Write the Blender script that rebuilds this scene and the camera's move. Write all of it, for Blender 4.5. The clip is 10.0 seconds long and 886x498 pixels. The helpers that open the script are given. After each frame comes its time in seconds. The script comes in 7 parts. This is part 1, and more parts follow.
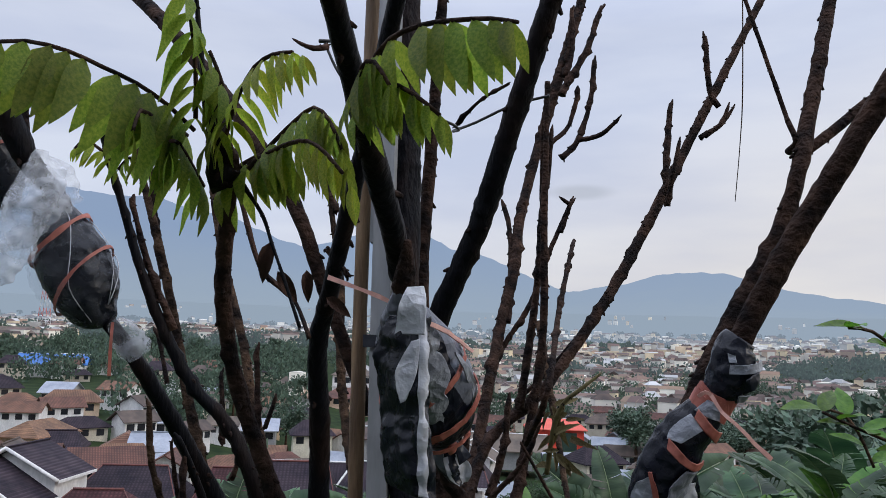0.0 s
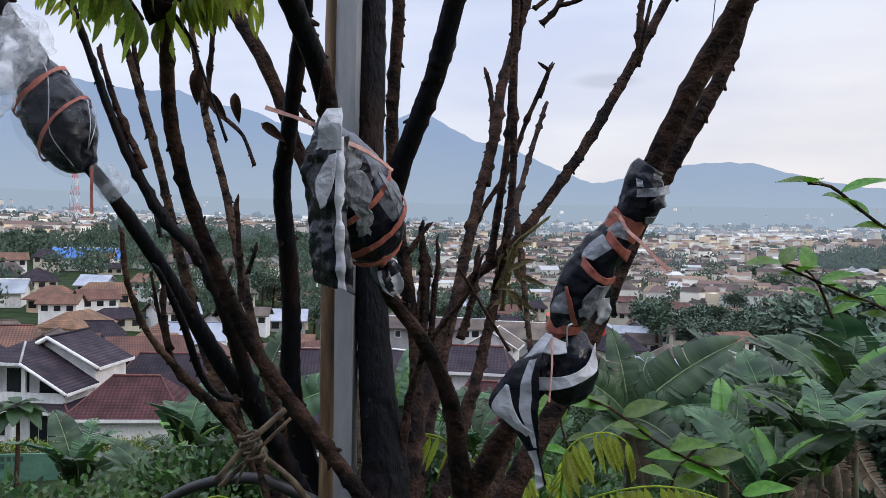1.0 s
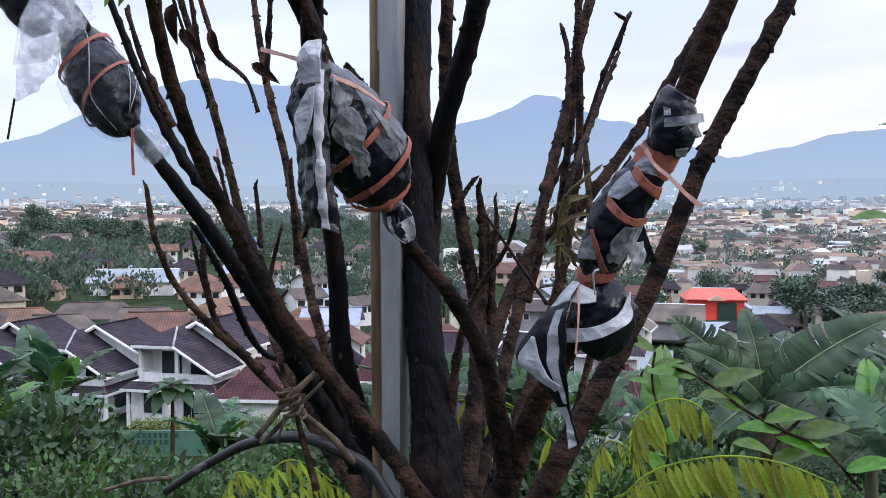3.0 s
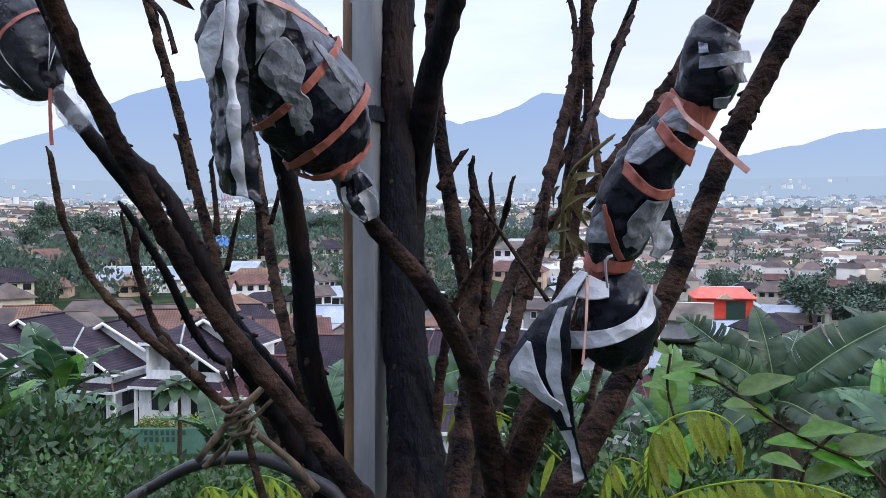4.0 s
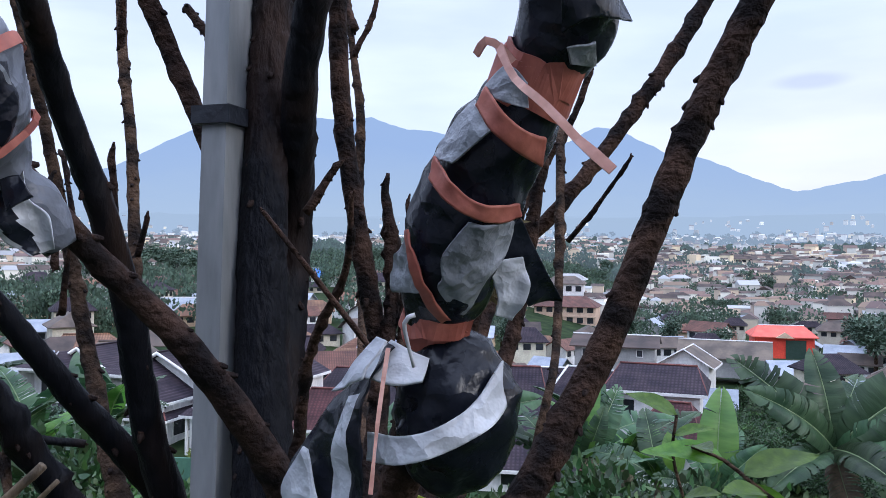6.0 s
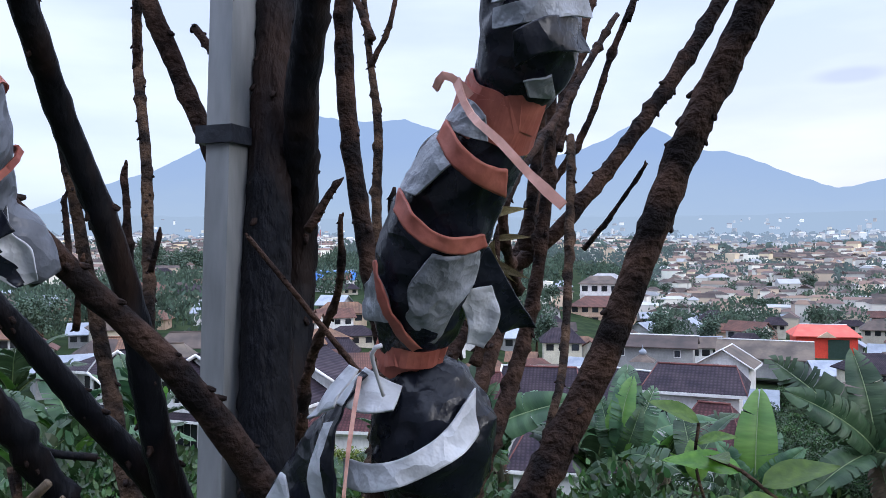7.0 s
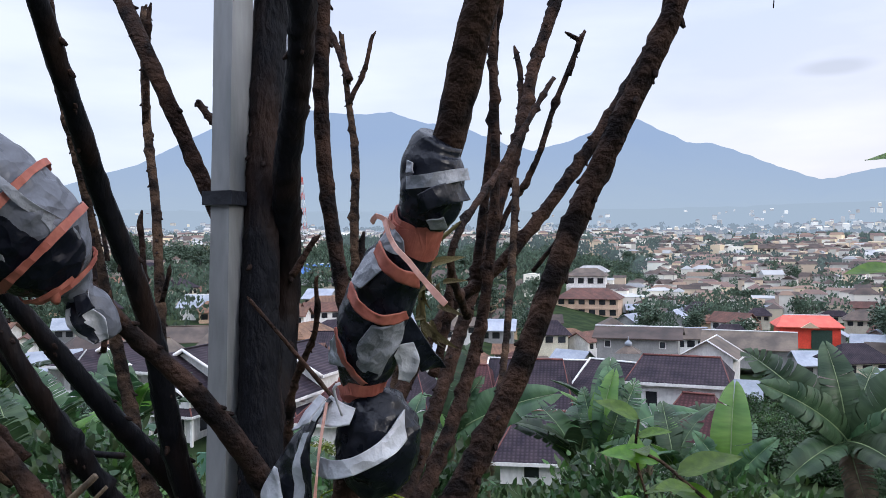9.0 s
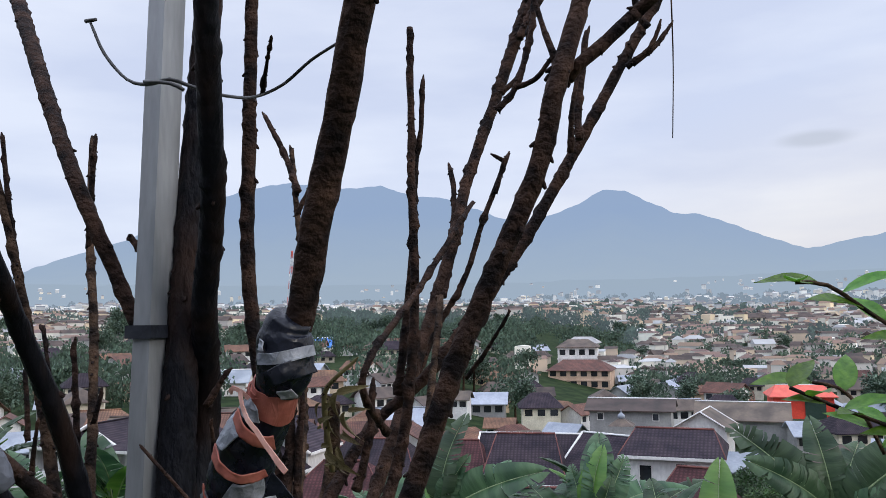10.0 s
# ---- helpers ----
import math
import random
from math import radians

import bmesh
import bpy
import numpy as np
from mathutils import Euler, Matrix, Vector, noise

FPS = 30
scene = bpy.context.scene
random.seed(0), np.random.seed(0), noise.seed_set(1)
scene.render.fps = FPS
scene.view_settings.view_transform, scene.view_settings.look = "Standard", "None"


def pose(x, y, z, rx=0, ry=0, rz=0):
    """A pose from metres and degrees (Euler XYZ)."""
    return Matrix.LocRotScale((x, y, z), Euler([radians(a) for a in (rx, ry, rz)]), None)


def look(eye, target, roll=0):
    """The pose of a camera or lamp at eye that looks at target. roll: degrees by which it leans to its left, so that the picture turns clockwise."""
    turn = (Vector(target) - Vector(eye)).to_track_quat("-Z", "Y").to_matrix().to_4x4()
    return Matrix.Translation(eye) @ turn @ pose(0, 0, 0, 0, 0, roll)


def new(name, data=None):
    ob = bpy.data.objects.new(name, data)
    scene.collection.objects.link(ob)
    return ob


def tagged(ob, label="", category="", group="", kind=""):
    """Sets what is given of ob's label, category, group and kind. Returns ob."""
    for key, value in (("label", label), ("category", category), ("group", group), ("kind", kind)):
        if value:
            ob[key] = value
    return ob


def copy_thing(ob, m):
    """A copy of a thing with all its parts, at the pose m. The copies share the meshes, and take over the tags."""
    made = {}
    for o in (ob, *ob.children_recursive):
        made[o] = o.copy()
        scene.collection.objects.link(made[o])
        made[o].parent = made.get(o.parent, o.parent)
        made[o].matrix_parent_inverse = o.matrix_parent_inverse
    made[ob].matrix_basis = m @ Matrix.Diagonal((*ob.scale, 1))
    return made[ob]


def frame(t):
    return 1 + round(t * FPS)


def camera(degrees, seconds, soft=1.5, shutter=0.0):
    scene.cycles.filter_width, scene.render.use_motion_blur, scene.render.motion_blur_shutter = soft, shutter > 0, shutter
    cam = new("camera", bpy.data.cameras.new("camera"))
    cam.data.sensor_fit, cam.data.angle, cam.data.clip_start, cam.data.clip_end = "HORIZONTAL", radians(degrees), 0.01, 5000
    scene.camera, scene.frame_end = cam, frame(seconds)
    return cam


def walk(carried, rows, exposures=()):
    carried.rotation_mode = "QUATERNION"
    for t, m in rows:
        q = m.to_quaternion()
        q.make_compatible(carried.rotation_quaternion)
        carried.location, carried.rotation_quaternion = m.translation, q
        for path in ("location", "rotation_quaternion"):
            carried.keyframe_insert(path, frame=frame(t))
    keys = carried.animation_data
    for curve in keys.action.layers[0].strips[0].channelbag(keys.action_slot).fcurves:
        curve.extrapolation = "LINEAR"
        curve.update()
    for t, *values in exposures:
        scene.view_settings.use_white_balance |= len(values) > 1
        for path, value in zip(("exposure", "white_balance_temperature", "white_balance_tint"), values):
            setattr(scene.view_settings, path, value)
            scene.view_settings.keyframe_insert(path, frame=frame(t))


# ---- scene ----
cam = camera(58.3, 10.0, soft=0.7)
PATH = [
    (0, (0.277, 0.692, 1.564), (0.186, 2.674, 1.815), 1.8),
    (0.5, (0.331, 0.639, 1.52), (0.2, 2.633, 1.606), 1.3),
    (1, (0.369, 0.626, 1.503), (0.225, 2.62, 1.483), 1.4),
    (1.5, (0.418, 0.634, 1.483), (0.213, 2.622, 1.419), 0.9),
    (2, (0.449, 0.632, 1.477), (0.155, 2.609, 1.419), 0.6),
    (2.5, (0.475, 0.642, 1.475), (0.061, 2.598, 1.417), -0.3),
    (4, (0.461, 0.846, 1.448), (-0.017, 2.787, 1.378), -0.1),
    (4.5, (0.469, 0.955, 1.445), (0.078, 2.916, 1.389), 0.4),
    (5, (0.515, 1.036, 1.431), (0.065, 2.985, 1.396), 1.2),
    (5.5, (0.54, 1.082, 1.442), (0.008, 3.01, 1.426), 1.3),
    (6, (0.558, 1.106, 1.449), (-0.045, 3.012, 1.464), 0.4),
    (7.5, (0.602, 1.113, 1.467), (-0.095, 2.988, 1.482), -0.1),
    (8, (0.617, 1.077, 1.471), (-0.076, 2.953, 1.488), -0.3),
    (8.5, (0.63, 0.994, 1.485), (-0.033, 2.881, 1.489), -0.4),
    (9, (0.683, 0.949, 1.513), (0.029, 2.839, 1.512), -0.4),
    (9.5, (0.762, 0.936, 1.546), (0.102, 2.823, 1.613), -0.3),
    (10, (0.803, 0.914, 1.579), (0.177, 2.804, 1.759), -1.0),
]
EXPOSURES = [(0, 0.31, 6450, 10), (0.5, 0.46, 6450, 10), (1, 0.53, 6420, 11), (2.5, 0.78, 6230, 13), (4, 0.86, 6020, 13), (5, 0.86, 5880, 12), (6, 0.80, 5800, 12), (7.5, 0.80, 5950, 12), (9, 0.72, 6300, 11), (10, 0.50, 6400, 10)]
walk(cam, [(t, look(eye, target, roll)) for t, eye, target, roll in PATH], EXPOSURES)

# ---- world, sun, exposure ----
world = bpy.data.worlds.new("world")
scene.world = world
world.use_nodes = True
wn, wl = world.node_tree.nodes, world.node_tree.links
wn.clear()
w_out = wn.new("ShaderNodeOutputWorld")
sky = wn.new("ShaderNodeTexSky")
sky.sky_type, sky.sun_disc = "NISHITA", False
sky.sun_elevation, sky.sun_rotation = radians(14), radians(70)
bg_sky, bg_cloud, w_mix = wn.new("ShaderNodeBackground"), wn.new("ShaderNodeBackground"), wn.new("ShaderNodeMixShader")
bg_sky.inputs["Strength"].default_value = 0.10
wl.new(sky.outputs[0], bg_sky.inputs["Color"])
w_co = wn.new("ShaderNodeTexCoord")
w_map = wn.new("ShaderNodeMapping")
w_map.inputs["Scale"].default_value = (1.6, 1.6, 7.0)
wl.new(w_co.outputs["Generated"], w_map.inputs["Vector"])
w_noise = wn.new("ShaderNodeTexNoise")
w_noise.inputs["Scale"].default_value, w_noise.inputs["Detail"].default_value = 1.7, 6.0
w_noise.inputs["Roughness"].default_value = 0.5
wl.new(w_map.outputs[0], w_noise.inputs["Vector"])
w_sep = wn.new("ShaderNodeSeparateXYZ")
wl.new(w_co.outputs["Generated"], w_sep.inputs[0])
# cloud colour: lavender blue above, cream towards the horizon and the brighter east
w_hi = wn.new("ShaderNodeValToRGB")
w_hi.color_ramp.elements[0].position, w_hi.color_ramp.elements[0].color = 0.36, (0.62, 0.68, 0.86, 1)
w_hi.color_ramp.elements[1].position, w_hi.color_ramp.elements[1].color = 0.62, (0.76, 0.81, 0.95, 1)
wl.new(w_noise.outputs[0], w_hi.inputs[0])
w_lo = wn.new("ShaderNodeValToRGB")
w_lo.color_ramp.elements[0].position, w_lo.color_ramp.elements[0].color = 0.38, (0.72, 0.71, 0.77, 1)
w_lo.color_ramp.elements[1].position, w_lo.color_ramp.elements[1].color = 0.60, (0.84, 0.81, 0.81, 1)
wl.new(w_noise.outputs[0], w_lo.inputs[0])
w_east = wn.new("ShaderNodeMath")
w_east.operation, w_east.inputs[1].default_value = "MULTIPLY", 0.30
wl.new(w_sep.outputs["X"], w_east.inputs[0])
w_ht = wn.new("ShaderNodeMath")
w_ht.operation = "SUBTRACT"
wl.new(w_sep.outputs["Z"], w_ht.inputs[0])
wl.new(w_east.outputs[0], w_ht.inputs[1])
w_fac = wn.new("ShaderNodeMapRange")
w_fac.inputs["From Min"].default_value, w_fac.inputs["From Max"].default_value = 0.02, 0.24
wl.new(w_ht.outputs[0], w_fac.inputs["Value"])
w_col = wn.new("ShaderNodeMix")
w_col.data_type = "RGBA"
wl.new(w_fac.outputs[0], w_col.inputs["Factor"])
wl.new(w_lo.outputs[0], w_col.inputs["A"])
wl.new(w_hi.outputs[0], w_col.inputs["B"])
# one small grey lens cloud
w_off, w_len, w_lens, w_grey = wn.new("ShaderNodeVectorMath"), wn.new("ShaderNodeVectorMath"), wn.new("ShaderNodeMapRange"), wn.new("ShaderNodeMix")
w_off.operation, w_off.inputs[1].default_value, w_off.inputs[2].default_value = "MULTIPLY_ADD", (20, 20, 85), (-2.48, -19.44, -16.83)
w_len.operation = "LENGTH"
w_lens.interpolation_type = "SMOOTHSTEP"
w_lens.inputs["From Min"].default_value, w_lens.inputs["From Max"].default_value = 0.35, 1.05
w_lens.inputs["To Min"].default_value, w_lens.inputs["To Max"].default_value = 0.75, 0.0
wl.new(w_co.outputs["Generated"], w_off.inputs[0])
wl.new(w_off.outputs[0], w_len.inputs[0])
wl.new(w_len.outputs["Value"], w_lens.inputs["Value"])
w_grey.data_type = "RGBA"
w_grey.inputs["B"].default_value = (0.52, 0.55, 0.64, 1)
wl.new(w_lens.outputs[0], w_grey.inputs["Factor"])
wl.new(w_col.outputs["Result"], w_grey.inputs["A"])
wl.new(w_grey.outputs["Result"], bg_cloud.inputs["Color"])
w_zen = wn.new("ShaderNodeMapRange")
w_zen.inputs["From Min"].default_value, w_zen.inputs["From Max"].default_value = 0.38, 0.95
w_zen.inputs["To Min"].default_value, w_zen.inputs["To Max"].default_value = 0.765, 2.15
wl.new(w_sep.outputs["Z"], w_zen.inputs["Value"])
wl.new(w_zen.outputs[0], bg_cloud.inputs["Strength"])
w_mix.inputs[0].default_value = 0.9
wl.new(bg_sky.outputs[0], w_mix.inputs[1])
wl.new(bg_cloud.outputs[0], w_mix.inputs[2])
wl.new(w_mix.outputs[0], w_out.inputs[0])
sun = new("sun", bpy.data.lights.new("sun", "SUN"))
sun.data.energy, sun.data.angle, sun.data.color = 0.7, radians(20), (1.0, 0.93, 0.85)
sun.matrix_world = look((30, -8, 14), (0, 0, 0))


# ---- materials ----
def mat(name, a, b, scale=8.0, rough=0.7, bump=0.3, fine=60.0, stretch=(1, 1, 1), lo=0.35, hi=0.65, spread=0.0, metal=0.0, thin=0.0, island=False, spec=0.5, bump_distance=0.004, crinkle=0.0):
    """Two colours mixed by a coarse noise, with a fine grain in colour, gloss and relief; spread: how much single objects or islands differ."""
    m = bpy.data.materials.new(name)
    m.use_nodes = True
    n, l = m.node_tree.nodes, m.node_tree.links
    bs, out = n["Principled BSDF"], n["Material Output"]
    co, mp = n.new("ShaderNodeTexCoord"), n.new("ShaderNodeMapping")
    mp.inputs["Scale"].default_value = stretch
    l.new(co.outputs["Object"], mp.inputs[0])
    big, small = n.new("ShaderNodeTexNoise"), n.new("ShaderNodeTexNoise")
    big.inputs["Scale"].default_value, big.inputs["Detail"].default_value = scale, 5.0
    small.inputs["Scale"].default_value, small.inputs["Detail"].default_value = fine, 4.0
    l.new(mp.outputs[0], big.inputs["Vector"])
    l.new(mp.outputs[0], small.inputs["Vector"])
    ramp = n.new("ShaderNodeValToRGB")
    ramp.color_ramp.elements[0].position, ramp.color_ramp.elements[0].color = lo, (*a, 1)
    ramp.color_ramp.elements[1].position, ramp.color_ramp.elements[1].color = hi, (*b, 1)
    l.new(big.outputs[0], ramp.inputs[0])
    hsv = n.new("ShaderNodeHueSaturation")
    l.new(ramp.outputs[0], hsv.inputs["Color"])
    grain = n.new("ShaderNodeMapRange")
    grain.inputs["To Min"].default_value, grain.inputs["To Max"].default_value = 0.72, 1.28
    l.new(small.outputs[0], grain.inputs["Value"])
    value = grain.outputs[0]
    if spread:
        info = n.new("ShaderNodeNewGeometry" if island else "ShaderNodeObjectInfo")
        rnd = info.outputs["Random Per Island" if island else "Random"]
        vary = n.new("ShaderNodeMapRange")
        vary.inputs["To Min"].default_value, vary.inputs["To Max"].default_value = 1 - spread, 1 + spread
        l.new(rnd, vary.inputs["Value"])
        times = n.new("ShaderNodeMath")
        times.operation = "MULTIPLY"
        l.new(value, times.inputs[0])
        l.new(vary.outputs[0], times.inputs[1])
        value = times.outputs[0]
        hue = n.new("ShaderNodeMapRange")
        hue.inputs["To Min"].default_value, hue.inputs["To Max"].default_value = 0.5 - spread * 0.05, 0.5 + spread * 0.05
        l.new(rnd, hue.inputs["Value"])
        l.new(hue.outputs[0], hsv.inputs["Hue"])
    l.new(value, hsv.inputs["Value"])
    l.new(hsv.outputs[0], bs.inputs["Base Color"])
    rr = n.new("ShaderNodeMapRange")
    rr.inputs["To Min"].default_value, rr.inputs["To Max"].default_value = max(rough - 0.15, 0.05), min(rough + 0.15, 1)
    l.new(small.outputs[0], rr.inputs["Value"])
    l.new(rr.outputs[0], bs.inputs["Roughness"])
    bs.inputs["Metallic"].default_value, bs.inputs["Specular IOR Level"].default_value = metal, spec
    if bump:
        bp = n.new("ShaderNodeBump")
        bp.inputs["Strength"].default_value, bp.inputs["Distance"].default_value = bump, bump_distance
        height = small.outputs[0]
        if crinkle:
            warp, cells = n.new("ShaderNodeVectorMath"), n.new("ShaderNodeTexVoronoi")
            warp.operation, warp.inputs[1].default_value = "MULTIPLY_ADD", (0.05, 0.05, 0.05)
            l.new(big.outputs["Color"], warp.inputs[0])
            l.new(mp.outputs[0], warp.inputs[2])
            l.new(warp.outputs[0], cells.inputs["Vector"])
            cells.inputs["Scale"].default_value = crinkle
            fold = n.new("ShaderNodeMath")
            fold.operation, fold.inputs[1].default_value = "MULTIPLY_ADD", 2.2
            l.new(cells.outputs["Distance"], fold.inputs[0])
            l.new(small.outputs[0], fold.inputs[2])
            height = fold.outputs[0]
        l.new(height, bp.inputs["Height"])
        l.new(bp.outputs[0], bs.inputs["Normal"])
    if thin:
        tr, mx = n.new("ShaderNodeBsdfTranslucent"), n.new("ShaderNodeMixShader")
        mx.inputs[0].default_value = thin
        l.new(hsv.outputs[0], tr.inputs["Color"])
        l.new(bs.outputs[0], mx.inputs[1])
        l.new(tr.outputs[0], mx.inputs[2])
        l.new(mx.outputs[0], out.inputs["Surface"])
    return m


def film_mat(name, dark, light, scale, share, seed):
    """Printed plastic bag: hard-edged dark and pale fields, creased and glossy."""
    m = mat(name, dark, light, scale, 0.32, 0.5, 70.0, lo=share - 0.01, hi=share + 0.01, bump_distance=0.003, crinkle=70.0, spec=0.25)
    n, l = m.node_tree.nodes, m.node_tree.links
    n["Mapping"].inputs["Location"].default_value = (seed * 3.1, seed * 1.7, seed * 0.9)
    warp, cells, sep = n.new("ShaderNodeVectorMath"), n.new("ShaderNodeTexVoronoi"), n.new("ShaderNodeSeparateColor")
    warp.operation, warp.inputs[1].default_value = "MULTIPLY_ADD", (0.03, 0.03, 0.03)
    l.new(n["Noise Texture"].outputs["Color"], warp.inputs[0])
    l.new(n["Mapping"].outputs[0], warp.inputs[2])
    l.new(warp.outputs[0], cells.inputs["Vector"])
    cells.inputs["Scale"].default_value = scale
    l.new(cells.outputs["Color"], sep.inputs[0])
    l.new(sep.outputs[0], n["Color Ramp"].inputs[0])
    return m


def clear_mat(name, tint, clear, rough, milky=0.6):
    """Thin clear sheet: part see-through, part glossy and milky."""
    m = mat(name, tint, tint, 20, rough, 1.0, 55.0, thin=0.35, bump_distance=0.012)
    n, l = m.node_tree.nodes, m.node_tree.links
    tp, mx, nz, rp = n.new("ShaderNodeBsdfTransparent"), n.new("ShaderNodeMixShader"), n.new("ShaderNodeTexNoise"), n.new("ShaderNodeMapRange")
    nz.inputs["Scale"].default_value, nz.inputs["Detail"].default_value = 40, 6
    l.new(n["Mapping"].outputs[0], nz.inputs["Vector"])
    rp.inputs["From Min"].default_value, rp.inputs["From Max"].default_value = 0.35, 0.62
    rp.inputs["To Min"].default_value, rp.inputs["To Max"].default_value = clear, clear * milky
    l.new(nz.outputs[0], rp.inputs["Value"])
    l.new(rp.outputs[0], mx.inputs[0])
    out = n["Material Output"]
    l.new(out.inputs["Surface"].links[0].from_socket, mx.inputs[1])
    l.new(tp.outputs[0], mx.inputs[2])
    l.new(mx.outputs[0], out.inputs["Surface"])
    return m


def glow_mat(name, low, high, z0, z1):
    """Far mountains with the haze put into their glow: the colour pales towards the foot, with faint relief."""
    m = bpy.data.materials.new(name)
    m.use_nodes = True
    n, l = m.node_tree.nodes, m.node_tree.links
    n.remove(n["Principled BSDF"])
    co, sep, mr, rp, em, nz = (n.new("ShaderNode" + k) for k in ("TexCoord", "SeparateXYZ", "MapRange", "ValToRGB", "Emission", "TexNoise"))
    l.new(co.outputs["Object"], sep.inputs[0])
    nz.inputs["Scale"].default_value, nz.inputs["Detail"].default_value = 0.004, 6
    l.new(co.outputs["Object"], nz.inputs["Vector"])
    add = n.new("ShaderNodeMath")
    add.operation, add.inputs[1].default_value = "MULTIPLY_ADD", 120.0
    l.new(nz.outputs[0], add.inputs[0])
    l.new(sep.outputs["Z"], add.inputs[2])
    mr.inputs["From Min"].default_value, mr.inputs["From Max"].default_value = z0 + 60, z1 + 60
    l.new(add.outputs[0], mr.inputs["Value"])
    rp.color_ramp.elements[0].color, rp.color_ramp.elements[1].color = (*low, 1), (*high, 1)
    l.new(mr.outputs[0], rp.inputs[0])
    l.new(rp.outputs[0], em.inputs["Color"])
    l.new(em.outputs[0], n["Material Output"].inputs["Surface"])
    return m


BARK_WET = mat("bark_wet", (0.0030, 0.0034, 0.0056), (0.019, 0.0098, 0.0064), 24, 0.6, 1.0, 120, (1, 1, 0.3), lo=0.48, hi=0.8, spec=0.15, bump_distance=0.004)
BARK_TRUNK = mat("bark_trunk", (0.0034, 0.0038, 0.0062), (0.042, 0.021, 0.0125), 11, 0.65, 1.0, 110, (1, 1, 0.35), lo=0.47, hi=0.72, spec=0.14, bump_distance=0.009)
BARK = mat("bark_brown", (0.011, 0.0082, 0.0082), (0.078, 0.044, 0.031), 30, 0.85, 1.0, 130, (1, 1, 1.15), lo=0.38, hi=0.72, spec=0.12, bump_distance=0.007)
BARK_PALE = mat("bark_pale", (0.014, 0.010, 0.0085), (0.115, 0.070, 0.044), 34, 0.9, 1.0, 140, (1, 1, 1.15), lo=0.38, hi=0.7, spec=0.12, bump_distance=0.007)
TWIG_DRY = mat("dry_twig", (0.045, 0.032, 0.021), (0.20, 0.145, 0.090), 60, 0.8, 0.8, 180, (1, 1, 0.4))
BAMBOO = mat("split_bamboo", (0.10, 0.058, 0.030), (0.27, 0.17, 0.09), 9, 0.6, 0.5, 90, (6, 6, 0.6))
ZINC = mat("galvanised_steel", (0.22, 0.23, 0.24), (0.36, 0.37, 0.38), 6, 0.55, 0.15, 60, (2, 2, 0.4), metal=0.35)
TAPE = mat("black_tape", (0.012, 0.014, 0.02), (0.03, 0.034, 0.045), 30, 0.35, 0.4, 90)
HOSE = mat("black_hose", (0.012, 0.012, 0.013), (0.028, 0.027, 0.026), 30, 0.45, 0.3, 120)
FILM_B = film_mat("printed_film_grey", (0.005, 0.006, 0.012), (0.12, 0.13, 0.155), 15, 0.52, 1.3)
FILM_C = mat("black_printed_film", (0.005, 0.006, 0.012), (0.010, 0.012, 0.020), 18, 0.28, 0.3, 70, bump_distance=0.003, crinkle=70.0, spec=0.3)
FILM_GREY = mat("grey_printed_film", (0.19, 0.205, 0.235), (0.37, 0.39, 0.43), 30, 0.36, 0.5, 70, bump_distance=0.003, crinkle=70.0, spec=0.4, thin=0.1)
FILM_BLACK = mat("black_film", (0.004, 0.005, 0.009), (0.010, 0.012, 0.020), 18, 0.28, 0.3, 60, bump_distance=0.003, crinkle=70.0, spec=0.3)
FILM_PALE = mat("pale_film", (0.52, 0.54, 0.58), (0.72, 0.74, 0.78), 24, 0.38, 0.5, 50, thin=0.25, bump_distance=0.003, crinkle=70.0)
RAFFIA = mat("salmon_raffia", (0.35, 0.10, 0.072), (0.52, 0.18, 0.13), 40, 0.5, 0.2, 160, thin=0.2, bump_distance=0.002)
RAFFIA_PALE = mat("pale_pink_raffia", (0.62, 0.32, 0.26), (0.78, 0.48, 0.40), 40, 0.5, 0.2, 160, thin=0.2, bump_distance=0.002)
GLINT_AND_LOOP = mat("glint_and_loop_white", (0.4, 0.41, 0.44), (0.6, 0.6, 0.64), 40, 0.4, 0.2)
CLEAR = clear_mat("clear_film", (0.80, 0.83, 0.88), 0.93, 0.05, 0.62)
CLEAR_THIN = clear_mat("clear_film_tight", (0.5, 0.54, 0.6), 0.985, 0.06, 0.9)
LEAF_TREE = mat("tree_leaflet", (0.15, 0.245, 0.026), (0.31, 0.375, 0.050), 25, 0.42, 0.4, 110, spread=0.35, thin=0.65)
LEAF_YOUNG = mat("young_leaflet", (0.22, 0.32, 0.025), (0.42, 0.44, 0.050), 25, 0.42, 0.4, 110, spread=0.35, thin=0.55)
LEAF_SEEDLING = mat("glossy_leaf", (0.055, 0.150, 0.010), (0.125, 0.25, 0.024), 4, 0.38, 0.3, 8, spread=0.45, spec=0.35, thin=0.35)
LEAF_DRY = mat("withered_leaf", (0.10, 0.075, 0.03), (0.17, 0.14, 0.06), 30, 0.8, 0.6, 120, spread=0.2, thin=0.2)
LEAF_BROWN = mat("dead_brown_leaf", (0.05, 0.022, 0.014), (0.10, 0.045, 0.03), 30, 0.8, 0.6, 120)
BANANA_LEAF = mat("banana_leaf", (0.018, 0.052, 0.020), (0.070, 0.125, 0.055), 1.6, 0.45, 0.6, 9, (0.8, 5, 0.8), spread=0.5, thin=0.2, spec=0.35, bump_distance=0.012)
BANANA_YOUNG = mat("banana_leaf_young", (0.08, 0.20, 0.03), (0.14, 0.27, 0.05), 1.6, 0.38, 0.5, 9, (0.8, 5, 0.8), spread=0.2, thin=0.35)
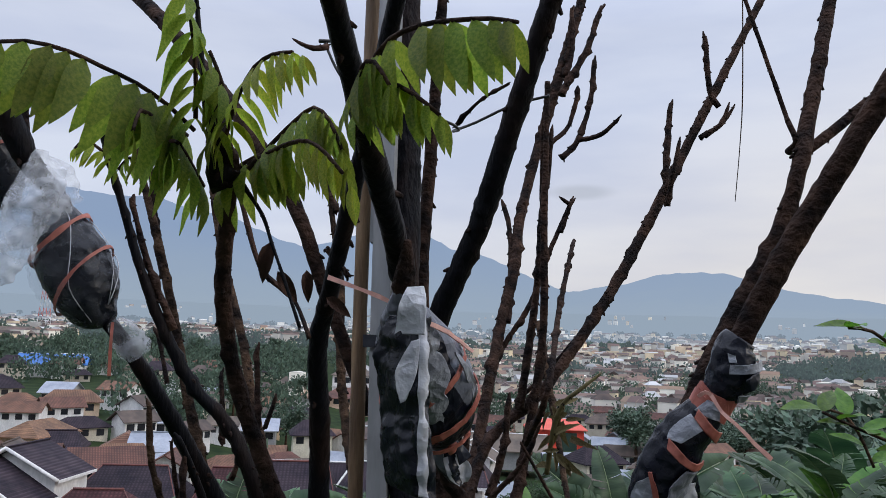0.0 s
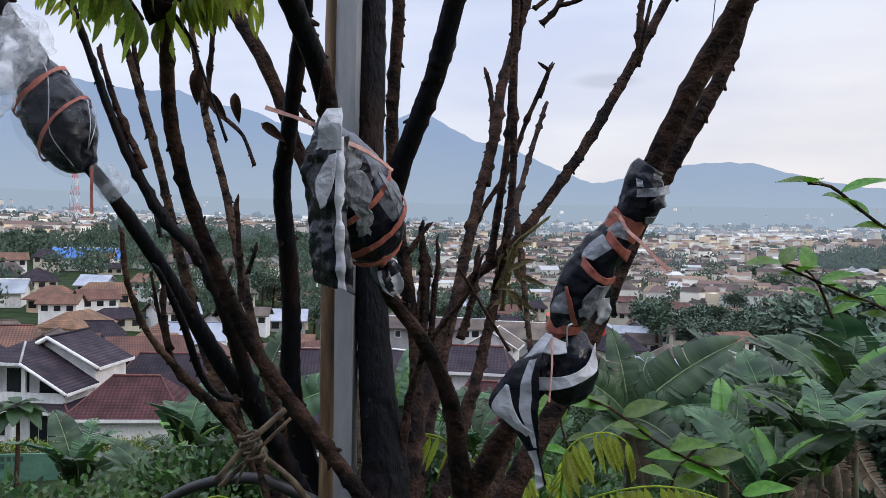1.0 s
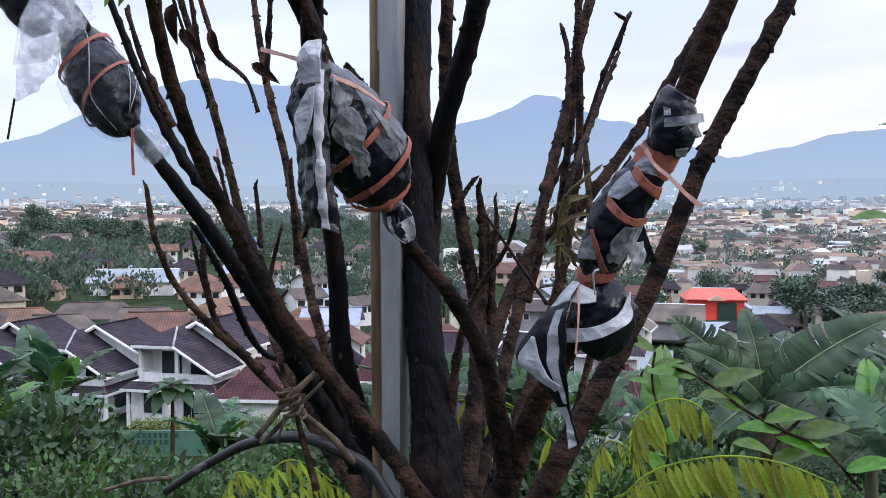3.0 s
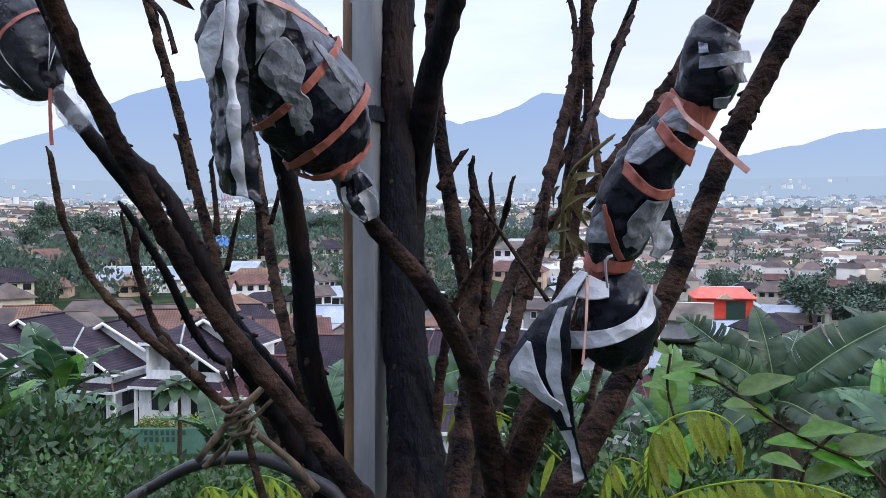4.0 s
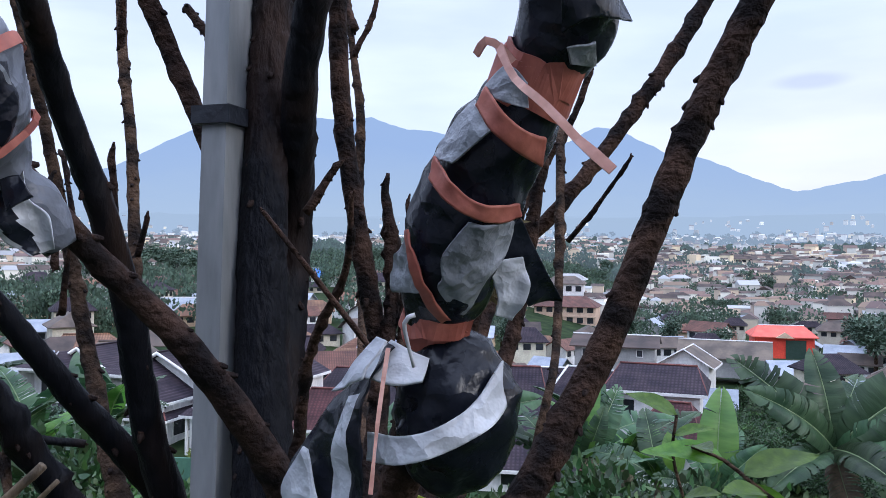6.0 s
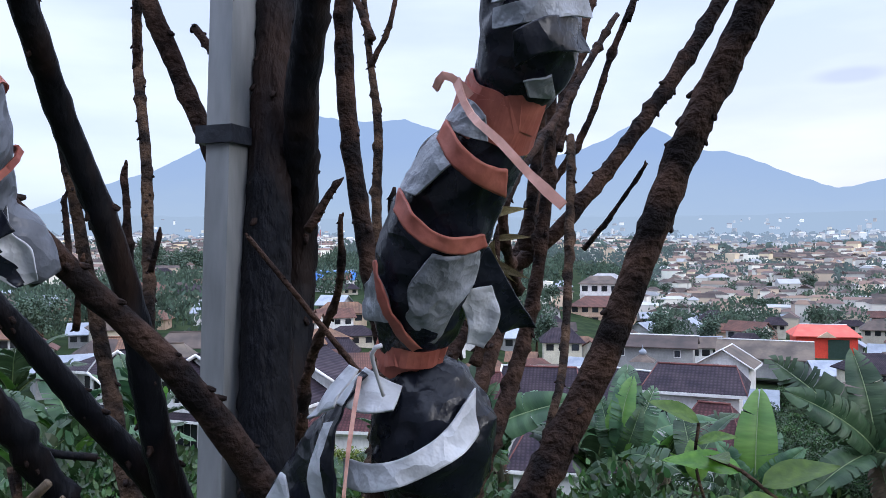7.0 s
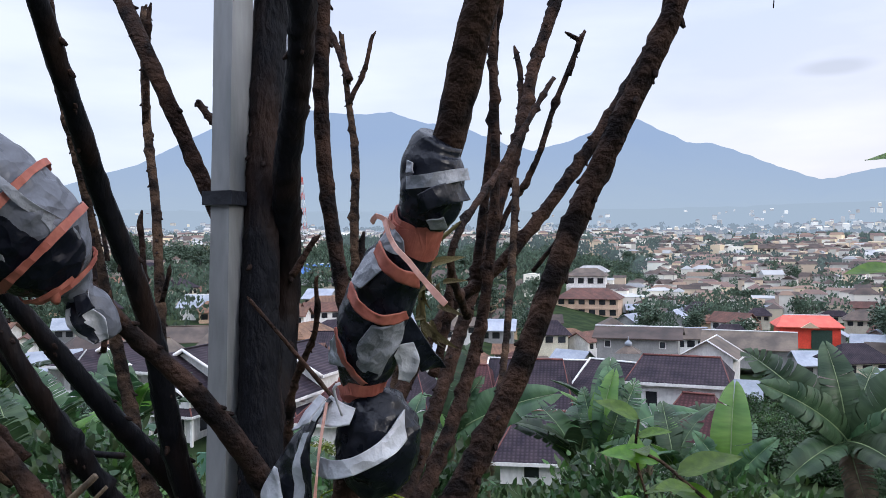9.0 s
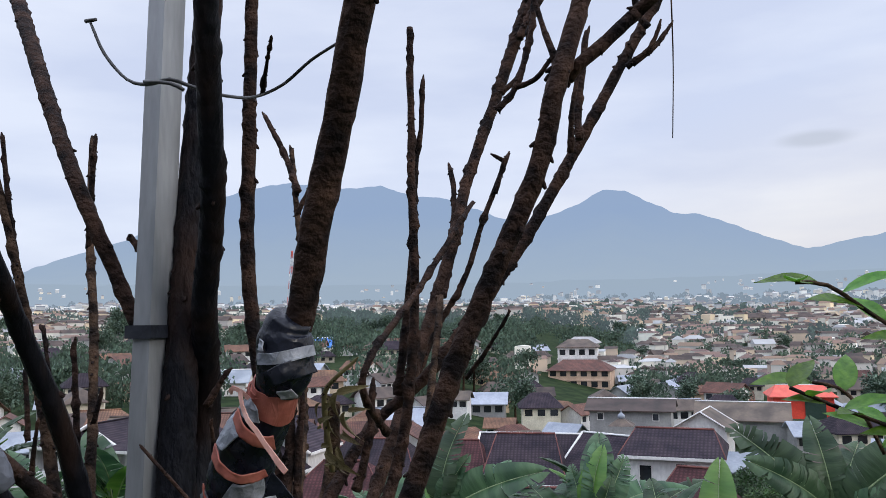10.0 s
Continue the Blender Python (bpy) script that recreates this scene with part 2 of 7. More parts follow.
BANANA_DRY = mat("banana_leaf_dry", (0.07, 0.05, 0.035), (0.17, 0.12, 0.08), 6, 0.9, 0.6, 40, spread=0.2)
BANANA_RIB = mat("banana_midrib", (0.16, 0.22, 0.10), (0.24, 0.30, 0.15), 6, 0.5, 0.2, 30)
BANANA_STEM = mat("banana_stem", (0.04, 0.035, 0.022), (0.12, 0.12, 0.06), 5, 0.6, 0.5, 30, (1, 1, 0.2))
BUSH_LEAF = mat("bush_leaf", (0.016, 0.042, 0.013), (0.050, 0.100, 0.030), 2.0, 0.5, 0.0, 9, spread=0.5, thin=0.25, island=True)
BUSH_LIGHT = mat("bush_leaf_light", (0.030, 0.072, 0.016), (0.070, 0.135, 0.030), 2.0, 0.5, 0.0, 9, spread=0.5, thin=0.25, island=True)
TREE_FAR = mat("tree_foliage", (0.045, 0.080, 0.052), (0.095, 0.145, 0.092), 0.4, 0.7, 0.0, 3, spread=0.45, island=True)
HEDGE = mat("yellow_hedge", (0.09, 0.14, 0.015), (0.2, 0.23, 0.03), 2.0, 0.6, 0.0, 9, spread=0.4, island=True)
GROUND = mat("hill_ground", (0.010, 0.024, 0.008), (0.034, 0.052, 0.018), 0.35, 0.95, 0.6, 7, spec=0.1)
GRASS = mat("lawn", (0.05, 0.08, 0.025), (0.09, 0.12, 0.04), 1.0, 0.9, 0.3, 20)
WALL_WHITE = mat("white_plaster", (0.62, 0.61, 0.60), (0.80, 0.79, 0.77), 0.5, 0.8, 0.1, 4, (1, 1, 0.5), spread=0.12)
WALL_CREAM = mat("cream_plaster", (0.50, 0.45, 0.36), (0.66, 0.61, 0.50), 0.5, 0.8, 0.1, 4, spread=0.2)
WALL_PEACH = mat("peach_plaster", (0.55, 0.38, 0.27), (0.70, 0.52, 0.38), 0.5, 0.8, 0.1, 4, spread=0.2)
WALL_GREY = mat("grey_render", (0.27, 0.27, 0.27), (0.42, 0.41, 0.40), 0.4, 0.85, 0.1, 4, spread=0.15)
WALL_RED = mat("vermilion_paint", (0.72, 0.055, 0.030), (0.85, 0.085, 0.045), 0.6, 0.6, 0.1, 4)
ROOF_RED = mat("vermilion_roof", (0.62, 0.09, 0.06), (0.74, 0.14, 0.09), 0.6, 0.6, 0.1, 4)
ROOF_TILE = mat("dark_plum_tile", (0.022, 0.017, 0.026), (0.050, 0.036, 0.046), 0.8, 0.75, 0.5, 3, spread=0.15, bump_distance=0.06, spec=0.2)
ROOF_MAROON = mat("maroon_tile", (0.05, 0.020, 0.022), (0.10, 0.040, 0.042), 0.8, 0.75, 0.5, 3, bump_distance=0.06, spec=0.2)
ROOF_TERRA = mat("terracotta_tile", (0.11, 0.054, 0.037), (0.225, 0.105, 0.067), 0.4, 0.8, 0.2, 3, spread=0.35, bump_distance=0.05)
ROOF_BROWN = mat("weathered_tile", (0.058, 0.045, 0.039), (0.135, 0.100, 0.080), 0.4, 0.8, 0.2, 3, spread=0.35, bump_distance=0.05)
ROOF_METAL = mat("sheet_metal_roof", (0.22, 0.25, 0.30), (0.36, 0.39, 0.44), 0.3, 0.45, 0.1, 3, spread=0.2)
ROOF_BLUE = mat("blue_metal_roof", (0.03, 0.13, 0.42), (0.05, 0.20, 0.55), 0.3, 0.5, 0.1, 3)
RIDGE_RED = mat("red_ridge_tile", (0.11, 0.038, 0.034), (0.18, 0.060, 0.048), 2, 0.7, 0.2, 8)
FASCIA = mat("white_fascia", (0.68, 0.67, 0.65), (0.80, 0.79, 0.77), 1.0, 0.6, 0.1, 6)
GLASS_DARK = mat("dark_window_pane", (0.012, 0.014, 0.017), (0.030, 0.033, 0.040), 0.5, 0.12, 0.0, 3)
SIGN_GREEN = mat("green_painted_wall", (0.05, 0.13, 0.09), (0.08, 0.18, 0.12), 0.8, 0.8, 0.2, 4)
SIGN_AND_DOOR_SHADE = mat("lettering_and_doorway_shade", (0.02, 0.05, 0.035), (0.03, 0.06, 0.045), 3, 0.8, 0.0)
STEEL_RED = mat("red_mast_paint", (0.5, 0.07, 0.05), (0.6, 0.12, 0.08), 1, 0.5, 0.0)
STEEL_WHITE = mat("white_mast_paint", (0.6, 0.6, 0.6), (0.7, 0.7, 0.7), 1, 0.5, 0.0)
def tile_courses(m, columns, rows):
    """Rows and columns of curved roof tiles as relief and shade on a roof material."""
    n, l = m.node_tree.nodes, m.node_tree.links
    hsv, bump = n["Hue/Saturation/Value"], n["Bump"]
    across, down, both = n.new("ShaderNodeTexWave"), n.new("ShaderNodeTexWave"), n.new("ShaderNodeMath")
    across.bands_direction, down.bands_direction = "X", "Z"
    down.wave_profile = "SAW"
    for w, k in ((across, columns), (down, rows)):
        w.inputs["Scale"].default_value, w.inputs["Distortion"].default_value = k, 0.3
        l.new(n["Texture Coordinate"].outputs["Object"], w.inputs["Vector"])
    both.operation = "MULTIPLY"
    l.new(across.outputs["Fac"], both.inputs[0])
    l.new(down.outputs["Fac"], both.inputs[1])
    shade, times = n.new("ShaderNodeMapRange"), n.new("ShaderNodeMath")
    shade.inputs["To Min"].default_value, shade.inputs["To Max"].default_value = 0.62, 1.5
    l.new(both.outputs[0], shade.inputs["Value"])
    times.operation = "MULTIPLY"
    l.new(hsv.inputs["Value"].links[0].from_socket, times.inputs[0])
    l.new(shade.outputs[0], times.inputs[1])
    l.new(times.outputs[0], hsv.inputs["Value"])
    l.new(both.outputs[0], bump.inputs["Height"])


tile_courses(ROOF_TILE, 1.1, 2.0)
tile_courses(ROOF_MAROON, 1.1, 2.0)
tile_courses(ROOF_TERRA, 1.1, 2.0)
# haze blue given as emission colours for foot and summit
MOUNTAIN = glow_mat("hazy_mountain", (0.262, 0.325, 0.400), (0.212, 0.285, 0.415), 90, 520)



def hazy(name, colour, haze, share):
    """A distant surface with haze painted in: its colour mixed with a share of haze-coloured emission."""
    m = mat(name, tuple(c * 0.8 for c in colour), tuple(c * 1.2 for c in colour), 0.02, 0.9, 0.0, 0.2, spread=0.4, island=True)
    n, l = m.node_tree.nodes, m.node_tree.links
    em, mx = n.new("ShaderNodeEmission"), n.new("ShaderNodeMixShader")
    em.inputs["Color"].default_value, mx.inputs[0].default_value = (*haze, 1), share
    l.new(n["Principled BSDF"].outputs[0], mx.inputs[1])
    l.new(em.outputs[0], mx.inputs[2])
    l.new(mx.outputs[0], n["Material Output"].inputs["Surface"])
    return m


# haze glow mixed into middle and far materials, larger share further out
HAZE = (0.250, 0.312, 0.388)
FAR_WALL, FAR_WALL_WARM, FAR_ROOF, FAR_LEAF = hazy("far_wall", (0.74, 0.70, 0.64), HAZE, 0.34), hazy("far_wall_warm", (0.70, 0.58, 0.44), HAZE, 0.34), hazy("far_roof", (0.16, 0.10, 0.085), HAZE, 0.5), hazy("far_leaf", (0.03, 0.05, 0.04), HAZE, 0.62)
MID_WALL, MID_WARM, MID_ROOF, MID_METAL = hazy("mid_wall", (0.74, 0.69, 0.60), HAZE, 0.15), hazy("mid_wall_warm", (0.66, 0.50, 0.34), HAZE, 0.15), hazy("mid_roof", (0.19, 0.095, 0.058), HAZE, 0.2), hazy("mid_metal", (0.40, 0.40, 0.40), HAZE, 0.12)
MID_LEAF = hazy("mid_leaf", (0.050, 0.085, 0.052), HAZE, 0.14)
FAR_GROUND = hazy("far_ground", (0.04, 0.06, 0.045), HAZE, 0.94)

# ---- builders ----
def mesh_of(name, verts, faces, material, smooth=True, more=(), slots=()):
    me = bpy.data.meshes.new(name)
    me.from_pydata([tuple(v) for v in verts], [], faces)
    for m in (material, *more):
        me.materials.append(m)
    if slots:
        me.polygons.foreach_set("material_index", slots)
    if smooth:
        me.polygons.foreach_set("use_smooth", [True] * len(me.polygons))
    me.update()
    return me


def part(name, me, parent=None, label="", kind=""):
    ob = new(name, me)
    if parent is not None:
        ob.parent = parent
    return tagged(ob, label, kind=kind)


def thing(name, label, category, group="", kind="", at=(0, 0, 0)):
    ob = tagged(new(name), label, category, group, kind)
    ob.empty_display_size = 0.1
    ob.location = at
    return ob


def smooth_path(pts, step):
    """Catmull-Rom through the points (any number of values each), at about that spacing."""
    a = [np.array(p, float) for p in pts]
    a = [2 * a[0] - a[1]] + a + [2 * a[-1] - a[-2]]
    res = []
    for i in range(1, len(a) - 2):
        p0, p1, p2, p3 = a[i - 1:i + 3]
        k = max(2, int(np.linalg.norm((p2 - p1)[:3]) / step))
        for j in range(k):
            u = j / k
            res.append(0.5 * (2 * p1 + (p2 - p0) * u + (2 * p0 - 5 * p1 + 4 * p2 - p3) * u * u + (3 * p1 - p0 - 3 * p2 + p3) * u ** 3))
    res.append(a[-2])
    return res


def frames_along(path):
    """Tangent and two normals at each point, without twist."""
    p = [Vector(q[:3]) for q in path]
    res, side = [], None
    for i in range(len(p)):
        t = (p[min(i + 1, len(p) - 1)] - p[max(i - 1, 0)]).normalized()
        if side is None:
            side = t.cross(Vector((0.3, 1, 0.2))).normalized()
        side = (side - t * side.dot(t)).normalized()
        res.append((p[i], t, side, t.cross(side)))
    return res


def tube(name, pts, material, sides=10, step=0.012, wob=0.10, freq=40.0, knob=0.0, crease=0.0, squash=1.0):
    """A round body along points (x, y, z, radius), with uneven girth, knots and creases."""
    path = smooth_path(pts, step)
    verts, faces = [], []
    for (c, t, u, v), q in zip(frames_along(path), path):
        r = max(q[3], 0.0006)
        for k in range(sides):
            an = 2 * math.pi * k / sides
            d = u * math.cos(an) + v * (math.sin(an) * squash)
            s = c + d * r
            g = 1 + wob * noise.noise(s * freq)
            if knob:
                g += knob * max(0.0, noise.noise(s * 75 + Vector((7, 3, 1))) - 0.18) * 2.4
            if crease:
                g += crease * (abs(noise.noise(s * freq * 1.8)) * 1.5 - 0.35) + crease * 0.5 * noise.noise(s * freq * 4)
            verts.append(c + d * r * g)
    n = len(path)
    for i in range(n - 1):
        for k in range(sides):
            k2 = (k + 1) % sides
            faces.append((i * sides + k, i * sides + k2, (i + 1) * sides + k2, (i + 1) * sides + k))
    faces.append(tuple(range(sides))[::-1])
    faces.append(tuple((n - 1) * sides + k for k in range(sides)))
    return mesh_of(name, verts, faces, material)


def ribbon(name, pts, width, material, thick=0.0006, across=None, step=0.006):
    """A flat strip along points; across: the way of its width (else found along the path)."""
    path = smooth_path(pts, step)
    verts, faces = [], []
    for i, (c, t, u, v) in enumerate(frames_along(path)):
        w = (Vector(across) - t * Vector(across).dot(t)).normalized() if across else u
        nn = t.cross(w).normalized()
        wd = width * (0.8 + 0.35 * noise.noise(c * 60))
        for a, b in ((-1, -1), (1, -1), (1, 1), (-1, 1)):
            verts.append(c + w * (a * wd / 2) + nn * (b * thick + 0.0012 * noise.noise(c * 150)))
    for i in range(len(path) - 1):
        for k in range(4):
            faces.append((i * 4 + k, i * 4 + (k + 1) % 4, i * 4 + 4 + (k + 1) % 4, i * 4 + 4 + k))
    faces += [(3, 2, 1, 0), tuple(len(verts) - 4 + k for k in range(4))]
    return mesh_of(name, verts, faces, material, False)


def coil(axis, start, end, turns, phase, gap=1.03):
    """Points of a string wound round a body given as (x, y, z, radius), between two shares of its length."""
    path = smooth_path(axis, 0.004)
    fr = frames_along(path)
    k = int(18 * turns)
    res = []
    for i in range(k + 1):
        s = start + (end - start) * i / k
        j = min(int(s * (len(path) - 1)), len(path) - 1)
        c, t, u, v = fr[j]
        an = phase + 2 * math.pi * turns * i / k
        res.append(c + (u * math.cos(an) + v * math.sin(an)) * (path[j][3] * gap + 0.001))
    return res


def bind(axis, start, end, turns, phase, width, material, gap=1.04):
    """A flat band wound round a body, its width lying along the body."""
    along = Vector(axis[-1][:3]) - Vector(axis[0][:3])
    return ribbon("band", coil(axis, start, end, turns, phase, gap), width, material, across=tuple(along))


def loop_band(axis, share, tilt, side, width, material, gap=1.05):
    """A flat band once round a body at a share of its length, rising towards the given side."""
    path = smooth_path(axis, 0.003)
    fr = frames_along(path)
    top = len(path) - 1
    res = []
    for i in range(41):
        an = 2 * math.pi * i / 40
        c, t, u, v = fr[int(share * top)]
        s = share - tilt * (u * math.cos(an) + v * math.sin(an)).dot(Vector(side))
        q = min(max(s * top, 0.0), top - 0.001)
        j, g = int(q), q - int(q)
        c = fr[j][0].lerp(fr[j + 1][0], g)
        r = path[j][3] * (1 - g) + path[j + 1][3] * g
        res.append(c + (fr[j][2] * math.cos(an) + fr[j][3] * math.sin(an)) * (r * gap + 0.001))
    along = Vector(axis[-1][:3]) - Vector(axis[0][:3])
    return ribbon("band", res, width, material, across=tuple(along))


def sheet(name, rows, material, nu=24, nv=24, wave=0.004, thick=0.0006, freq=45.0, more=(), slot=None):
    """A creased film stretched over rows of points, each row left to right."""
    rows = [[Vector(p) for p in r] for r in rows]
    verts, faces, slots = [], [], []

    def at(u, v):
        a = v * (len(rows) - 1)
        i = min(int(a), len(rows) - 2)
        f = a - i

        def between(seq, j, g):
            p0, p1, p2, p3 = seq[max(j - 1, 0)], seq[j], seq[j + 1], seq[min(j + 2, len(seq) - 1)]
            return 0.5 * (2 * p1 + (p2 - p0) * g + (2 * p0 - 5 * p1 + 4 * p2 - p3) * g * g + (3 * p1 - p0 - 3 * p2 + p3) * g ** 3)

        def on(r):
            b = u * (len(r) - 1)
            j = min(int(b), len(r) - 2)
            return between(r, j, b - j)
        return between([on(r) for r in rows], i, f)
    for side in (0, 1):
        for i in range(nv + 1):
            for j in range(nu + 1):
                u, v = j / nu, i / nv
                p = at(u, v)
                nrm = (at(min(u + 0.02, 1), v) - at(max(u - 0.02, 0), v)).cross(at(u, min(v + 0.02, 1)) - at(u, max(v - 0.02, 0)))
                nrm = nrm.normalized() if nrm.length > 1e-9 else Vector((0, -1, 0))
                verts.append(p + nrm * (wave * (noise.noise(p * freq) + 0.5 * noise.noise(p * freq * 2.7)) + (thick if side else -thick)))
    m = (nu + 1) * (nv + 1)
    for side in (0, 1):
        for i in range(nv):
            for j in range(nu):
                q = [i * (nu + 1) + j, i * (nu + 1) + j + 1, (i + 1) * (nu + 1) + j + 1, (i + 1) * (nu + 1) + j]
                faces.append([x + side * m for x in (q if side else q[::-1])])
                slots.append(slot(j / nu, i / nv) if slot else 0)
    edge = [j for j in range(nu + 1)] + [i * (nu + 1) + nu for i in range(1, nv + 1)] + [nv * (nu + 1) + j for j in range(nu - 1, -1, -1)] + [i * (nu + 1) for i in range(nv - 1, 0, -1)]
    for a, b in zip(edge, edge[1:] + edge[:1]):
        faces.append((a, b, b + m, a + m))
        slots.append(0)
    return mesh_of(name, verts, faces, material, True, more, slots)


def leaf_mesh(name, material, length=1.0, width=0.34, droop=0.25, fold=0.25, k=6, tip=1.0):
    """One blade along +y from its stalk: pointed, folded along the midrib, drooping, 1 long unless told."""
    verts, faces = [], []
    for i in range(k + 1):
        s = i / k
        w = width / 2 * (math.sin(math.pi * min(s ** 0.75, 1)) ** 0.8 if 0 < s < 1 else 0.02)
        z = -droop * s * s
        for a in (-1, -0.5, 0, 0.5, 1):
            verts.append((a * w * length, s * length, (z + abs(a) * w * fold + 0.012 * math.sin(9 * s + 3 * a)) * length))
    for i in range(k):
        for j in range(4):
            faces.append((i * 5 + j, i * 5 + j + 1, i * 5 + 6 + j, i * 5 + 5 + j))
    return mesh_of(name, verts, faces, material)


def aim(place, ahead, up, size=1.0):
    """A matrix at place with +y along ahead and +z near up."""
    y = Vector(ahead).normalized()
    x = y.cross(Vector(up)).normalized()
    m = Matrix((x, y, x.cross(y))).transposed().to_4x4()
    return Matrix.Translation(place) @ m @ Matrix.Scale(size, 4)


def frond(parent, pts, leaflet, count, length, rng, stalk, name="leaf_stalk", hang=0.8, bare=0.1, radius=0.0018):
    """A feathered leaf: a stalk along the points with pairs of hanging leaflets."""
    path = smooth_path([(*p, radius * (1 - 0.5 * i / len(pts))) for i, p in enumerate(pts)], 0.01)
    rachis = part(name, tube("stalk", [tuple(q) for q in path[::2]] if len(path) > 6 else [tuple(q) for q in path], stalk, 6, 0.015, 0.05), parent)
    fr = frames_along(path)
    for i in range(count):
        s = bare + (1 - bare) * i / (count - 1)
        c, t, u, v = fr[min(int(s * (len(fr) - 1)), len(fr) - 1)]
        out = t.cross(Vector((0, 0, 1)))
        out = out.normalized() if out.length > 0.1 else Vector((1, 0, 0))
        size = length * (0.62 + 0.5 * math.sin(math.pi * min(0.15 + 0.8 * s, 1))) * rng.uniform(0.88, 1.1)
        for side in (-1, 1):
            ahead = out * side * (1 - hang * 0.75) + Vector((0, 0, -1)) * hang + t * 0.38 + Vector((rng.uniform(-.1, .1), rng.uniform(-.1, .1), rng.uniform(-.08, .08)))
            ob = new("leaflet", leaflet)
            ob.parent = rachis
            ob.matrix_local = aim(c, ahead, out * side + Vector((0, 0, 0.25)), size)
    return rachis


def box(verts, faces, x0, x1, y0, y1, z0, z1):
    b = len(verts)
    verts += [(x0, y0, z0), (x1, y0, z0), (x1, y1, z0), (x0, y1, z0), (x0, y0, z1), (x1, y0, z1), (x1, y1, z1), (x0, y1, z1)]
    faces += [tuple(b + i for i in f) for f in ((3, 2, 1, 0), (4, 5, 6, 7), (0, 1, 5, 4), (1, 2, 6, 5), (2, 3, 7, 6), (3, 0, 4, 7))]


def boxes_mesh(name, material, *dims):
    v, f = [], []
    for d in dims:
        box(v, f, *d)
    return mesh_of(name, v, f, material, False)

# ---- ground, mountains ----
LEVELS = [(0, 0.0), (2.2, -0.05), (3.2, -0.6), (6, -2.2), (10, -4.0), (25, -9.4), (40, -12.6), (57, -14.1), (80, -15.2), (110, -16.0), (150, -16.6), (220, -15.5), (300, -12.8), (450, -7.8), (700, 3.0), (1000, 18.0), (1500, 46.0), (2200, 96.0), (3000, 150.0), (4800, 200.0)]


def land(x, y):
    """The ground's height: a hill under the tree, a valley with the town, a slow rise to the mountains."""
    r = math.hypot(x, y - 1.0)
    if y < 1.0:
        return 0.02 * noise.noise(Vector((x, y, 0)))
    rr, zz = zip(*LEVELS)
    z = float(np.interp(r, rr, zz))
    west = min(max((-x - 15) / 45, 0.0), 1.0)
    z += west * west * (3 - 2 * west) * float(np.interp(r, (62, 85, 150, 300, 500, 800), (0, 4.0, 6.5, 8.5, 7.5, 0)))
    return z + min(r * 0.006, 5.0) * noise.noise(Vector((x * 0.012 + 3, y * 0.012, 0.5)))


g_v, g_f = [], []
RINGS = [0.3 * 1.13 ** i for i in range(80)]
RINGS = [r for r in RINGS if r < 4700]
for r in RINGS:
    for k in range(96):
        an = 2 * math.pi * k / 96
        gx, gy = r * math.sin(an), 1.0 + r * math.cos(an)
        g_v.append((gx, gy, land(gx, gy)))
for i in range(len(RINGS) - 1):
    for k in range(96):
        g_f.append((i * 96 + k, i * 96 + (k + 1) % 96, (i + 1) * 96 + (k + 1) % 96, (i + 1) * 96 + k))
g_f.append(tuple(range(96))[::-1])
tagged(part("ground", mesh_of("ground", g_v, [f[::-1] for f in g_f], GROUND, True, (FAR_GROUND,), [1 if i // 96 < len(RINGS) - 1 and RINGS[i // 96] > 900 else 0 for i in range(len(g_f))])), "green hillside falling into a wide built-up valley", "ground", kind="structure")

# ridge line: bearing from north in degrees, height in degrees
RIDGE = [(-75, 2.0), (-60, 1.6), (-52, 2.0), (-48, 2.7), (-45.6, 3.9), (-42.2, 5.1), (-40.2, 5.7), (-38.3, 6.75), (-35, 8.5), (-31.9, 9.5), (-29.1, 9.95), (-26.7, 9.6), (-24.6, 9.6), (-22.7, 9.75), (-20.2, 8.95), (-18.6, 8.85), (-17.4, 8.6),
         (-14.5, 7.4), (-12.5, 6.93), (-10.5, 7.4), (-8.5, 8.1), (-6.7, 9.05), (-5.2, 8.95), (-3.8, 8.1), (-1.9, 7.12), (-0.6, 7.1), (1, 6.6), (3.8, 5.3), (6.4, 4.3), (8.2, 4.65), (10.3, 4.95), (12.6, 5.65), (15, 5.8), (17, 5.7), (19.4, 5.05), (21, 4.5), (24.9, 3.95), (28, 3.4), (36, 2.2), (50, 1.4)]
m_v, m_f = [], []
bear = [-75 + 0.25 * i for i in range(501)]
rows_m = 14
for b in bear:
    el = float(np.interp(b, [q[0] for q in RIDGE], [q[1] for q in RIDGE]))
    el += 0.07 * noise.noise(Vector((b * 1.7, 0, 2))) + 0.03 * noise.noise(Vector((b * 6, 0, 5)))
    top = math.tan(radians(el)) * 3800 + 1.5
    for j in range(rows_m + 1):
        s = j / rows_m
        r = 4100 - 1700 * s if s > 0.18 else 3800 + (0.18 - s) * 1500
        ridge_fall = (1 - s) ** 1.35
        z = 95 + (top - 95) * ridge_fall if j else top * 0.4
        if j == 1:
            r, z = 3800, top
        z += 26 * noise.noise(Vector((b * 0.9, s * 5, 1))) * s * (1 - s) * 4
        m_v.append((r * math.sin(radians(b)), r * math.cos(radians(b)), z))
for i in range(len(bear) - 1):
    for j in range(rows_m):
        a = i * (rows_m + 1) + j
        m_f.append((a, a + 1, a + rows_m + 2, a + rows_m + 1))
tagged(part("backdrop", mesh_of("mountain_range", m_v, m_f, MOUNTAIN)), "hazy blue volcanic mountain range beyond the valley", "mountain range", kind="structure")

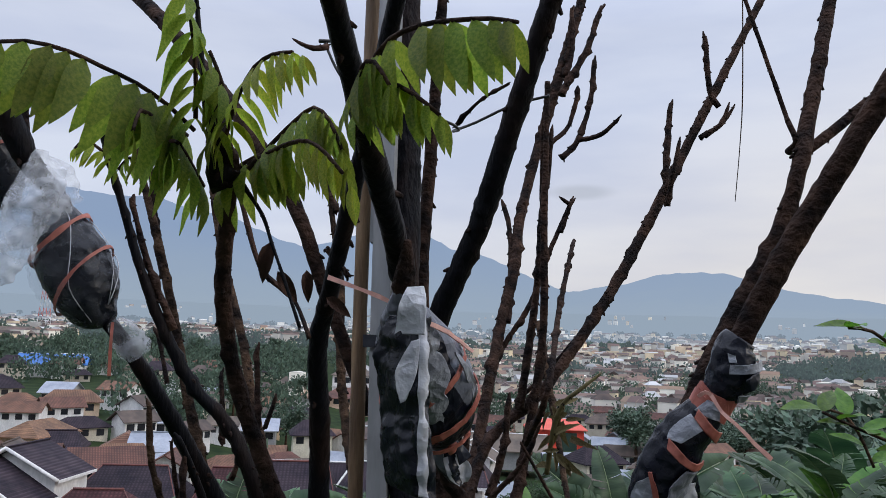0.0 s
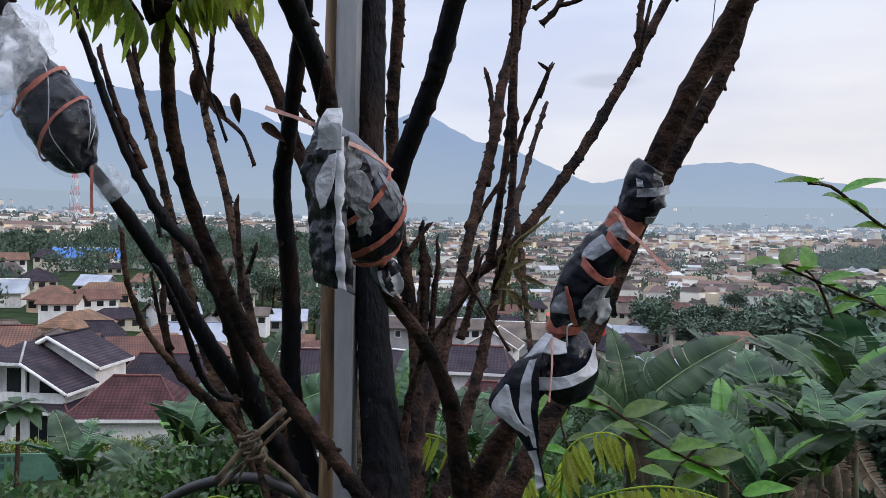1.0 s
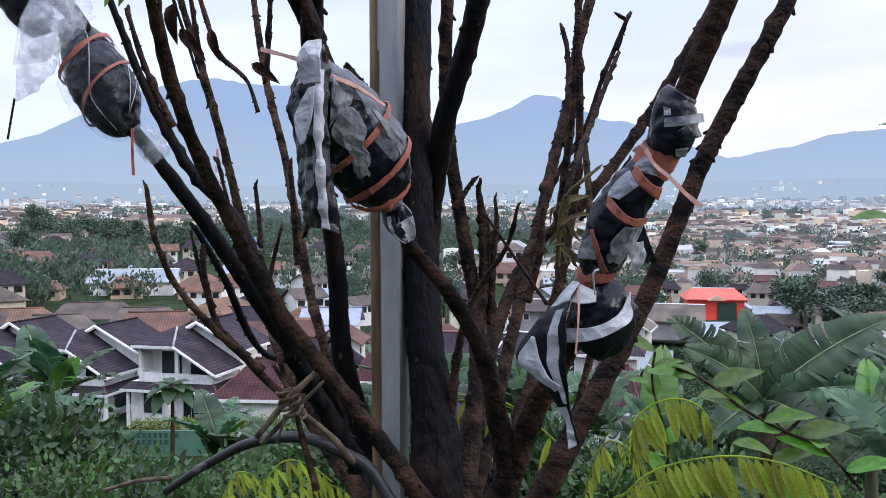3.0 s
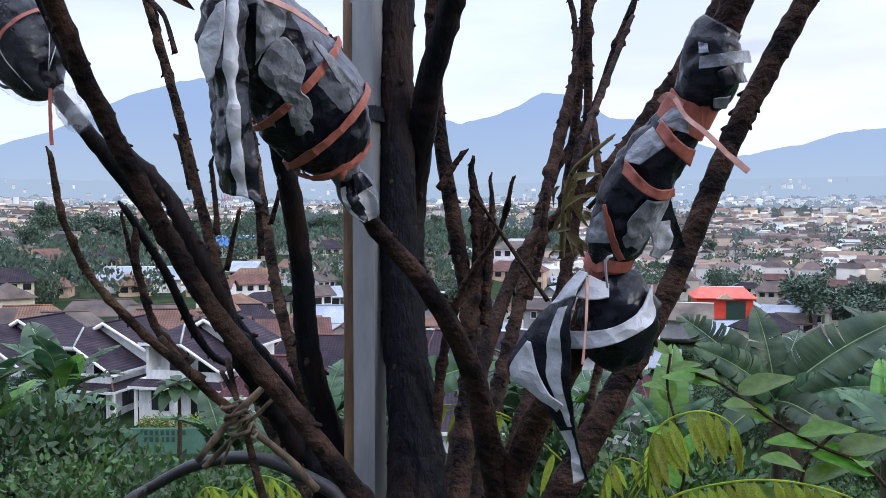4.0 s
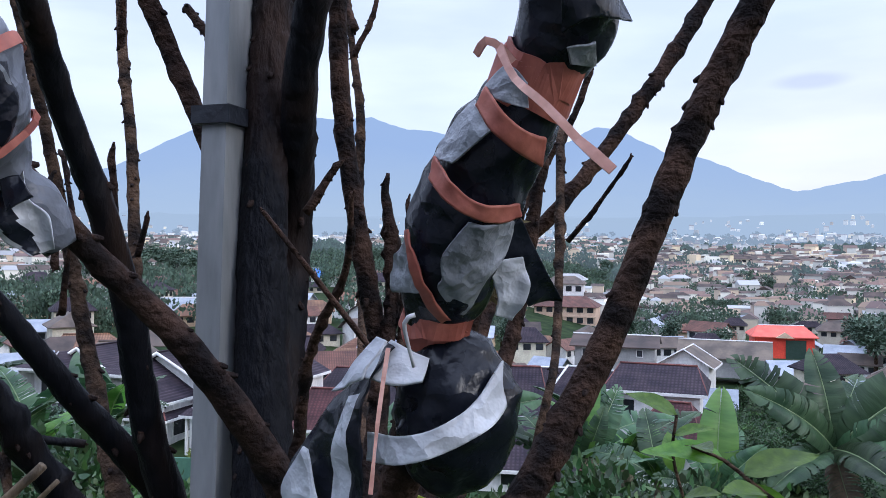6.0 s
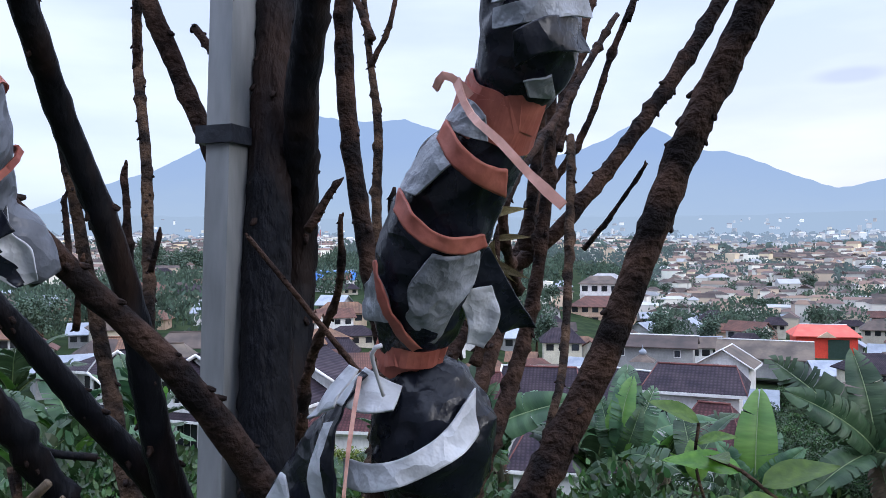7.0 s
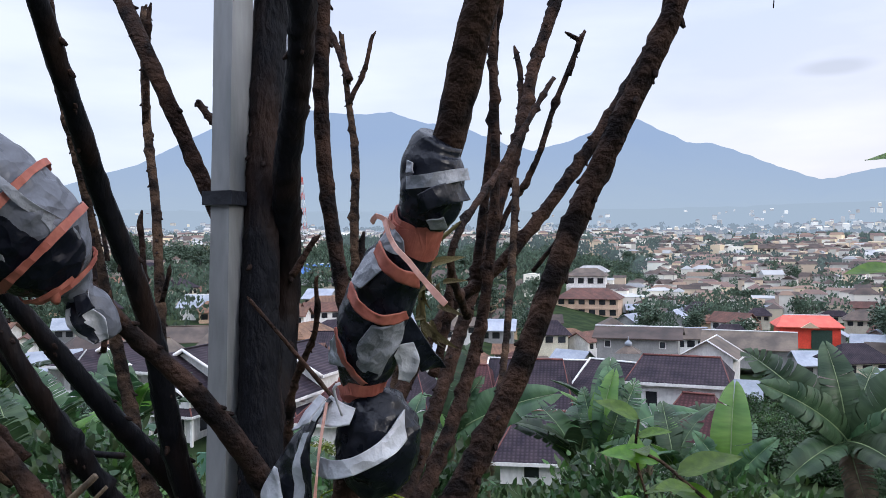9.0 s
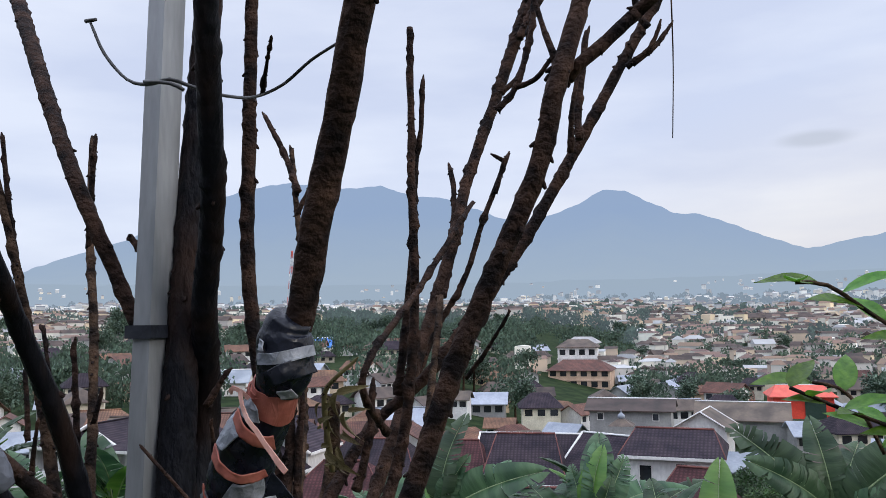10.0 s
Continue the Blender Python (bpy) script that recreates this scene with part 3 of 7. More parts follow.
# unseen wall added behind the viewer, keeps light off the tree's near side
tagged(part("wall_south", boxes_mesh("wall_south", WALL_GREY, (-6, 7, -1.2, -0.95, -0.1, 3.4))), "plain grey unseen wall added behind the viewer to block light", "wall", kind="structure")

# ---- the pruned tree ----
tree = thing("pruned_tree", "dark-barked pruned tree with many upright bare limbs", "tree", at=(0, 0, 0))
rng = random.Random(4)


def limb(pts, material=BARK, name="limb", rise=0.0, knob=0.25, sides=10, label="", wob=0.13, spurs=16):
    """A limb from its top to its foot; rise: metres by which it goes on above its first point."""
    pts = [tuple(p) for p in pts]
    if rise:
        d = Vector(pts[0][:3]) - Vector(pts[1][:3])
        d = d.normalized() * rise
        q = Vector(pts[0][:3]) + d
        pts = [(*q, pts[0][3] * max(0.35, 1 - rise * 0.6))] + pts
    elif name in ("limb", "twig"):
        d = (Vector(pts[0][:3]) - Vector(pts[1][:3])).normalized()
        side = Vector((d.z, 0.3, -d.x)) * rng.uniform(-0.35, 0.35)
        q = Vector(pts[0][:3]) + (d + side).normalized() * pts[0][3] * 4.5
        pts = [(*q, pts[0][3] * 0.3), (*Vector(pts[0][:3]).lerp(q, 0.55), pts[0][3] * 0.72)] + pts
    ob = part(name, tube(name, pts, material, sides, 0.007, wob, 70.0, knob), tree, label)
    if spurs:
        fr = frames_along(smooth_path(pts, 0.009))
        rad = [q[3] for q in smooth_path(pts, 0.009)]
        for i in range(int(spurs * 1.7)):
            j = rng.randrange(len(fr))
            c, t, u, v = fr[j]
            an = rng.uniform(0, 2 * math.pi)
            side = u * math.cos(an) + v * math.sin(an)
            sp = new("spur", SPUR)
            sp.parent = ob
            sp.matrix_local = aim(c + side * rad[j] * 0.85, side + t * 0.5, t, min(rng.uniform(0.6, 1.5), rad[j] * 130))
    return ob


def twig(*pts, material=BARK, knob=0.8, label=""):
    return limb(pts, material, "twig", 0, knob, 7, label, 0.25, 6)


SPUR = tube("spur", [(0, -0.002, 0, 0.0030), (0.0005, 0.002, 0.001, 0.0024), (0, 0.006, 0.002, 0.0012)], BARK, 5, 0.003, 0.3)
limb([(0.171, 1.795, 1.811, 0.0202), (0.177, 1.769, 1.64, 0.0198), (0.185, 1.744, 1.475, 0.0218), (0.201, 1.718, 1.317, 0.0245), (0.219, 1.698, 1.195, 0.031), (0.226, 1.682, 1.107, 0.0364)] + [(0.235, 1.70, 0.95, 0.045), (0.24, 1.72, 0.5, 0.052), (0.24, 1.74, -0.08, 0.065)], BARK_TRUNK, "trunk", 0.9, 0.1, 14, "thick wet dark trunk", 0.07, spurs=30)
limb([(0.304, 1.631, 1.808, 0.0138), (0.278, 1.676, 1.725, 0.0143), (0.248, 1.712, 1.655, 0.0145), (0.225, 1.737, 1.602, 0.0156)] + [(0.185, 1.80, 1.46, 0.018), (0.195, 1.75, 1.30, 0.02)], BARK_WET, rise=0.6, knob=0.15)
limb([(0.198, 1.877, 1.832, 0.0098), (0.192, 1.883, 1.7, 0.0099), (0.199, 1.888, 1.575, 0.0099), (0.22, 1.894, 1.439, 0.0108), (0.237, 1.899, 1.32, 0.0108)] + [(0.245, 1.84, 1.18, 0.013), (0.24, 1.76, 1.02, 0.016)], BARK, rise=0.7, spurs=30)
limb([(0.222, 1.285, 1.611, 0.0087), (0.225, 1.325, 1.567, 0.0077), (0.24, 1.375, 1.519, 0.0082)] + [(0.252, 1.454, 1.448, 0.0069), (0.286, 1.491, 1.395, 0.0083), (0.316, 1.533, 1.32, 0.0103), (0.326, 1.571, 1.239, 0.0126), (0.33, 1.608, 1.153, 0.0153)] + [(0.28, 1.67, 1.03, 0.02)], BARK, rise=0, knob=0.2)
limb([(0.194, 1.1, 1.751, 0.0068)] + [(0.206, 1.218, 1.683, 0.009), (0.212, 1.262, 1.655, 0.0091), (0.217, 1.308, 1.619, 0.0084)], BARK_WET, rise=0.4, knob=0.1)
limb([(0.125, 1.526, 1.646, 0.0096), (0.097, 1.594, 1.566, 0.0108), (0.093, 1.647, 1.478, 0.0118), (0.089, 1.685, 1.392, 0.0128), (0.082, 1.722, 1.281, 0.0147)] + [(0.11, 1.75, 1.15, 0.018), (0.19, 1.73, 1.0, 0.022)], BARK_WET, rise=0.5, knob=0.1)
limb([(-0.58, 2.163, 2.369, 0.0135), (-0.255, 1.913, 2.088, 0.0122), (-0.006, 1.758, 1.801, 0.0104), (0.07, 1.775, 1.63, 0.0097), (0.133, 1.793, 1.474, 0.009)], BARK, rise=0.5, knob=0.15)
limb([(-0.191, 2.003, 1.891, 0.0051), (-0.138, 1.945, 1.715, 0.0063), (-0.087, 1.9, 1.591, 0.0065), (-0.035, 1.845, 1.449, 0.0067), (0.02, 1.786, 1.312, 0.0072)] + [(0.09, 1.76, 1.16, 0.009), (0.18, 1.73, 1.03, 0.012)], BARK_PALE, rise=0.0, knob=0.35, spurs=30)
limb([(-0.235, 1.853, 1.806, 0.0054), (-0.196, 1.854, 1.684, 0.0063), (-0.158, 1.856, 1.543, 0.0068), (-0.144, 1.856, 1.486, 0.0073)] + [(-0.09, 1.84, 1.33, 0.009), (0.0, 1.79, 1.18, 0.011), (0.14, 1.74, 1.03, 0.013)], BARK_PALE, rise=0.15, knob=0.35, spurs=24)
limb([(0.103, 1.231, 1.686, 0.0044), (0.079, 1.3, 1.609, 0.0061), (0.078, 1.343, 1.543, 0.0065), (0.093, 1.38, 1.474, 0.0071), (0.117, 1.413, 1.399, 0.0075), (0.147, 1.434, 1.345, 0.0077), (0.18, 1.452, 1.295, 0.0082), (0.227, 1.471, 1.225, 0.0089)] + [(0.29, 1.53, 1.10, 0.0125), (0.29, 1.62, 1.0, 0.014)], BARK, rise=0.0, knob=0.3, label="brown limb with peeling leaf scars", spurs=30)
limb([(-0.194, 1.54, 1.7, 0.0065), (-0.15, 1.555, 1.608, 0.008)] + [(-0.107, 1.568, 1.55, 0.0087), (-0.08, 1.625, 1.477, 0.0099), (-0.051, 1.68, 1.397, 0.0112), (-0.017, 1.735, 1.309, 0.0127), (0.03, 1.793, 1.215, 0.0157), (0.067, 1.846, 1.114, 0.0198), (0.091, 1.887, 1.029, 0.0229)][:-1] + [(0.12, 1.80, 1.05, 0.024), (0.2, 1.74, 0.97, 0.026)], BARK_WET, rise=0.0, knob=0.1)
limb([(-0.223, 1.47, 1.805, 0.0135), (-0.205, 1.5, 1.75, 0.012), (-0.177, 1.53, 1.707, 0.008), (-0.186, 1.54, 1.693, 0.0072)], BARK_WET, rise=0.4, knob=0.1)
limb([(-0.079, 1.439, 1.717, 0.0035), (-0.057, 1.463, 1.632, 0.0047), (-0.034, 1.482, 1.569, 0.0057), (-0.007, 1.497, 1.517, 0.0063), (0.028, 1.511, 1.476, 0.0072), (0.055, 1.529, 1.408, 0.0085)] + [(0.07, 1.60, 1.29, 0.011), (0.12, 1.68, 1.14, 0.014)], BARK_WET, rise=0.05, knob=0.5, spurs=26)
limb([(-0.034, 1.542, 1.456, 0.0037), (-0.024, 1.588, 1.396, 0.0046), (-0.018, 1.637, 1.323, 0.005), (-0.002, 1.664, 1.288, 0.0038), (0.035, 1.694, 1.276, 0.0038)], BARK_WET, knob=0.05)
limb([(0.607, 1.351, 1.778, 0.0103), (0.578, 1.381, 1.717, 0.0104), (0.545, 1.411, 1.647, 0.0109), (0.518, 1.436, 1.58, 0.0106)] + [(0.504, 1.435, 1.545, 0.0098), (0.488, 1.44, 1.524, 0.0094), (0.458, 1.455, 1.474, 0.0097), (0.431, 1.48, 1.404, 0.01), (0.404, 1.52, 1.325, 0.0112), (0.363, 1.57, 1.245, 0.014), (0.29, 1.66, 1.05, 0.02)], BARK, rise=0.6, knob=0.15)
limb([(0.693, 1.689, 1.884, 0.0094), (0.671, 1.672, 1.804, 0.0102), (0.645, 1.682, 1.718, 0.0102), (0.56, 1.699, 1.548, 0.0111), (0.489, 1.701, 1.369, 0.0123), (0.405, 1.675, 1.205, 0.015)] + [(0.30, 1.67, 1.0, 0.02)], BARK, rise=0.5, knob=0.25, label="long brown limb leaning outwards", spurs=45)
limb([(0.748, 2.246, 2.111, 0.0083), (0.714, 2.23, 2.046, 0.0086), (0.668, 2.208, 1.959, 0.0089), (0.595, 2.172, 1.818, 0.0095), (0.508, 2.13, 1.664, 0.0096), (0.392, 2.079, 1.5, 0.0093), (0.293, 2.043, 1.399, 0.0091)] + [(0.24, 1.88, 1.19, 0.014), (0.235, 1.76, 1.02, 0.018)], BARK, rise=0.4, knob=0.35, spurs=40)
limb([(0.462, 2.531, 2.237, 0.0126), (0.407, 2.473, 2.033, 0.0116), (0.364, 2.399, 1.853, 0.0111), (0.352, 2.35, 1.74, 0.0117), (0.319, 2.298, 1.589, 0.0112), (0.275, 2.178, 1.344, 0.0111)] + [(0.245, 2.05, 1.16, 0.013), (0.235, 1.82, 1.0, 0.018)], BARK, rise=0.3, knob=0.4, spurs=45)
limb([(0.387, 2.026, 1.929, 0.0049), (0.386, 2.028, 1.781, 0.006), (0.386, 2.031, 1.583, 0.0069), (0.356, 2.034, 1.372, 0.0089)] + [(0.31, 1.93, 1.18, 0.011), (0.25, 1.78, 1.0, 0.014)], BARK, rise=0.1, knob=0.6, spurs=30)
limb([(0.768, 1.696, 1.894, 0.0062), (0.754, 1.695, 1.883, 0.0066), (0.72, 1.693, 1.853, 0.0066), (0.689, 1.691, 1.829, 0.0067)] + [(0.679, 1.7, 1.821, 0.0063)], BARK, rise=0.3, knob=0.3)
limb([(0.65, 1.683, 1.901, 0.0027), (0.661, 1.681, 1.863, 0.0032), (0.67, 1.679, 1.836, 0.0042)] + [(0.668, 1.7, 1.828, 0.0052)], BARK, rise=0.3, knob=0.3)
twig((0.515, 2.36, 2.184, 0.0054), (0.507, 2.35, 2.105, 0.0053), (0.482, 2.34, 2.017, 0.0058), (0.446, 2.33, 1.969, 0.0069))
twig((0.552, 2.3, 2.042, 0.0041), (0.522, 2.32, 2.018, 0.0047), (0.482, 2.34, 2.012, 0.0058))
twig((0.748, 2.2, 2.041, 0.0032), (0.733, 2.2, 2.01, 0.0036), (0.695, 2.2, 1.984, 0.0046))
twig((0.63, 2.1, 1.942, 0.0034), (0.62, 2.1, 1.89, 0.0039), (0.613, 2.12, 1.834, 0.0048))
limb([(0.391, 2.137, 1.6, 0.0059), (0.417, 1.965, 1.376, 0.0046), (0.418, 1.88, 1.295, 0.0044)] + [(0.38, 1.86, 1.15, 0.006), (0.30, 1.78, 1.0, 0.008)], BARK_PALE, knob=0.5, spurs=20)
limb([(-0.082, 2.502, 1.963, 0.0055), (-0.06, 2.481, 1.846, 0.0064), (-0.03, 2.455, 1.7, 0.0084), (-0.019, 2.424, 1.541, 0.0093)] + [(0.02, 2.36, 1.35, 0.010), (0.12, 2.1, 1.12, 0.012), (0.2, 1.8, 0.98, 0.014)], BARK_PALE, knob=0.5, spurs=24)
limb([(0.235, 2.063, 1.454, 0.0106), (0.225, 2.073, 1.335, 0.0115)] + [(0.225, 1.98, 1.18, 0.013), (0.23, 1.8, 1.0, 0.016)], BARK_PALE, "stub", knob=0.2)
limb([(0.061, 1.8, 1.701, 0.0045), (0.095, 1.8, 1.661, 0.0045)], BARK, "stub")
twig(*[(0.462, 2.319, 1.869, 0.0044), (0.415, 2.315, 1.754, 0.005), (0.382, 2.312, 1.658, 0.0053), (0.325, 2.309, 1.561, 0.0056)], (0.29, 2.26, 1.45, 0.007))
twig((0.452, 2.31, 1.874, 0.004), (0.462, 2.315, 1.868, 0.0048))
twig(*[(0.446, 2.128, 1.759, 0.004), (0.409, 1.996, 1.629, 0.0047), (0.381, 1.856, 1.512, 0.0047)], (0.36, 1.98, 1.42, 0.006))
twig(*[(0.347, 1.576, 1.484, 0.0018), (0.329, 1.607, 1.437, 0.0028), (0.284, 1.645, 1.377, 0.0039), (0.255, 1.683, 1.304, 0.0053)], (0.24, 1.70, 1.2, 0.007))
twig(*[(0.326, 1.507, 1.47, 0.0015), (0.35, 1.529, 1.43, 0.0018), (0.382, 1.557, 1.377, 0.0021)], material=BARK, knob=0.2)
twig(*[(0.467, 2.287, 1.588, 0.0027), (0.413, 2.322, 1.519, 0.0038), (0.37, 2.346, 1.472, 0.0044)])
twig((0.33, 2.4, 1.872, 0.0053), (0.342, 2.38, 1.814, 0.0052), (0.344, 2.34, 1.695, 0.0061), (0.34, 2.31, 1.622, 0.006))
twig((0.382, 2.03, 1.961, 0.0035), (0.382, 2.04, 1.882, 0.0039), (0.384, 2.05, 1.813, 0.0048))
twig((0.398, 2.05, 1.945, 0.0035), (0.394, 2.05, 1.874, 0.0039), (0.384, 2.05, 1.813, 0.0048), (0.375, 2.05, 1.656, 0.006), (0.351, 2.05, 1.468, 0.0077))
twig((-0.007, 2.49, 1.958, 0.0043), (-0.018, 2.48, 1.895, 0.0050), (-0.041, 2.475, 1.845, 0.0056), (-0.056, 2.475, 1.815, 0.006))
twig((-0.146, 2.5, 2.049, 0.0057), (-0.093, 2.49, 1.959, 0.0069), (-0.049, 2.47, 1.87, 0.0086))
twig((0.462, 2.31, 1.868, 0.004), (0.443, 2.31, 1.809, 0.0045))
twig((-0.234, 1.86, 1.871, 0.0034), (-0.218, 1.86, 1.77, 0.0043), (-0.195, 1.86, 1.658, 0.0055))
twig((-0.029, 1.8, 1.551, 0.0034), (-0.025, 1.8, 1.494, 0.0042), (-0.019, 1.8, 1.403, 0.0046))
twig((-0.009, 1.83, 1.481, 0.0031), (-0.02, 1.83, 1.445, 0.0035))
twig((0.266, 1.72, 1.52, 0.0029), (0.256, 1.72, 1.507, 0.0032), (0.241, 1.72, 1.485, 0.0039))
twig((0.708, 2.2, 2.175, 0.005), (0.715, 2.2, 2.078, 0.0055), (0.732, 2.2, 2.045, 0.006))
twig((0.634, 2.18, 2.031, 0.0054), (0.621, 2.16, 1.911, 0.0063), (0.622, 2.15, 1.86, 0.0063))
twig((0.763, 2.22, 2.046, 0.0033), (0.738, 2.21, 2.012, 0.0038), (0.706, 2.2, 1.986, 0.0043))
twig((0.489, 2.43, 2.139, 0.0051), (0.468, 2.43, 2.066, 0.0051), (0.432, 2.42, 2.028, 0.0063))
twig((0.481, 2.53, 2.326, 0.0054), (0.471, 2.51, 2.245, 0.006))
twig((0.485, 2.53, 2.376, 0.0054), (0.485, 2.52, 2.279, 0.0067), (0.467, 2.5, 2.209, 0.008))
twig((0.551, 2.52, 2.379, 0.0054), (0.517, 2.5, 2.272, 0.0073), (0.456, 2.48, 2.157, 0.0092))
twig((0.093, 1.45, 1.864, 0.0023), (0.106, 1.45, 1.859, 0.0025), (0.118, 1.46, 1.865, 0.0032))
twig((0.308, 1.75, 1.927, 0.0023), (0.273, 1.8, 1.921, 0.0024), (0.236, 1.85, 1.896, 0.0034))
twig((-0.433, 1.85, 1.982, 0.0048), (-0.428, 1.85, 1.923, 0.0057), (-0.422, 1.85, 1.87, 0.0061))
twig((-0.074, 1.47, 1.699, 0.0026), (-0.051, 1.47, 1.633, 0.0033), (-0.026, 1.48, 1.575, 0.0039))
twig((-0.12, 1.93, 1.867, 0.0039), (-0.124, 1.93, 1.79, 0.0044), (-0.136, 1.94, 1.704, 0.0054))
twig((-0.047, 1.55, 1.452, 0.002), (-0.039, 1.56, 1.397, 0.0027), (-0.024, 1.57, 1.341, 0.0035), (0.009, 1.58, 1.299, 0.0042))
twig((-0.021, 1.42, 1.502, 0.0023), (-0.019, 1.43, 1.452, 0.003), (-0.005, 1.45, 1.397, 0.0036), (0.027, 1.48, 1.344, 0.0044), (0.058, 1.52, 1.296, 0.0052), material=BARK_PALE)
twig((-0.032, 1.55, 1.442, 0.0027), (-0.031, 1.55, 1.405, 0.0034), (-0.027, 1.56, 1.363, 0.0041))
twig((0.065, 1.38, 1.688, 0.0022), (0.084, 1.38, 1.633, 0.0025), (0.103, 1.38, 1.614, 0.0022), (0.121, 1.37, 1.599, 0.0019), (0.136, 1.36, 1.57, 0.0021), material=BARK, knob=0.3)
twig((-0.062, 1.75, 1.519, 0.0028), (-0.057, 1.75, 1.475, 0.0034), (-0.054, 1.75, 1.431, 0.0038))
twig((-0.009, 1.72, 1.456, 0.0024), (-0.024, 1.73, 1.419, 0.003), (-0.036, 1.74, 1.388, 0.0037))
twig((0.267, 1.9, 1.502, 0.0027), (0.27, 1.9, 1.467, 0.0034), (0.265, 1.9, 1.419, 0.0048), (0.259, 1.9, 1.308, 0.0062))
twig((0.241, 1.9, 1.516, 0.0046), (0.248, 1.9, 1.463, 0.0073), (0.249, 1.9, 1.381, 0.0082), (0.239, 1.88, 1.293, 0.009))
twig((0.33, 2.0, 1.477, 0.0049), (0.325, 2.0, 1.413, 0.0059), (0.304, 2.0, 1.334, 0.0069))
twig((-0.233, 1.95, 1.573, 0.0032), (-0.208, 1.94, 1.498, 0.0039), material=BARK)
twig((0.257, 1.72, 1.507, 0.0025), (0.251, 1.72, 1.496, 0.003), (0.241, 1.72, 1.484, 0.0035))


LEAFLET = leaf_mesh("leaflet", LEAF_TREE, 1, 0.27, 0.2, 0.3)
LEAFLET_Y = leaf_mesh("leaflet_young", LEAF_YOUNG, 1, 0.25, 0.25, 0.3)
LEAFLET_B = leaf_mesh("leaflet_broad", LEAF_TREE, 1, 0.31, 0.2, 0.2)
stalks = [
    ([(0.074, 1.23, 1.712), (0.055, 1.2, 1.729), (0.034, 1.17, 1.736), (0.017, 1.14, 1.738), (-0.002, 1.12, 1.733), (-0.017, 1.1, 1.719)], LEAFLET_B, 11, 0.050, 0.85),
    ([(0.099, 1.22, 1.698), (0.111, 1.2, 1.72), (0.129, 1.18, 1.741), (0.152, 1.16, 1.744), (0.167, 1.15, 1.738)], LEAFLET_Y, 12, 0.034, 0.75),
    ([(0.114, 1.23, 1.685), (0.14, 1.22, 1.709), (0.165, 1.2, 1.721), (0.184, 1.18, 1.699), (0.194, 1.17, 1.673)], LEAFLET, 12, 0.042, 0.8),
    ([(0.111, 1.24, 1.691), (0.145, 1.2, 1.694), (0.169, 1.17, 1.69), (0.189, 1.15, 1.673), (0.202, 1.14, 1.656)], LEAFLET_Y, 11, 0.034, 0.85),
    ([(0.078, 1.22, 1.718), (0.083, 1.2, 1.747), (0.084, 1.18, 1.778), (0.079, 1.17, 1.816)], LEAFLET_B, 9, 0.042, 0.85),
    ([(0.065, 1.24, 1.711), (0.06, 1.2, 1.71), (0.057, 1.18, 1.711), (0.062, 1.16, 1.692)], LEAFLET_B, 6, 0.048, 0.9),
    ([(0.076, 1.25, 1.676), (0.074, 1.22, 1.69), (0.071, 1.2, 1.7), (0.078, 1.18, 1.684)], LEAFLET_B, 6, 0.042, 0.9),
    ([(-0.076, 1.43, 1.727), (-0.081, 1.41, 1.74), (-0.093, 1.4, 1.747), (-0.097, 1.39, 1.737)], LEAFLET_Y, 9, 0.022, 0.8),
    ([(-0.073, 1.43, 1.727), (-0.059, 1.42, 1.736), (-0.043, 1.41, 1.731), (-0.031, 1.4, 1.721)], LEAFLET, 8, 0.020, 0.8),
    ([(0.203, 1.13, 1.7), (0.216, 1.12, 1.728), (0.235, 1.1, 1.734), (0.26, 1.08, 1.731), (0.28, 1.07, 1.728), (0.293, 1.06, 1.722)], LEAFLET_B, 10, 0.040, 0.85),
    ([(0.203, 1.14, 1.7), (0.222, 1.12, 1.71), (0.239, 1.1, 1.699), (0.255, 1.09, 1.684)], LEAFLET, 11, 0.032, 0.85),
    ([(0.203, 1.13, 1.707), (0.21, 1.11, 1.716), (0.218, 1.1, 1.716), (0.228, 1.09, 1.7)], LEAFLET, 7, 0.036, 0.9),
    ([(0.089, 1.25, 1.676), (0.107, 1.24, 1.691), (0.13, 1.23, 1.697), (0.149, 1.22, 1.683)], LEAFLET_B, 7, 0.036, 0.85),
    ([(0.089, 1.22, 1.702), (0.105, 1.2, 1.724), (0.1, 1.19, 1.744), (0.094, 1.18, 1.763)], LEAFLET_B, 6, 0.034, 0.9),
]
for pts, leaflet, count, length, hang in stalks:
    frond(tree, pts, leaflet, count, length, rng, BARK, hang=hang)
limb([(0.095, 1.215, 1.733, 0.0027), (0.095, 1.222, 1.707, 0.0067), (0.091, 1.235, 1.677, 0.0076), (0.104, 1.228, 1.685, 0.0060)], BARK_WET, "shoot_head", knob=0.9, sides=12, wob=0.35)
limb([(0.084, 1.2, 1.771, 0.0017), (0.086, 1.21, 1.739, 0.0023), (0.09, 1.222, 1.702, 0.0031)], BARK_WET, "twig", 0.3, knob=0.6)
limb([(0.11, 1.235, 1.674, 0.0016), (0.126, 1.23, 1.653, 0.0014), (0.135, 1.225, 1.633, 0.0012), (0.147, 1.22, 1.606, 0.0011), (0.16, 1.215, 1.575, 0.0013)], BARK_WET, "twig", 0)
withered = leaf_mesh("withered_leaf", LEAF_BROWN, 1, 0.38, 0.7, 0.8)
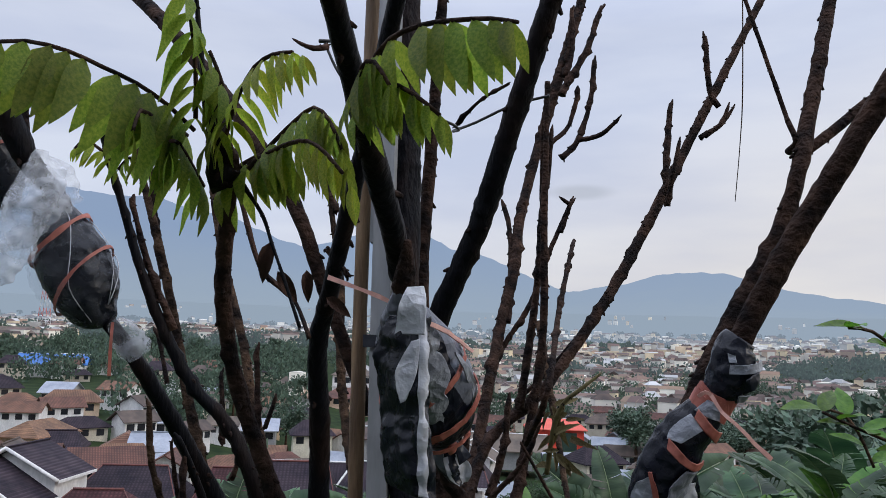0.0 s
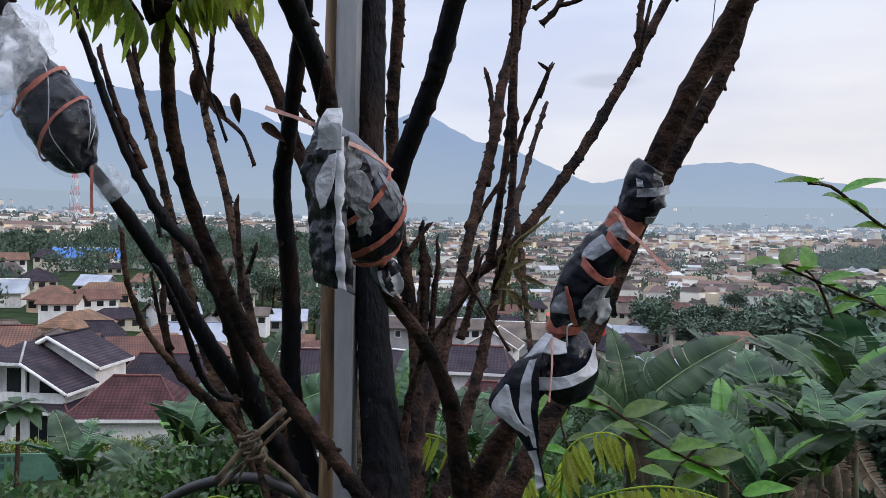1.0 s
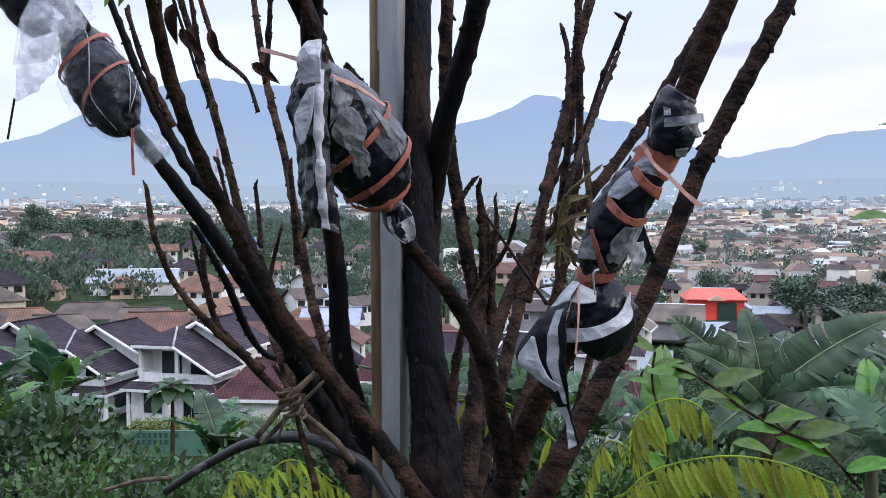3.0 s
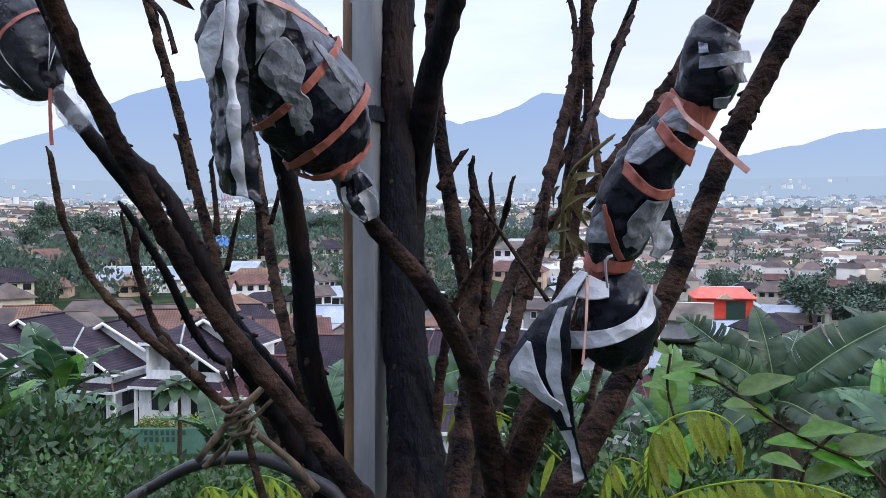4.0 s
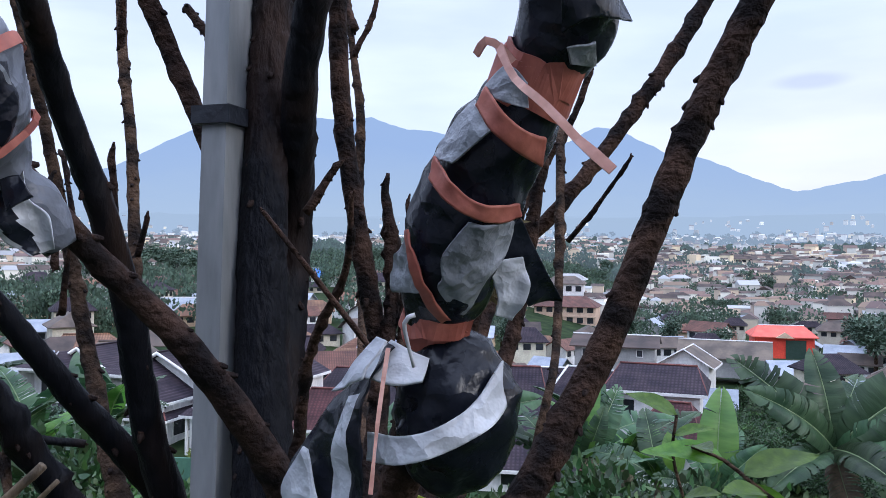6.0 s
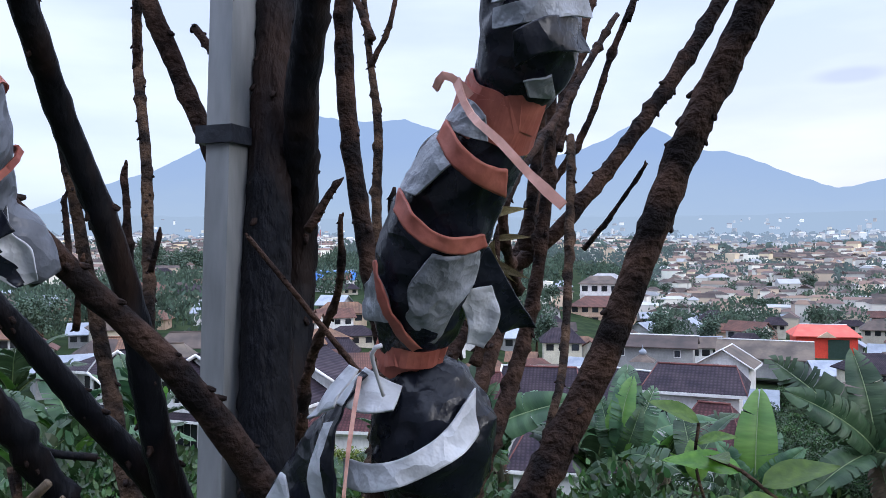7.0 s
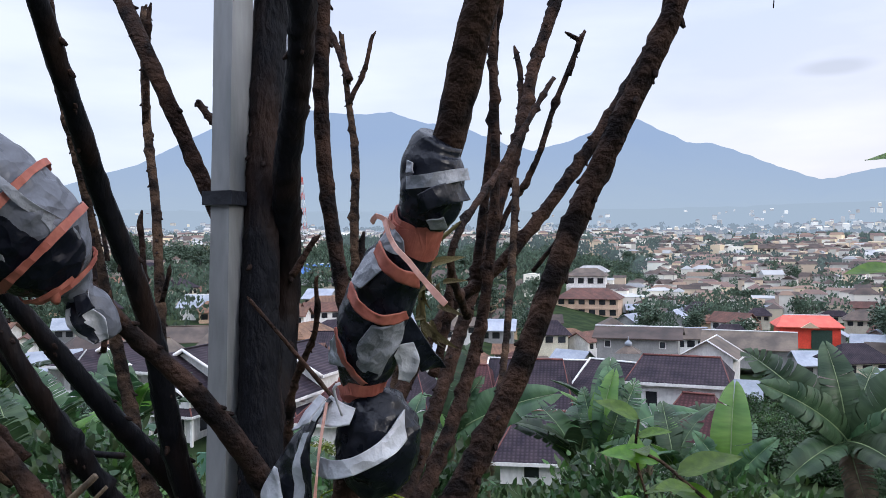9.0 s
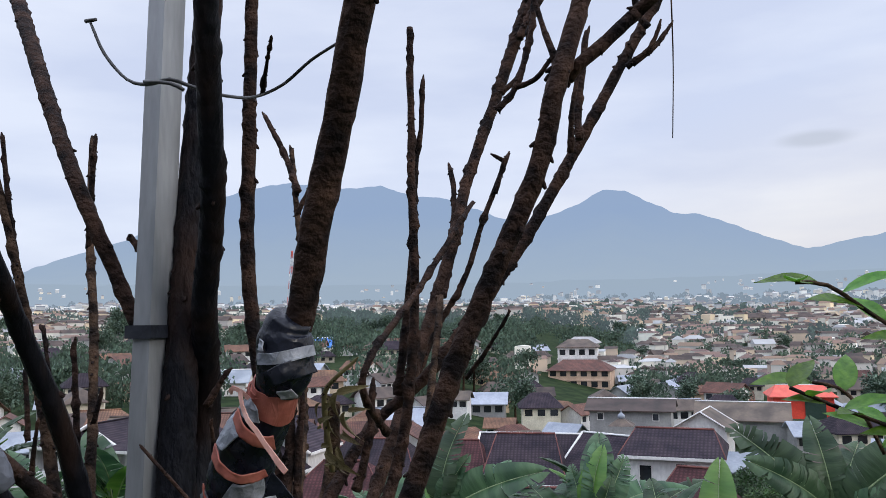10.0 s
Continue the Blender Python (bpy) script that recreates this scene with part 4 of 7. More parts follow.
for p, d, s in (((0.134, 1.225, 1.633), (-0.2, 0, -1), 0.028), ((0.141, 1.222, 1.613), (0.5, 0.1, -0.7), 0.025), ((0.157, 1.24, 1.616), (0.1, 0, -1), 0.022), ((0.16, 1.3, 1.601), (0.8, 0.1, -0.5), 0.024)):
    ob = new("withered_leaf", withered)
    ob.parent = tree
    ob.matrix_local = aim(p, d, (0.2, -1, 0.1), s)
# limp dry leaves round the inner stems
limp = leaf_mesh("limp_leaf", LEAF_DRY, 1, 0.30, 0.9, 0.9, 8)
for i in range(16):
    p = Vector((0.391, 1.75, 1.492)) + Vector((rng.uniform(-0.018, 0.012), rng.uniform(-0.015, 0.03), rng.uniform(-0.09, 0.01)))
    ob = new("limp_leaf", limp)
    ob.parent = tree
    ob.matrix_local = aim(p, (rng.uniform(-.6, .6), rng.uniform(-.6, .2), rng.uniform(-1, 0.2)), (rng.uniform(-1, 1), -1, 0.3), rng.uniform(0.02, 0.038))
limb([(0.429, 1.72, 1.535, 0.0021), (0.407, 1.72, 1.517, 0.0027), (0.39, 1.73, 1.501, 0.003), (0.38, 1.75, 1.469, 0.0034), (0.374, 1.78, 1.405, 0.0035)], LEAF_DRY, "twig", 0, 0.3)

# ---- post and slat ----
post = thing("steel_post", "grey galvanised steel channel post tied to the tree", "post")
pz = [(0.142, 1.790, 2.75), (0.148, 1.742, 1.80), (0.156, 1.716, 1.436), (0.166, 1.688, 1.05), (0.18, 1.64, -0.1)]


def profile_bar(name, line, x0, x1, y0, y1, wall, material):
    """A channel that follows the line: a web and two lips turned back."""
    verts, faces = [], []
    ring = [(x0, y0), (x1, y0), (x1, y1), (x1 - wall, y1), (x1 - wall, y0 + wall), (x0 + wall, y0 + wall), (x0 + wall, y1), (x0, y1)]
    for p in smooth_path(line, 0.05):
        for a, b in ring:
            verts.append((p[0] + a + 0.0004 * noise.noise(Vector(p) * 14), p[1] + b, p[2]))
    k = len(ring)
    for i in range(len(verts) // k - 1):
        for j in range(k):
            faces.append((i * k + j, i * k + (j + 1) % k, (i + 1) * k + (j + 1) % k, (i + 1) * k + j))
    return mesh_of(name, verts, faces, material, False)


part("channel", profile_bar("channel", pz, -0.0125, 0.0122, -0.012, 0.03, 0.0015, ZINC), post)
upper = [(p[0] - 0.012, p[1] - 0.004, p[2]) for p in pz[:2]] + [(0.1375, 1.734, (0.141, 1.73, 1.714)[2])]
part("upper_channel", profile_bar("upper_channel", upper, -0.0055, 0.003, -0.002, 0.024, 0.0015, ZINC), post, "narrow steel channel ending in a cut edge")
slat = thing("bamboo_slat", "brown split bamboo slat lashed beside the steel post", "slat")
part("slat", tube("slat", [(p[0] - 0.034, p[1] + 0.042, min(p[2], 2.7), 0.0095) for p in pz], BAMBOO, 10, 0.03, 0.08, 20, 0.0, 0.0, 1.25), slat)
tape_at = (0.135, 1.755, 1.572)
part("tape_band", boxes_mesh("tape", TAPE, (0.1315, 0.1705, 1.7095, 1.768, tape_at[2] - 0.008, tape_at[2] + 0.008)), post, "black tape band round post and slat")
wire = thing("tie_wire", "black wire tying the post to the trunk", "wire")
part("wire", tube("wire", [(0.06, 1.72, 1.972, 0.0018), (0.083, 1.72, 1.928, 0.0022), (0.119, 1.72, 1.89, 0.0021), (0.155, 1.715, 1.878, 0.0025), (0.191, 1.71, 1.879, 0.0024), (0.208, 1.72, 1.873, 0.0024), (0.237, 1.72, 1.862, 0.0021), (0.245, 1.75, 1.863, 0.0021), (0.235, 1.83, 1.884, 0.0023), (0.267, 1.85, 1.903, 0.0023), (0.32, 1.83, 1.924, 0.0022), (0.372, 1.8, 1.93, 0.0021)], HOSE, 6, 0.01, 0.05), wire)
part("wire_end", tube("wire_end", [(0.052, 1.72, 1.975, 0.0029), (0.069, 1.72, 1.975, 0.0022)], HOSE, 6, 0.01, 0.05), wire)
part("wire_loop", tube("wire_loop", [(0.152, 1.712, 1.881, 0.0025), (0.195, 1.705, 1.872, 0.0024), (0.212, 1.71, 1.863, 0.0024)], HOSE, 6, 0.01, 0.05), wire)

# ---- wrapped air layers ----
# A: black ball in clear film
A_AX = [(-0.205, 1.535, 1.72, 0.01), (-0.198, 1.54, 1.704, 0.0198), (-0.182, 1.545, 1.672, 0.0332), (-0.164, 1.55, 1.633, 0.0394), (-0.146, 1.555, 1.599, 0.0293), (-0.129, 1.557, 1.584, 0.0112)]
wrap_a = thing("air_layer_wrap", "black film ball under clear plastic bound with raffia", "plant wrap", "air layers on the tree")
part("ball", tube("ball", A_AX, FILM_BLACK, 28, 0.0035, 0.04, 40, 0, 0.05), wrap_a, "shiny black film ball")
part("clear_jacket", tube("jacket", [(p[0] - 0.003, p[1], p[2] - 0.003, p[3] * 1.10 + 0.001) for p in A_AX], CLEAR_THIN, 28, 0.004, 0.05, 30, 0, 0.12), wrap_a, "loose clear film jacket")
# thin pale strands modelled in place of gloss streaks on the film
for i in range(5):
    part("thread", tube("thread", [(*p, 0.00022) for p in coil(A_AX, 0.06, 0.95, 0.25 + 0.2 * (i % 2), i * 1.25, 1.05)], GLINT_AND_LOOP, 4, 0.01, 0.0), wrap_a)
part("raffia_band", loop_band(A_AX, 0.36, 0.10, (0.95, 0.1, 0), 0.0065, RAFFIA, 1.12), wrap_a)
part("raffia_band", loop_band(A_AX, 0.66, 0.16, (0.95, 0.1, 0), 0.005, RAFFIA, 1.07), wrap_a)
part("raffia_tail", ribbon("tail", [(-0.113, 1.53, 1.582), (-0.113, 1.53, 1.554), (-0.112, 1.53, 1.525)], 0.004, RAFFIA, across=(1, 0.4, 0)), wrap_a)
part("clear_cuff", tube("cuff", [(-0.121, 1.553, 1.585, 0.0086), (-0.109, 1.556, 1.569, 0.0166), (-0.098, 1.56, 1.552, 0.0173), (-0.094, 1.562, 1.546, 0.0123)], CLEAR, 20, 0.003, 0.1, 60, 0, 0.25), wrap_a, "crumpled clear film cuff")
part("clear_sheet", sheet("clear_sheet", [[(-0.183, 1.47, 1.756), (-0.175, 1.5, 1.756), (-0.155, 1.52, 1.727)], [(-0.196, 1.46, 1.714), (-0.173, 1.48, 1.718), (-0.146, 1.51, 1.71)], [(-0.202, 1.45, 1.66), (-0.174, 1.47, 1.67), (-0.166, 1.5, 1.692)], [(-0.207, 1.45, 1.604), (-0.192, 1.46, 1.617), (-0.178, 1.48, 1.654)]], CLEAR, 40, 40, 0.012, freq=38), wrap_a, "crumpled clear plastic sheet hanging loose")
part("clear_fold", sheet("clear_fold", [[(-0.184, 1.46, 1.74), (-0.15, 1.48, 1.737)], [(-0.188, 1.44, 1.698), (-0.154, 1.48, 1.707)], [(-0.193, 1.43, 1.641), (-0.172, 1.46, 1.651)]], CLEAR, 30, 30, 0.012, freq=44), wrap_a)
part("dry_stick", tube("stick", [(-0.252, 1.5, 1.618, 0.0014), (-0.263, 1.5, 1.569, 0.0014)], BARK, 5, 0.01, 0.1), wrap_a)
# second clear wrap higher on the same limb
D_AX = [(-0.28, 1.52, 1.807, 0.0187), (-0.269, 1.53, 1.771, 0.0314), (-0.262, 1.54, 1.735, 0.0284), (-0.255, 1.55, 1.705, 0.0127)]
wrap_d = thing("air_layer_wrap", "dark wrap in clear plastic bound with salmon raffia", "plant wrap", "air layers on the tree")
part("ball", tube("ball", D_AX, FILM_BLACK, 22, 0.005, 0.05, 40, 0, 0.08), wrap_d)
part("clear_jacket", tube("jacket", [(*p[:3], p[3] * 1.1) for p in D_AX], CLEAR_THIN, 22, 0.005, 0.05, 30, 0, 0.14), wrap_d)
part("raffia_band", bind(D_AX, 0.5, 0.35, 0.8, 2.5, 0.005, RAFFIA, 1.12), wrap_d)

# B: bulging grey and black wrap with a long hanging flap
B_AX = [(0.223, 1.285, 1.611, 0.0075), (0.22, 1.295, 1.598, 0.0108), (0.22, 1.31, 1.585, 0.0193), (0.226, 1.335, 1.566, 0.0313), (0.237, 1.36, 1.534, 0.0387), (0.244, 1.38, 1.508, 0.0331), (0.249, 1.395, 1.491, 0.017), (0.252, 1.4, 1.482, 0.0112), (0.255, 1.41, 1.471, 0.0147), (0.263, 1.42, 1.451, 0.008)]
PANELS = [
    [[(0.2366, 1.289, 1.5857), (0.2435, 1.298, 1.582), (0.2487, 1.3036, 1.5748)], [(0.234, 1.2926, 1.568), (0.2411, 1.2972, 1.5674), (0.2475, 1.3022, 1.5644)], [(0.2283, 1.3033, 1.5459), (0.2335, 1.3006, 1.5514), (0.239, 1.2999, 1.5561)]],
    [[(0.2399, 1.3001, 1.5575), (0.2477, 1.3032, 1.5621), (0.2527, 1.3082, 1.5561)], [(0.2293, 1.3046, 1.544), (0.2441, 1.3071, 1.5439), (0.2568, 1.3141, 1.5442)], [(0.2312, 1.3093, 1.535), (0.2426, 1.3112, 1.5329), (0.253, 1.3157, 1.5305)], [(0.2412, 1.3149, 1.5257), (0.248, 1.318, 1.5248), (0.256, 1.3258, 1.5231)], [(0.2391, 1.3345, 1.5065), (0.2439, 1.3378, 1.504), (0.2492, 1.3431, 1.5015)]],
    [[(0.2605, 1.3178, 1.5624), (0.2635, 1.3231, 1.5605)], [(0.2684, 1.3274, 1.5452), (0.274, 1.3371, 1.545)], [(0.2748, 1.3487, 1.53), (0.2778, 1.3674, 1.5296)], [(0.2717, 1.3554, 1.5148), (0.2748, 1.3801, 1.5144)], [(0.2649, 1.3673, 1.5011), (0.2694, 1.3872, 1.5028)]],
    [[(0.2197, 1.3269, 1.5167), (0.2279, 1.3266, 1.514)], [(0.2253, 1.3396, 1.5043), (0.2298, 1.3392, 1.5027)]],
    [[(0.2151, 1.3524, 1.5001), (0.2298, 1.3485, 1.4946), (0.24, 1.3609, 1.4905)], [(0.2179, 1.3569, 1.496), (0.228, 1.3601, 1.4906), (0.2365, 1.3681, 1.4874)]],
]
wrap_b = thing("air_layer_wrap", "bulging black and grey plastic wrap bound with raffia", "plant wrap", "air layers on the tree")
part("film_body", tube("film_body", B_AX, FILM_B, 52, 0.002, 0.05, 30, 0, 0.10), wrap_b)
for rows in PANELS:
    part("grey_panel", sheet("grey_panel", rows, FILM_GREY, 22, 22, 0.0016, freq=80), wrap_b, "grey printed panel of the film")
for share, tilt, width in ((0.46, 0.07, 0.0065), (0.63, 0.07, 0.0075)):
    part("raffia_band", loop_band(B_AX, share, tilt, (0.95, 0.1, 0), width, RAFFIA, 1.06), wrap_b)
part("raffia_band", bind(B_AX, 0.74, 0.77, 2.0, 0.0, 0.004, RAFFIA, 1.12), wrap_b)
part("knot", tube("knot", [(0.256, 1.375, 1.491, 0.0022), (0.259, 1.37, 1.484, 0.0043), (0.257, 1.375, 1.478, 0.0022)], RAFFIA, 9, 0.002, 0.3, 200), wrap_b)
part("knot_tail", ribbon("tail", [(0.274, 1.31, 1.563), (0.255, 1.3, 1.577), (0.235, 1.29, 1.586), (0.203, 1.3, 1.602), (0.156, 1.327, 1.619)], 0.0042, RAFFIA_PALE, across=(0, 0.2, 1)), wrap_b, "pale pink loose raffia strip")
part("flap", sheet("flap", [[(0.213, 1.275, 1.588), (0.228, 1.262, 1.587), (0.238, 1.262, 1.585), (0.243, 1.27, 1.588)], [(0.203, 1.28, 1.565), (0.228, 1.255, 1.561), (0.241, 1.25, 1.558), (0.243, 1.262, 1.559)], [(0.206, 1.285, 1.524), (0.231, 1.255, 1.522), (0.241, 1.25, 1.519), (0.243, 1.262, 1.522)], [(0.21, 1.285, 1.493), (0.231, 1.258, 1.492), (0.242, 1.252, 1.489), (0.248, 1.262, 1.492)], [(0.213, 1.285, 1.466), (0.232, 1.262, 1.463), (0.244, 1.256, 1.462), (0.253, 1.262, 1.457)]], FILM_BLACK, 36, 50, 0.004, freq=55, more=(FILM_PALE,), slot=lambda u, v: 1 if 0.52 < u < 0.74 else 0), wrap_b, "hanging black flap with a white stripe")
part("flap_patch", sheet("flap_patch", [[(0.231, 1.25, 1.569), (0.237, 1.25, 1.571)], [(0.221, 1.25, 1.547), (0.236, 1.248, 1.548)], [(0.225, 1.25, 1.526), (0.229, 1.25, 1.528)]], FILM_PALE, 14, 18, 0.003), wrap_b, "pale scrap of film")
part("loop", sheet("loop", [[(0.226, 1.262, 1.608), (0.238, 1.262, 1.609)], [(0.221, 1.258, 1.592), (0.241, 1.255, 1.595)], [(0.218, 1.262, 1.574), (0.24, 1.255, 1.574)]], FILM_PALE, 16, 20, 0.004), wrap_b)
part("end_tuft", sheet("end_tuft", [[(0.25, 1.395, 1.484), (0.261, 1.4, 1.484)], [(0.251, 1.39, 1.467), (0.268, 1.395, 1.473)], [(0.256, 1.395, 1.454), (0.275, 1.4, 1.464)], [(0.265, 1.4, 1.447), (0.273, 1.405, 1.45)]], FILM_PALE, 18, 20, 0.006, more=(FILM_BLACK,), slot=lambda u, v: 1 if 0.3 < u + 0.25 * v < 0.62 or v < 0.25 else 0), wrap_b)
part("end_tuft", sheet("end_tuft", [[(0.261, 1.385, 1.481), (0.267, 1.39, 1.484)], [(0.265, 1.385, 1.467), (0.275, 1.39, 1.474)]], FILM_BLACK, 10, 10, 0.005), wrap_b)

# C: tall striped wrap, its open bag hanging below
C_AX = [(0.516, 1.428, 1.583, 0.0148), (0.511, 1.43, 1.574, 0.0181), (0.509, 1.432, 1.555, 0.0206), (0.504, 1.436, 1.54, 0.0194), (0.495, 1.44, 1.526, 0.0157), (0.484, 1.445, 1.51, 0.0195), (0.469, 1.452, 1.49, 0.0228), (0.455, 1.458, 1.463, 0.0243), (0.446, 1.466, 1.44, 0.0234), (0.439, 1.474, 1.422, 0.017), (0.435, 1.48, 1.408, 0.0118)]
PATCHES = [
    [[(0.4845, 1.4221, 1.527), (0.4897, 1.4185, 1.5237), (0.4938, 1.4177, 1.5179)], [(0.4734, 1.4255, 1.5174), (0.4845, 1.4184, 1.5109), (0.4944, 1.4199, 1.508)]],
    [[(0.4704, 1.4263, 1.5139), (0.4745, 1.4212, 1.5069), (0.4796, 1.4199, 1.5)], [(0.4547, 1.4333, 1.5005), (0.4665, 1.4234, 1.4981), (0.4759, 1.4205, 1.4975)], [(0.4507, 1.4323, 1.4904), (0.4558, 1.4275, 1.4892), (0.461, 1.4244, 1.4872)]],
    [[(0.4673, 1.4284, 1.4625), (0.4753, 1.4334, 1.4621), (0.4833, 1.4459, 1.4637)], [(0.4544, 1.4327, 1.4491), (0.467, 1.4363, 1.4494), (0.478, 1.4543, 1.4511)], [(0.4526, 1.4378, 1.439), (0.4622, 1.4404, 1.4393), (0.4707, 1.4496, 1.44)], [(0.4496, 1.4419, 1.4339), (0.4582, 1.4458, 1.432), (0.4664, 1.4518, 1.4332)], [(0.4546, 1.4554, 1.4222), (0.4567, 1.4586, 1.4218), (0.4595, 1.4571, 1.4244)]],
    [[(0.4264, 1.4478, 1.449), (0.4315, 1.4438, 1.4522), (0.4363, 1.4385, 1.4561)], [(0.4227, 1.453, 1.4383), (0.4309, 1.4467, 1.4396), (0.4413, 1.4387, 1.4411)], [(0.4231, 1.457, 1.4319), (0.4328, 1.4497, 1.4317), (0.4422, 1.444, 1.4326)]],
    [[(0.5003, 1.409, 1.5583), (0.5115, 1.4054, 1.5586), (0.522, 1.408, 1.5602), (0.5301, 1.4175, 1.5625), (0.5339, 1.428, 1.5636)], [(0.4998, 1.4102, 1.5503), (0.511, 1.4066, 1.5504), (0.5218, 1.4083, 1.5516), (0.5301, 1.4175, 1.5544), (0.5343, 1.4289, 1.5562)]],
    [[(0.499, 1.4116, 1.5688), (0.5043, 1.4077, 1.5664)], [(0.4997, 1.4098, 1.5605), (0.5058, 1.4065, 1.56)]],
    [[(0.51, 1.4168, 1.5306), (0.5209, 1.419, 1.5329)], [(0.5115, 1.4219, 1.525), (0.5195, 1.4317, 1.5265)]],
]
wrap_c = thing("air_layer_wrap", "black and white striped plastic wrap bound with salmon raffia", "plant wrap", "air layers on the tree")
part("film_body", tube("film_body", C_AX, FILM_C, 52, 0.002, 0.05, 30, 0, 0.09), wrap_c)
for rows in PATCHES:
    part("grey_panel", sheet("grey_panel", rows, FILM_GREY, 20, 20, 0.0016, freq=80), wrap_c, "grey printed panel of the film")
for s0, s1, ph, wd in ((0.30, 0.34, 0.0, 0.018), (0.33, 0.36, 2.0, 0.018), (0.95, 0.99, 0.0, 0.012)):
    part("raffia_band", bind(C_AX, s0, s1, 1.5, ph, wd, RAFFIA, 1.05), wrap_c)
BANDS = [
    [[(0.4762, 1.4238, 1.5184), (0.482, 1.4188, 1.5099), (0.4876, 1.4195, 1.5036), (0.4937, 1.4235, 1.499), (0.4999, 1.4333, 1.4973)], [(0.472, 1.4236, 1.5106), (0.4789, 1.4199, 1.5002), (0.4843, 1.4216, 1.4948), (0.4898, 1.4267, 1.4903), (0.4961, 1.4424, 1.4866)]],
    [[(0.4516, 1.4316, 1.4916), (0.4606, 1.4245, 1.4807), (0.4692, 1.4258, 1.4723), (0.4772, 1.4306, 1.4698), (0.4865, 1.4442, 1.4709)], [(0.4495, 1.4305, 1.482), (0.4585, 1.4257, 1.4718), (0.4691, 1.4284, 1.4646), (0.4787, 1.4374, 1.4624), (0.4854, 1.449, 1.4665)]],
    [[(0.4346, 1.4401, 1.4598), (0.4381, 1.4389, 1.4432), (0.4425, 1.4495, 1.4258), (0.4504, 1.4686, 1.4112)], [(0.4371, 1.4373, 1.4602), (0.4426, 1.4367, 1.4433), (0.4478, 1.4485, 1.4265), (0.4553, 1.4725, 1.4126)]],
]
for rows in BANDS:
    part("raffia_band", sheet("raffia_band", [[(a, b - 0.002, c) for a, b, c in q] for q in rows], RAFFIA, 30, 6, 0.0012, freq=120), wrap_c)
part("knot", ribbon("knot", [(0.474, 1.415, 1.53), (0.479, 1.41, 1.534), (0.485, 1.412, 1.531), (0.489, 1.415, 1.526)], 0.004, RAFFIA_PALE), wrap_c)
part("knot_tail", ribbon("tail", [(0.484, 1.412, 1.532), (0.492, 1.405, 1.517), (0.505, 1.4, 1.505), (0.517, 1.398, 1.492), (0.53, 1.395, 1.48)], 0.0048, RAFFIA_PALE, across=(0.3, 0.2, 1)), wrap_c, "pale pink loose raffia strip")
part("collar_flap", sheet("collar_flap", [[(0.51, 1.4, 1.546), (0.523, 1.405, 1.552), (0.531, 1.43, 1.557)], [(0.51, 1.405, 1.533), (0.521, 1.405, 1.538), (0.533, 1.435, 1.544)]], FILM_BLACK, 16, 10, 0.004), wrap_c)
part("side_flap", sheet("side_flap", [[(0.471, 1.455, 1.46), (0.483, 1.46, 1.466)], [(0.475, 1.47, 1.443), (0.49, 1.475, 1.446)], [(0.481, 1.485, 1.426), (0.497, 1.492, 1.427)]], FILM_BLACK, 14, 16, 0.005), wrap_c)
part("side_flap", sheet("side_flap", [[(0.468, 1.455, 1.446), (0.481, 1.465, 1.449)], [(0.471, 1.463, 1.432), (0.484, 1.470, 1.436)], [(0.470, 1.466, 1.421), (0.477, 1.471, 1.418)]], FILM_PALE, 14, 16, 0.006), wrap_c)
BAG = [(0.435, 1.48, 1.408, 0.0153), (0.441, 1.482, 1.395, 0.0248), (0.445, 1.485, 1.38, 0.0308), (0.444, 1.488, 1.361, 0.0298), (0.438, 1.49, 1.348, 0.0251), (0.432, 1.492, 1.338, 0.018)]
part("bag", tube("bag", BAG, FILM_BLACK, 44, 0.0025, 0.10, 34, 0, 0.16), wrap_c, "open black bag end")
part("bag_stripe", sheet("bag_stripe", [[(0.407, 1.462, 1.363), (0.43, 1.447, 1.366), (0.449, 1.444, 1.372), (0.464, 1.456, 1.383), (0.471, 1.474, 1.399)], [(0.407, 1.463, 1.349), (0.43, 1.446, 1.353), (0.451, 1.443, 1.36), (0.469, 1.456, 1.37), (0.474, 1.472, 1.378)]], FILM_PALE, 30, 8, 0.002), wrap_c, "white stripe on the bag")
part("bag_stripe", sheet("bag_stripe", [[(0.42, 1.462, 1.408), (0.431, 1.458, 1.404), (0.44, 1.46, 1.401)], [(0.405, 1.456, 1.391), (0.424, 1.446, 1.39), (0.44, 1.448, 1.392)]], FILM_PALE, 18, 10, 0.003), wrap_c)
part("bag_flap", sheet("bag_flap", [[(0.42, 1.46, 1.406), (0.424, 1.455, 1.406)], [(0.385, 1.465, 1.375), (0.413, 1.445, 1.386)], [(0.362, 1.47, 1.332), (0.412, 1.445, 1.338)], [(0.388, 1.465, 1.307), (0.412, 1.45, 1.305)], [(0.408, 1.465, 1.275), (0.416, 1.46, 1.28)], [(0.414, 1.47, 1.243), (0.423, 1.465, 1.248)]], FILM_BLACK, 36, 50, 0.004, freq=40, more=(FILM_PALE,), slot=lambda u, v: 1 if (0.56 < u < 0.78 and 0.18 < v < 0.72) or (v > 0.72 and u < 0.7) else 0), wrap_c, "torn triangular flap, black and white, with a long tail")
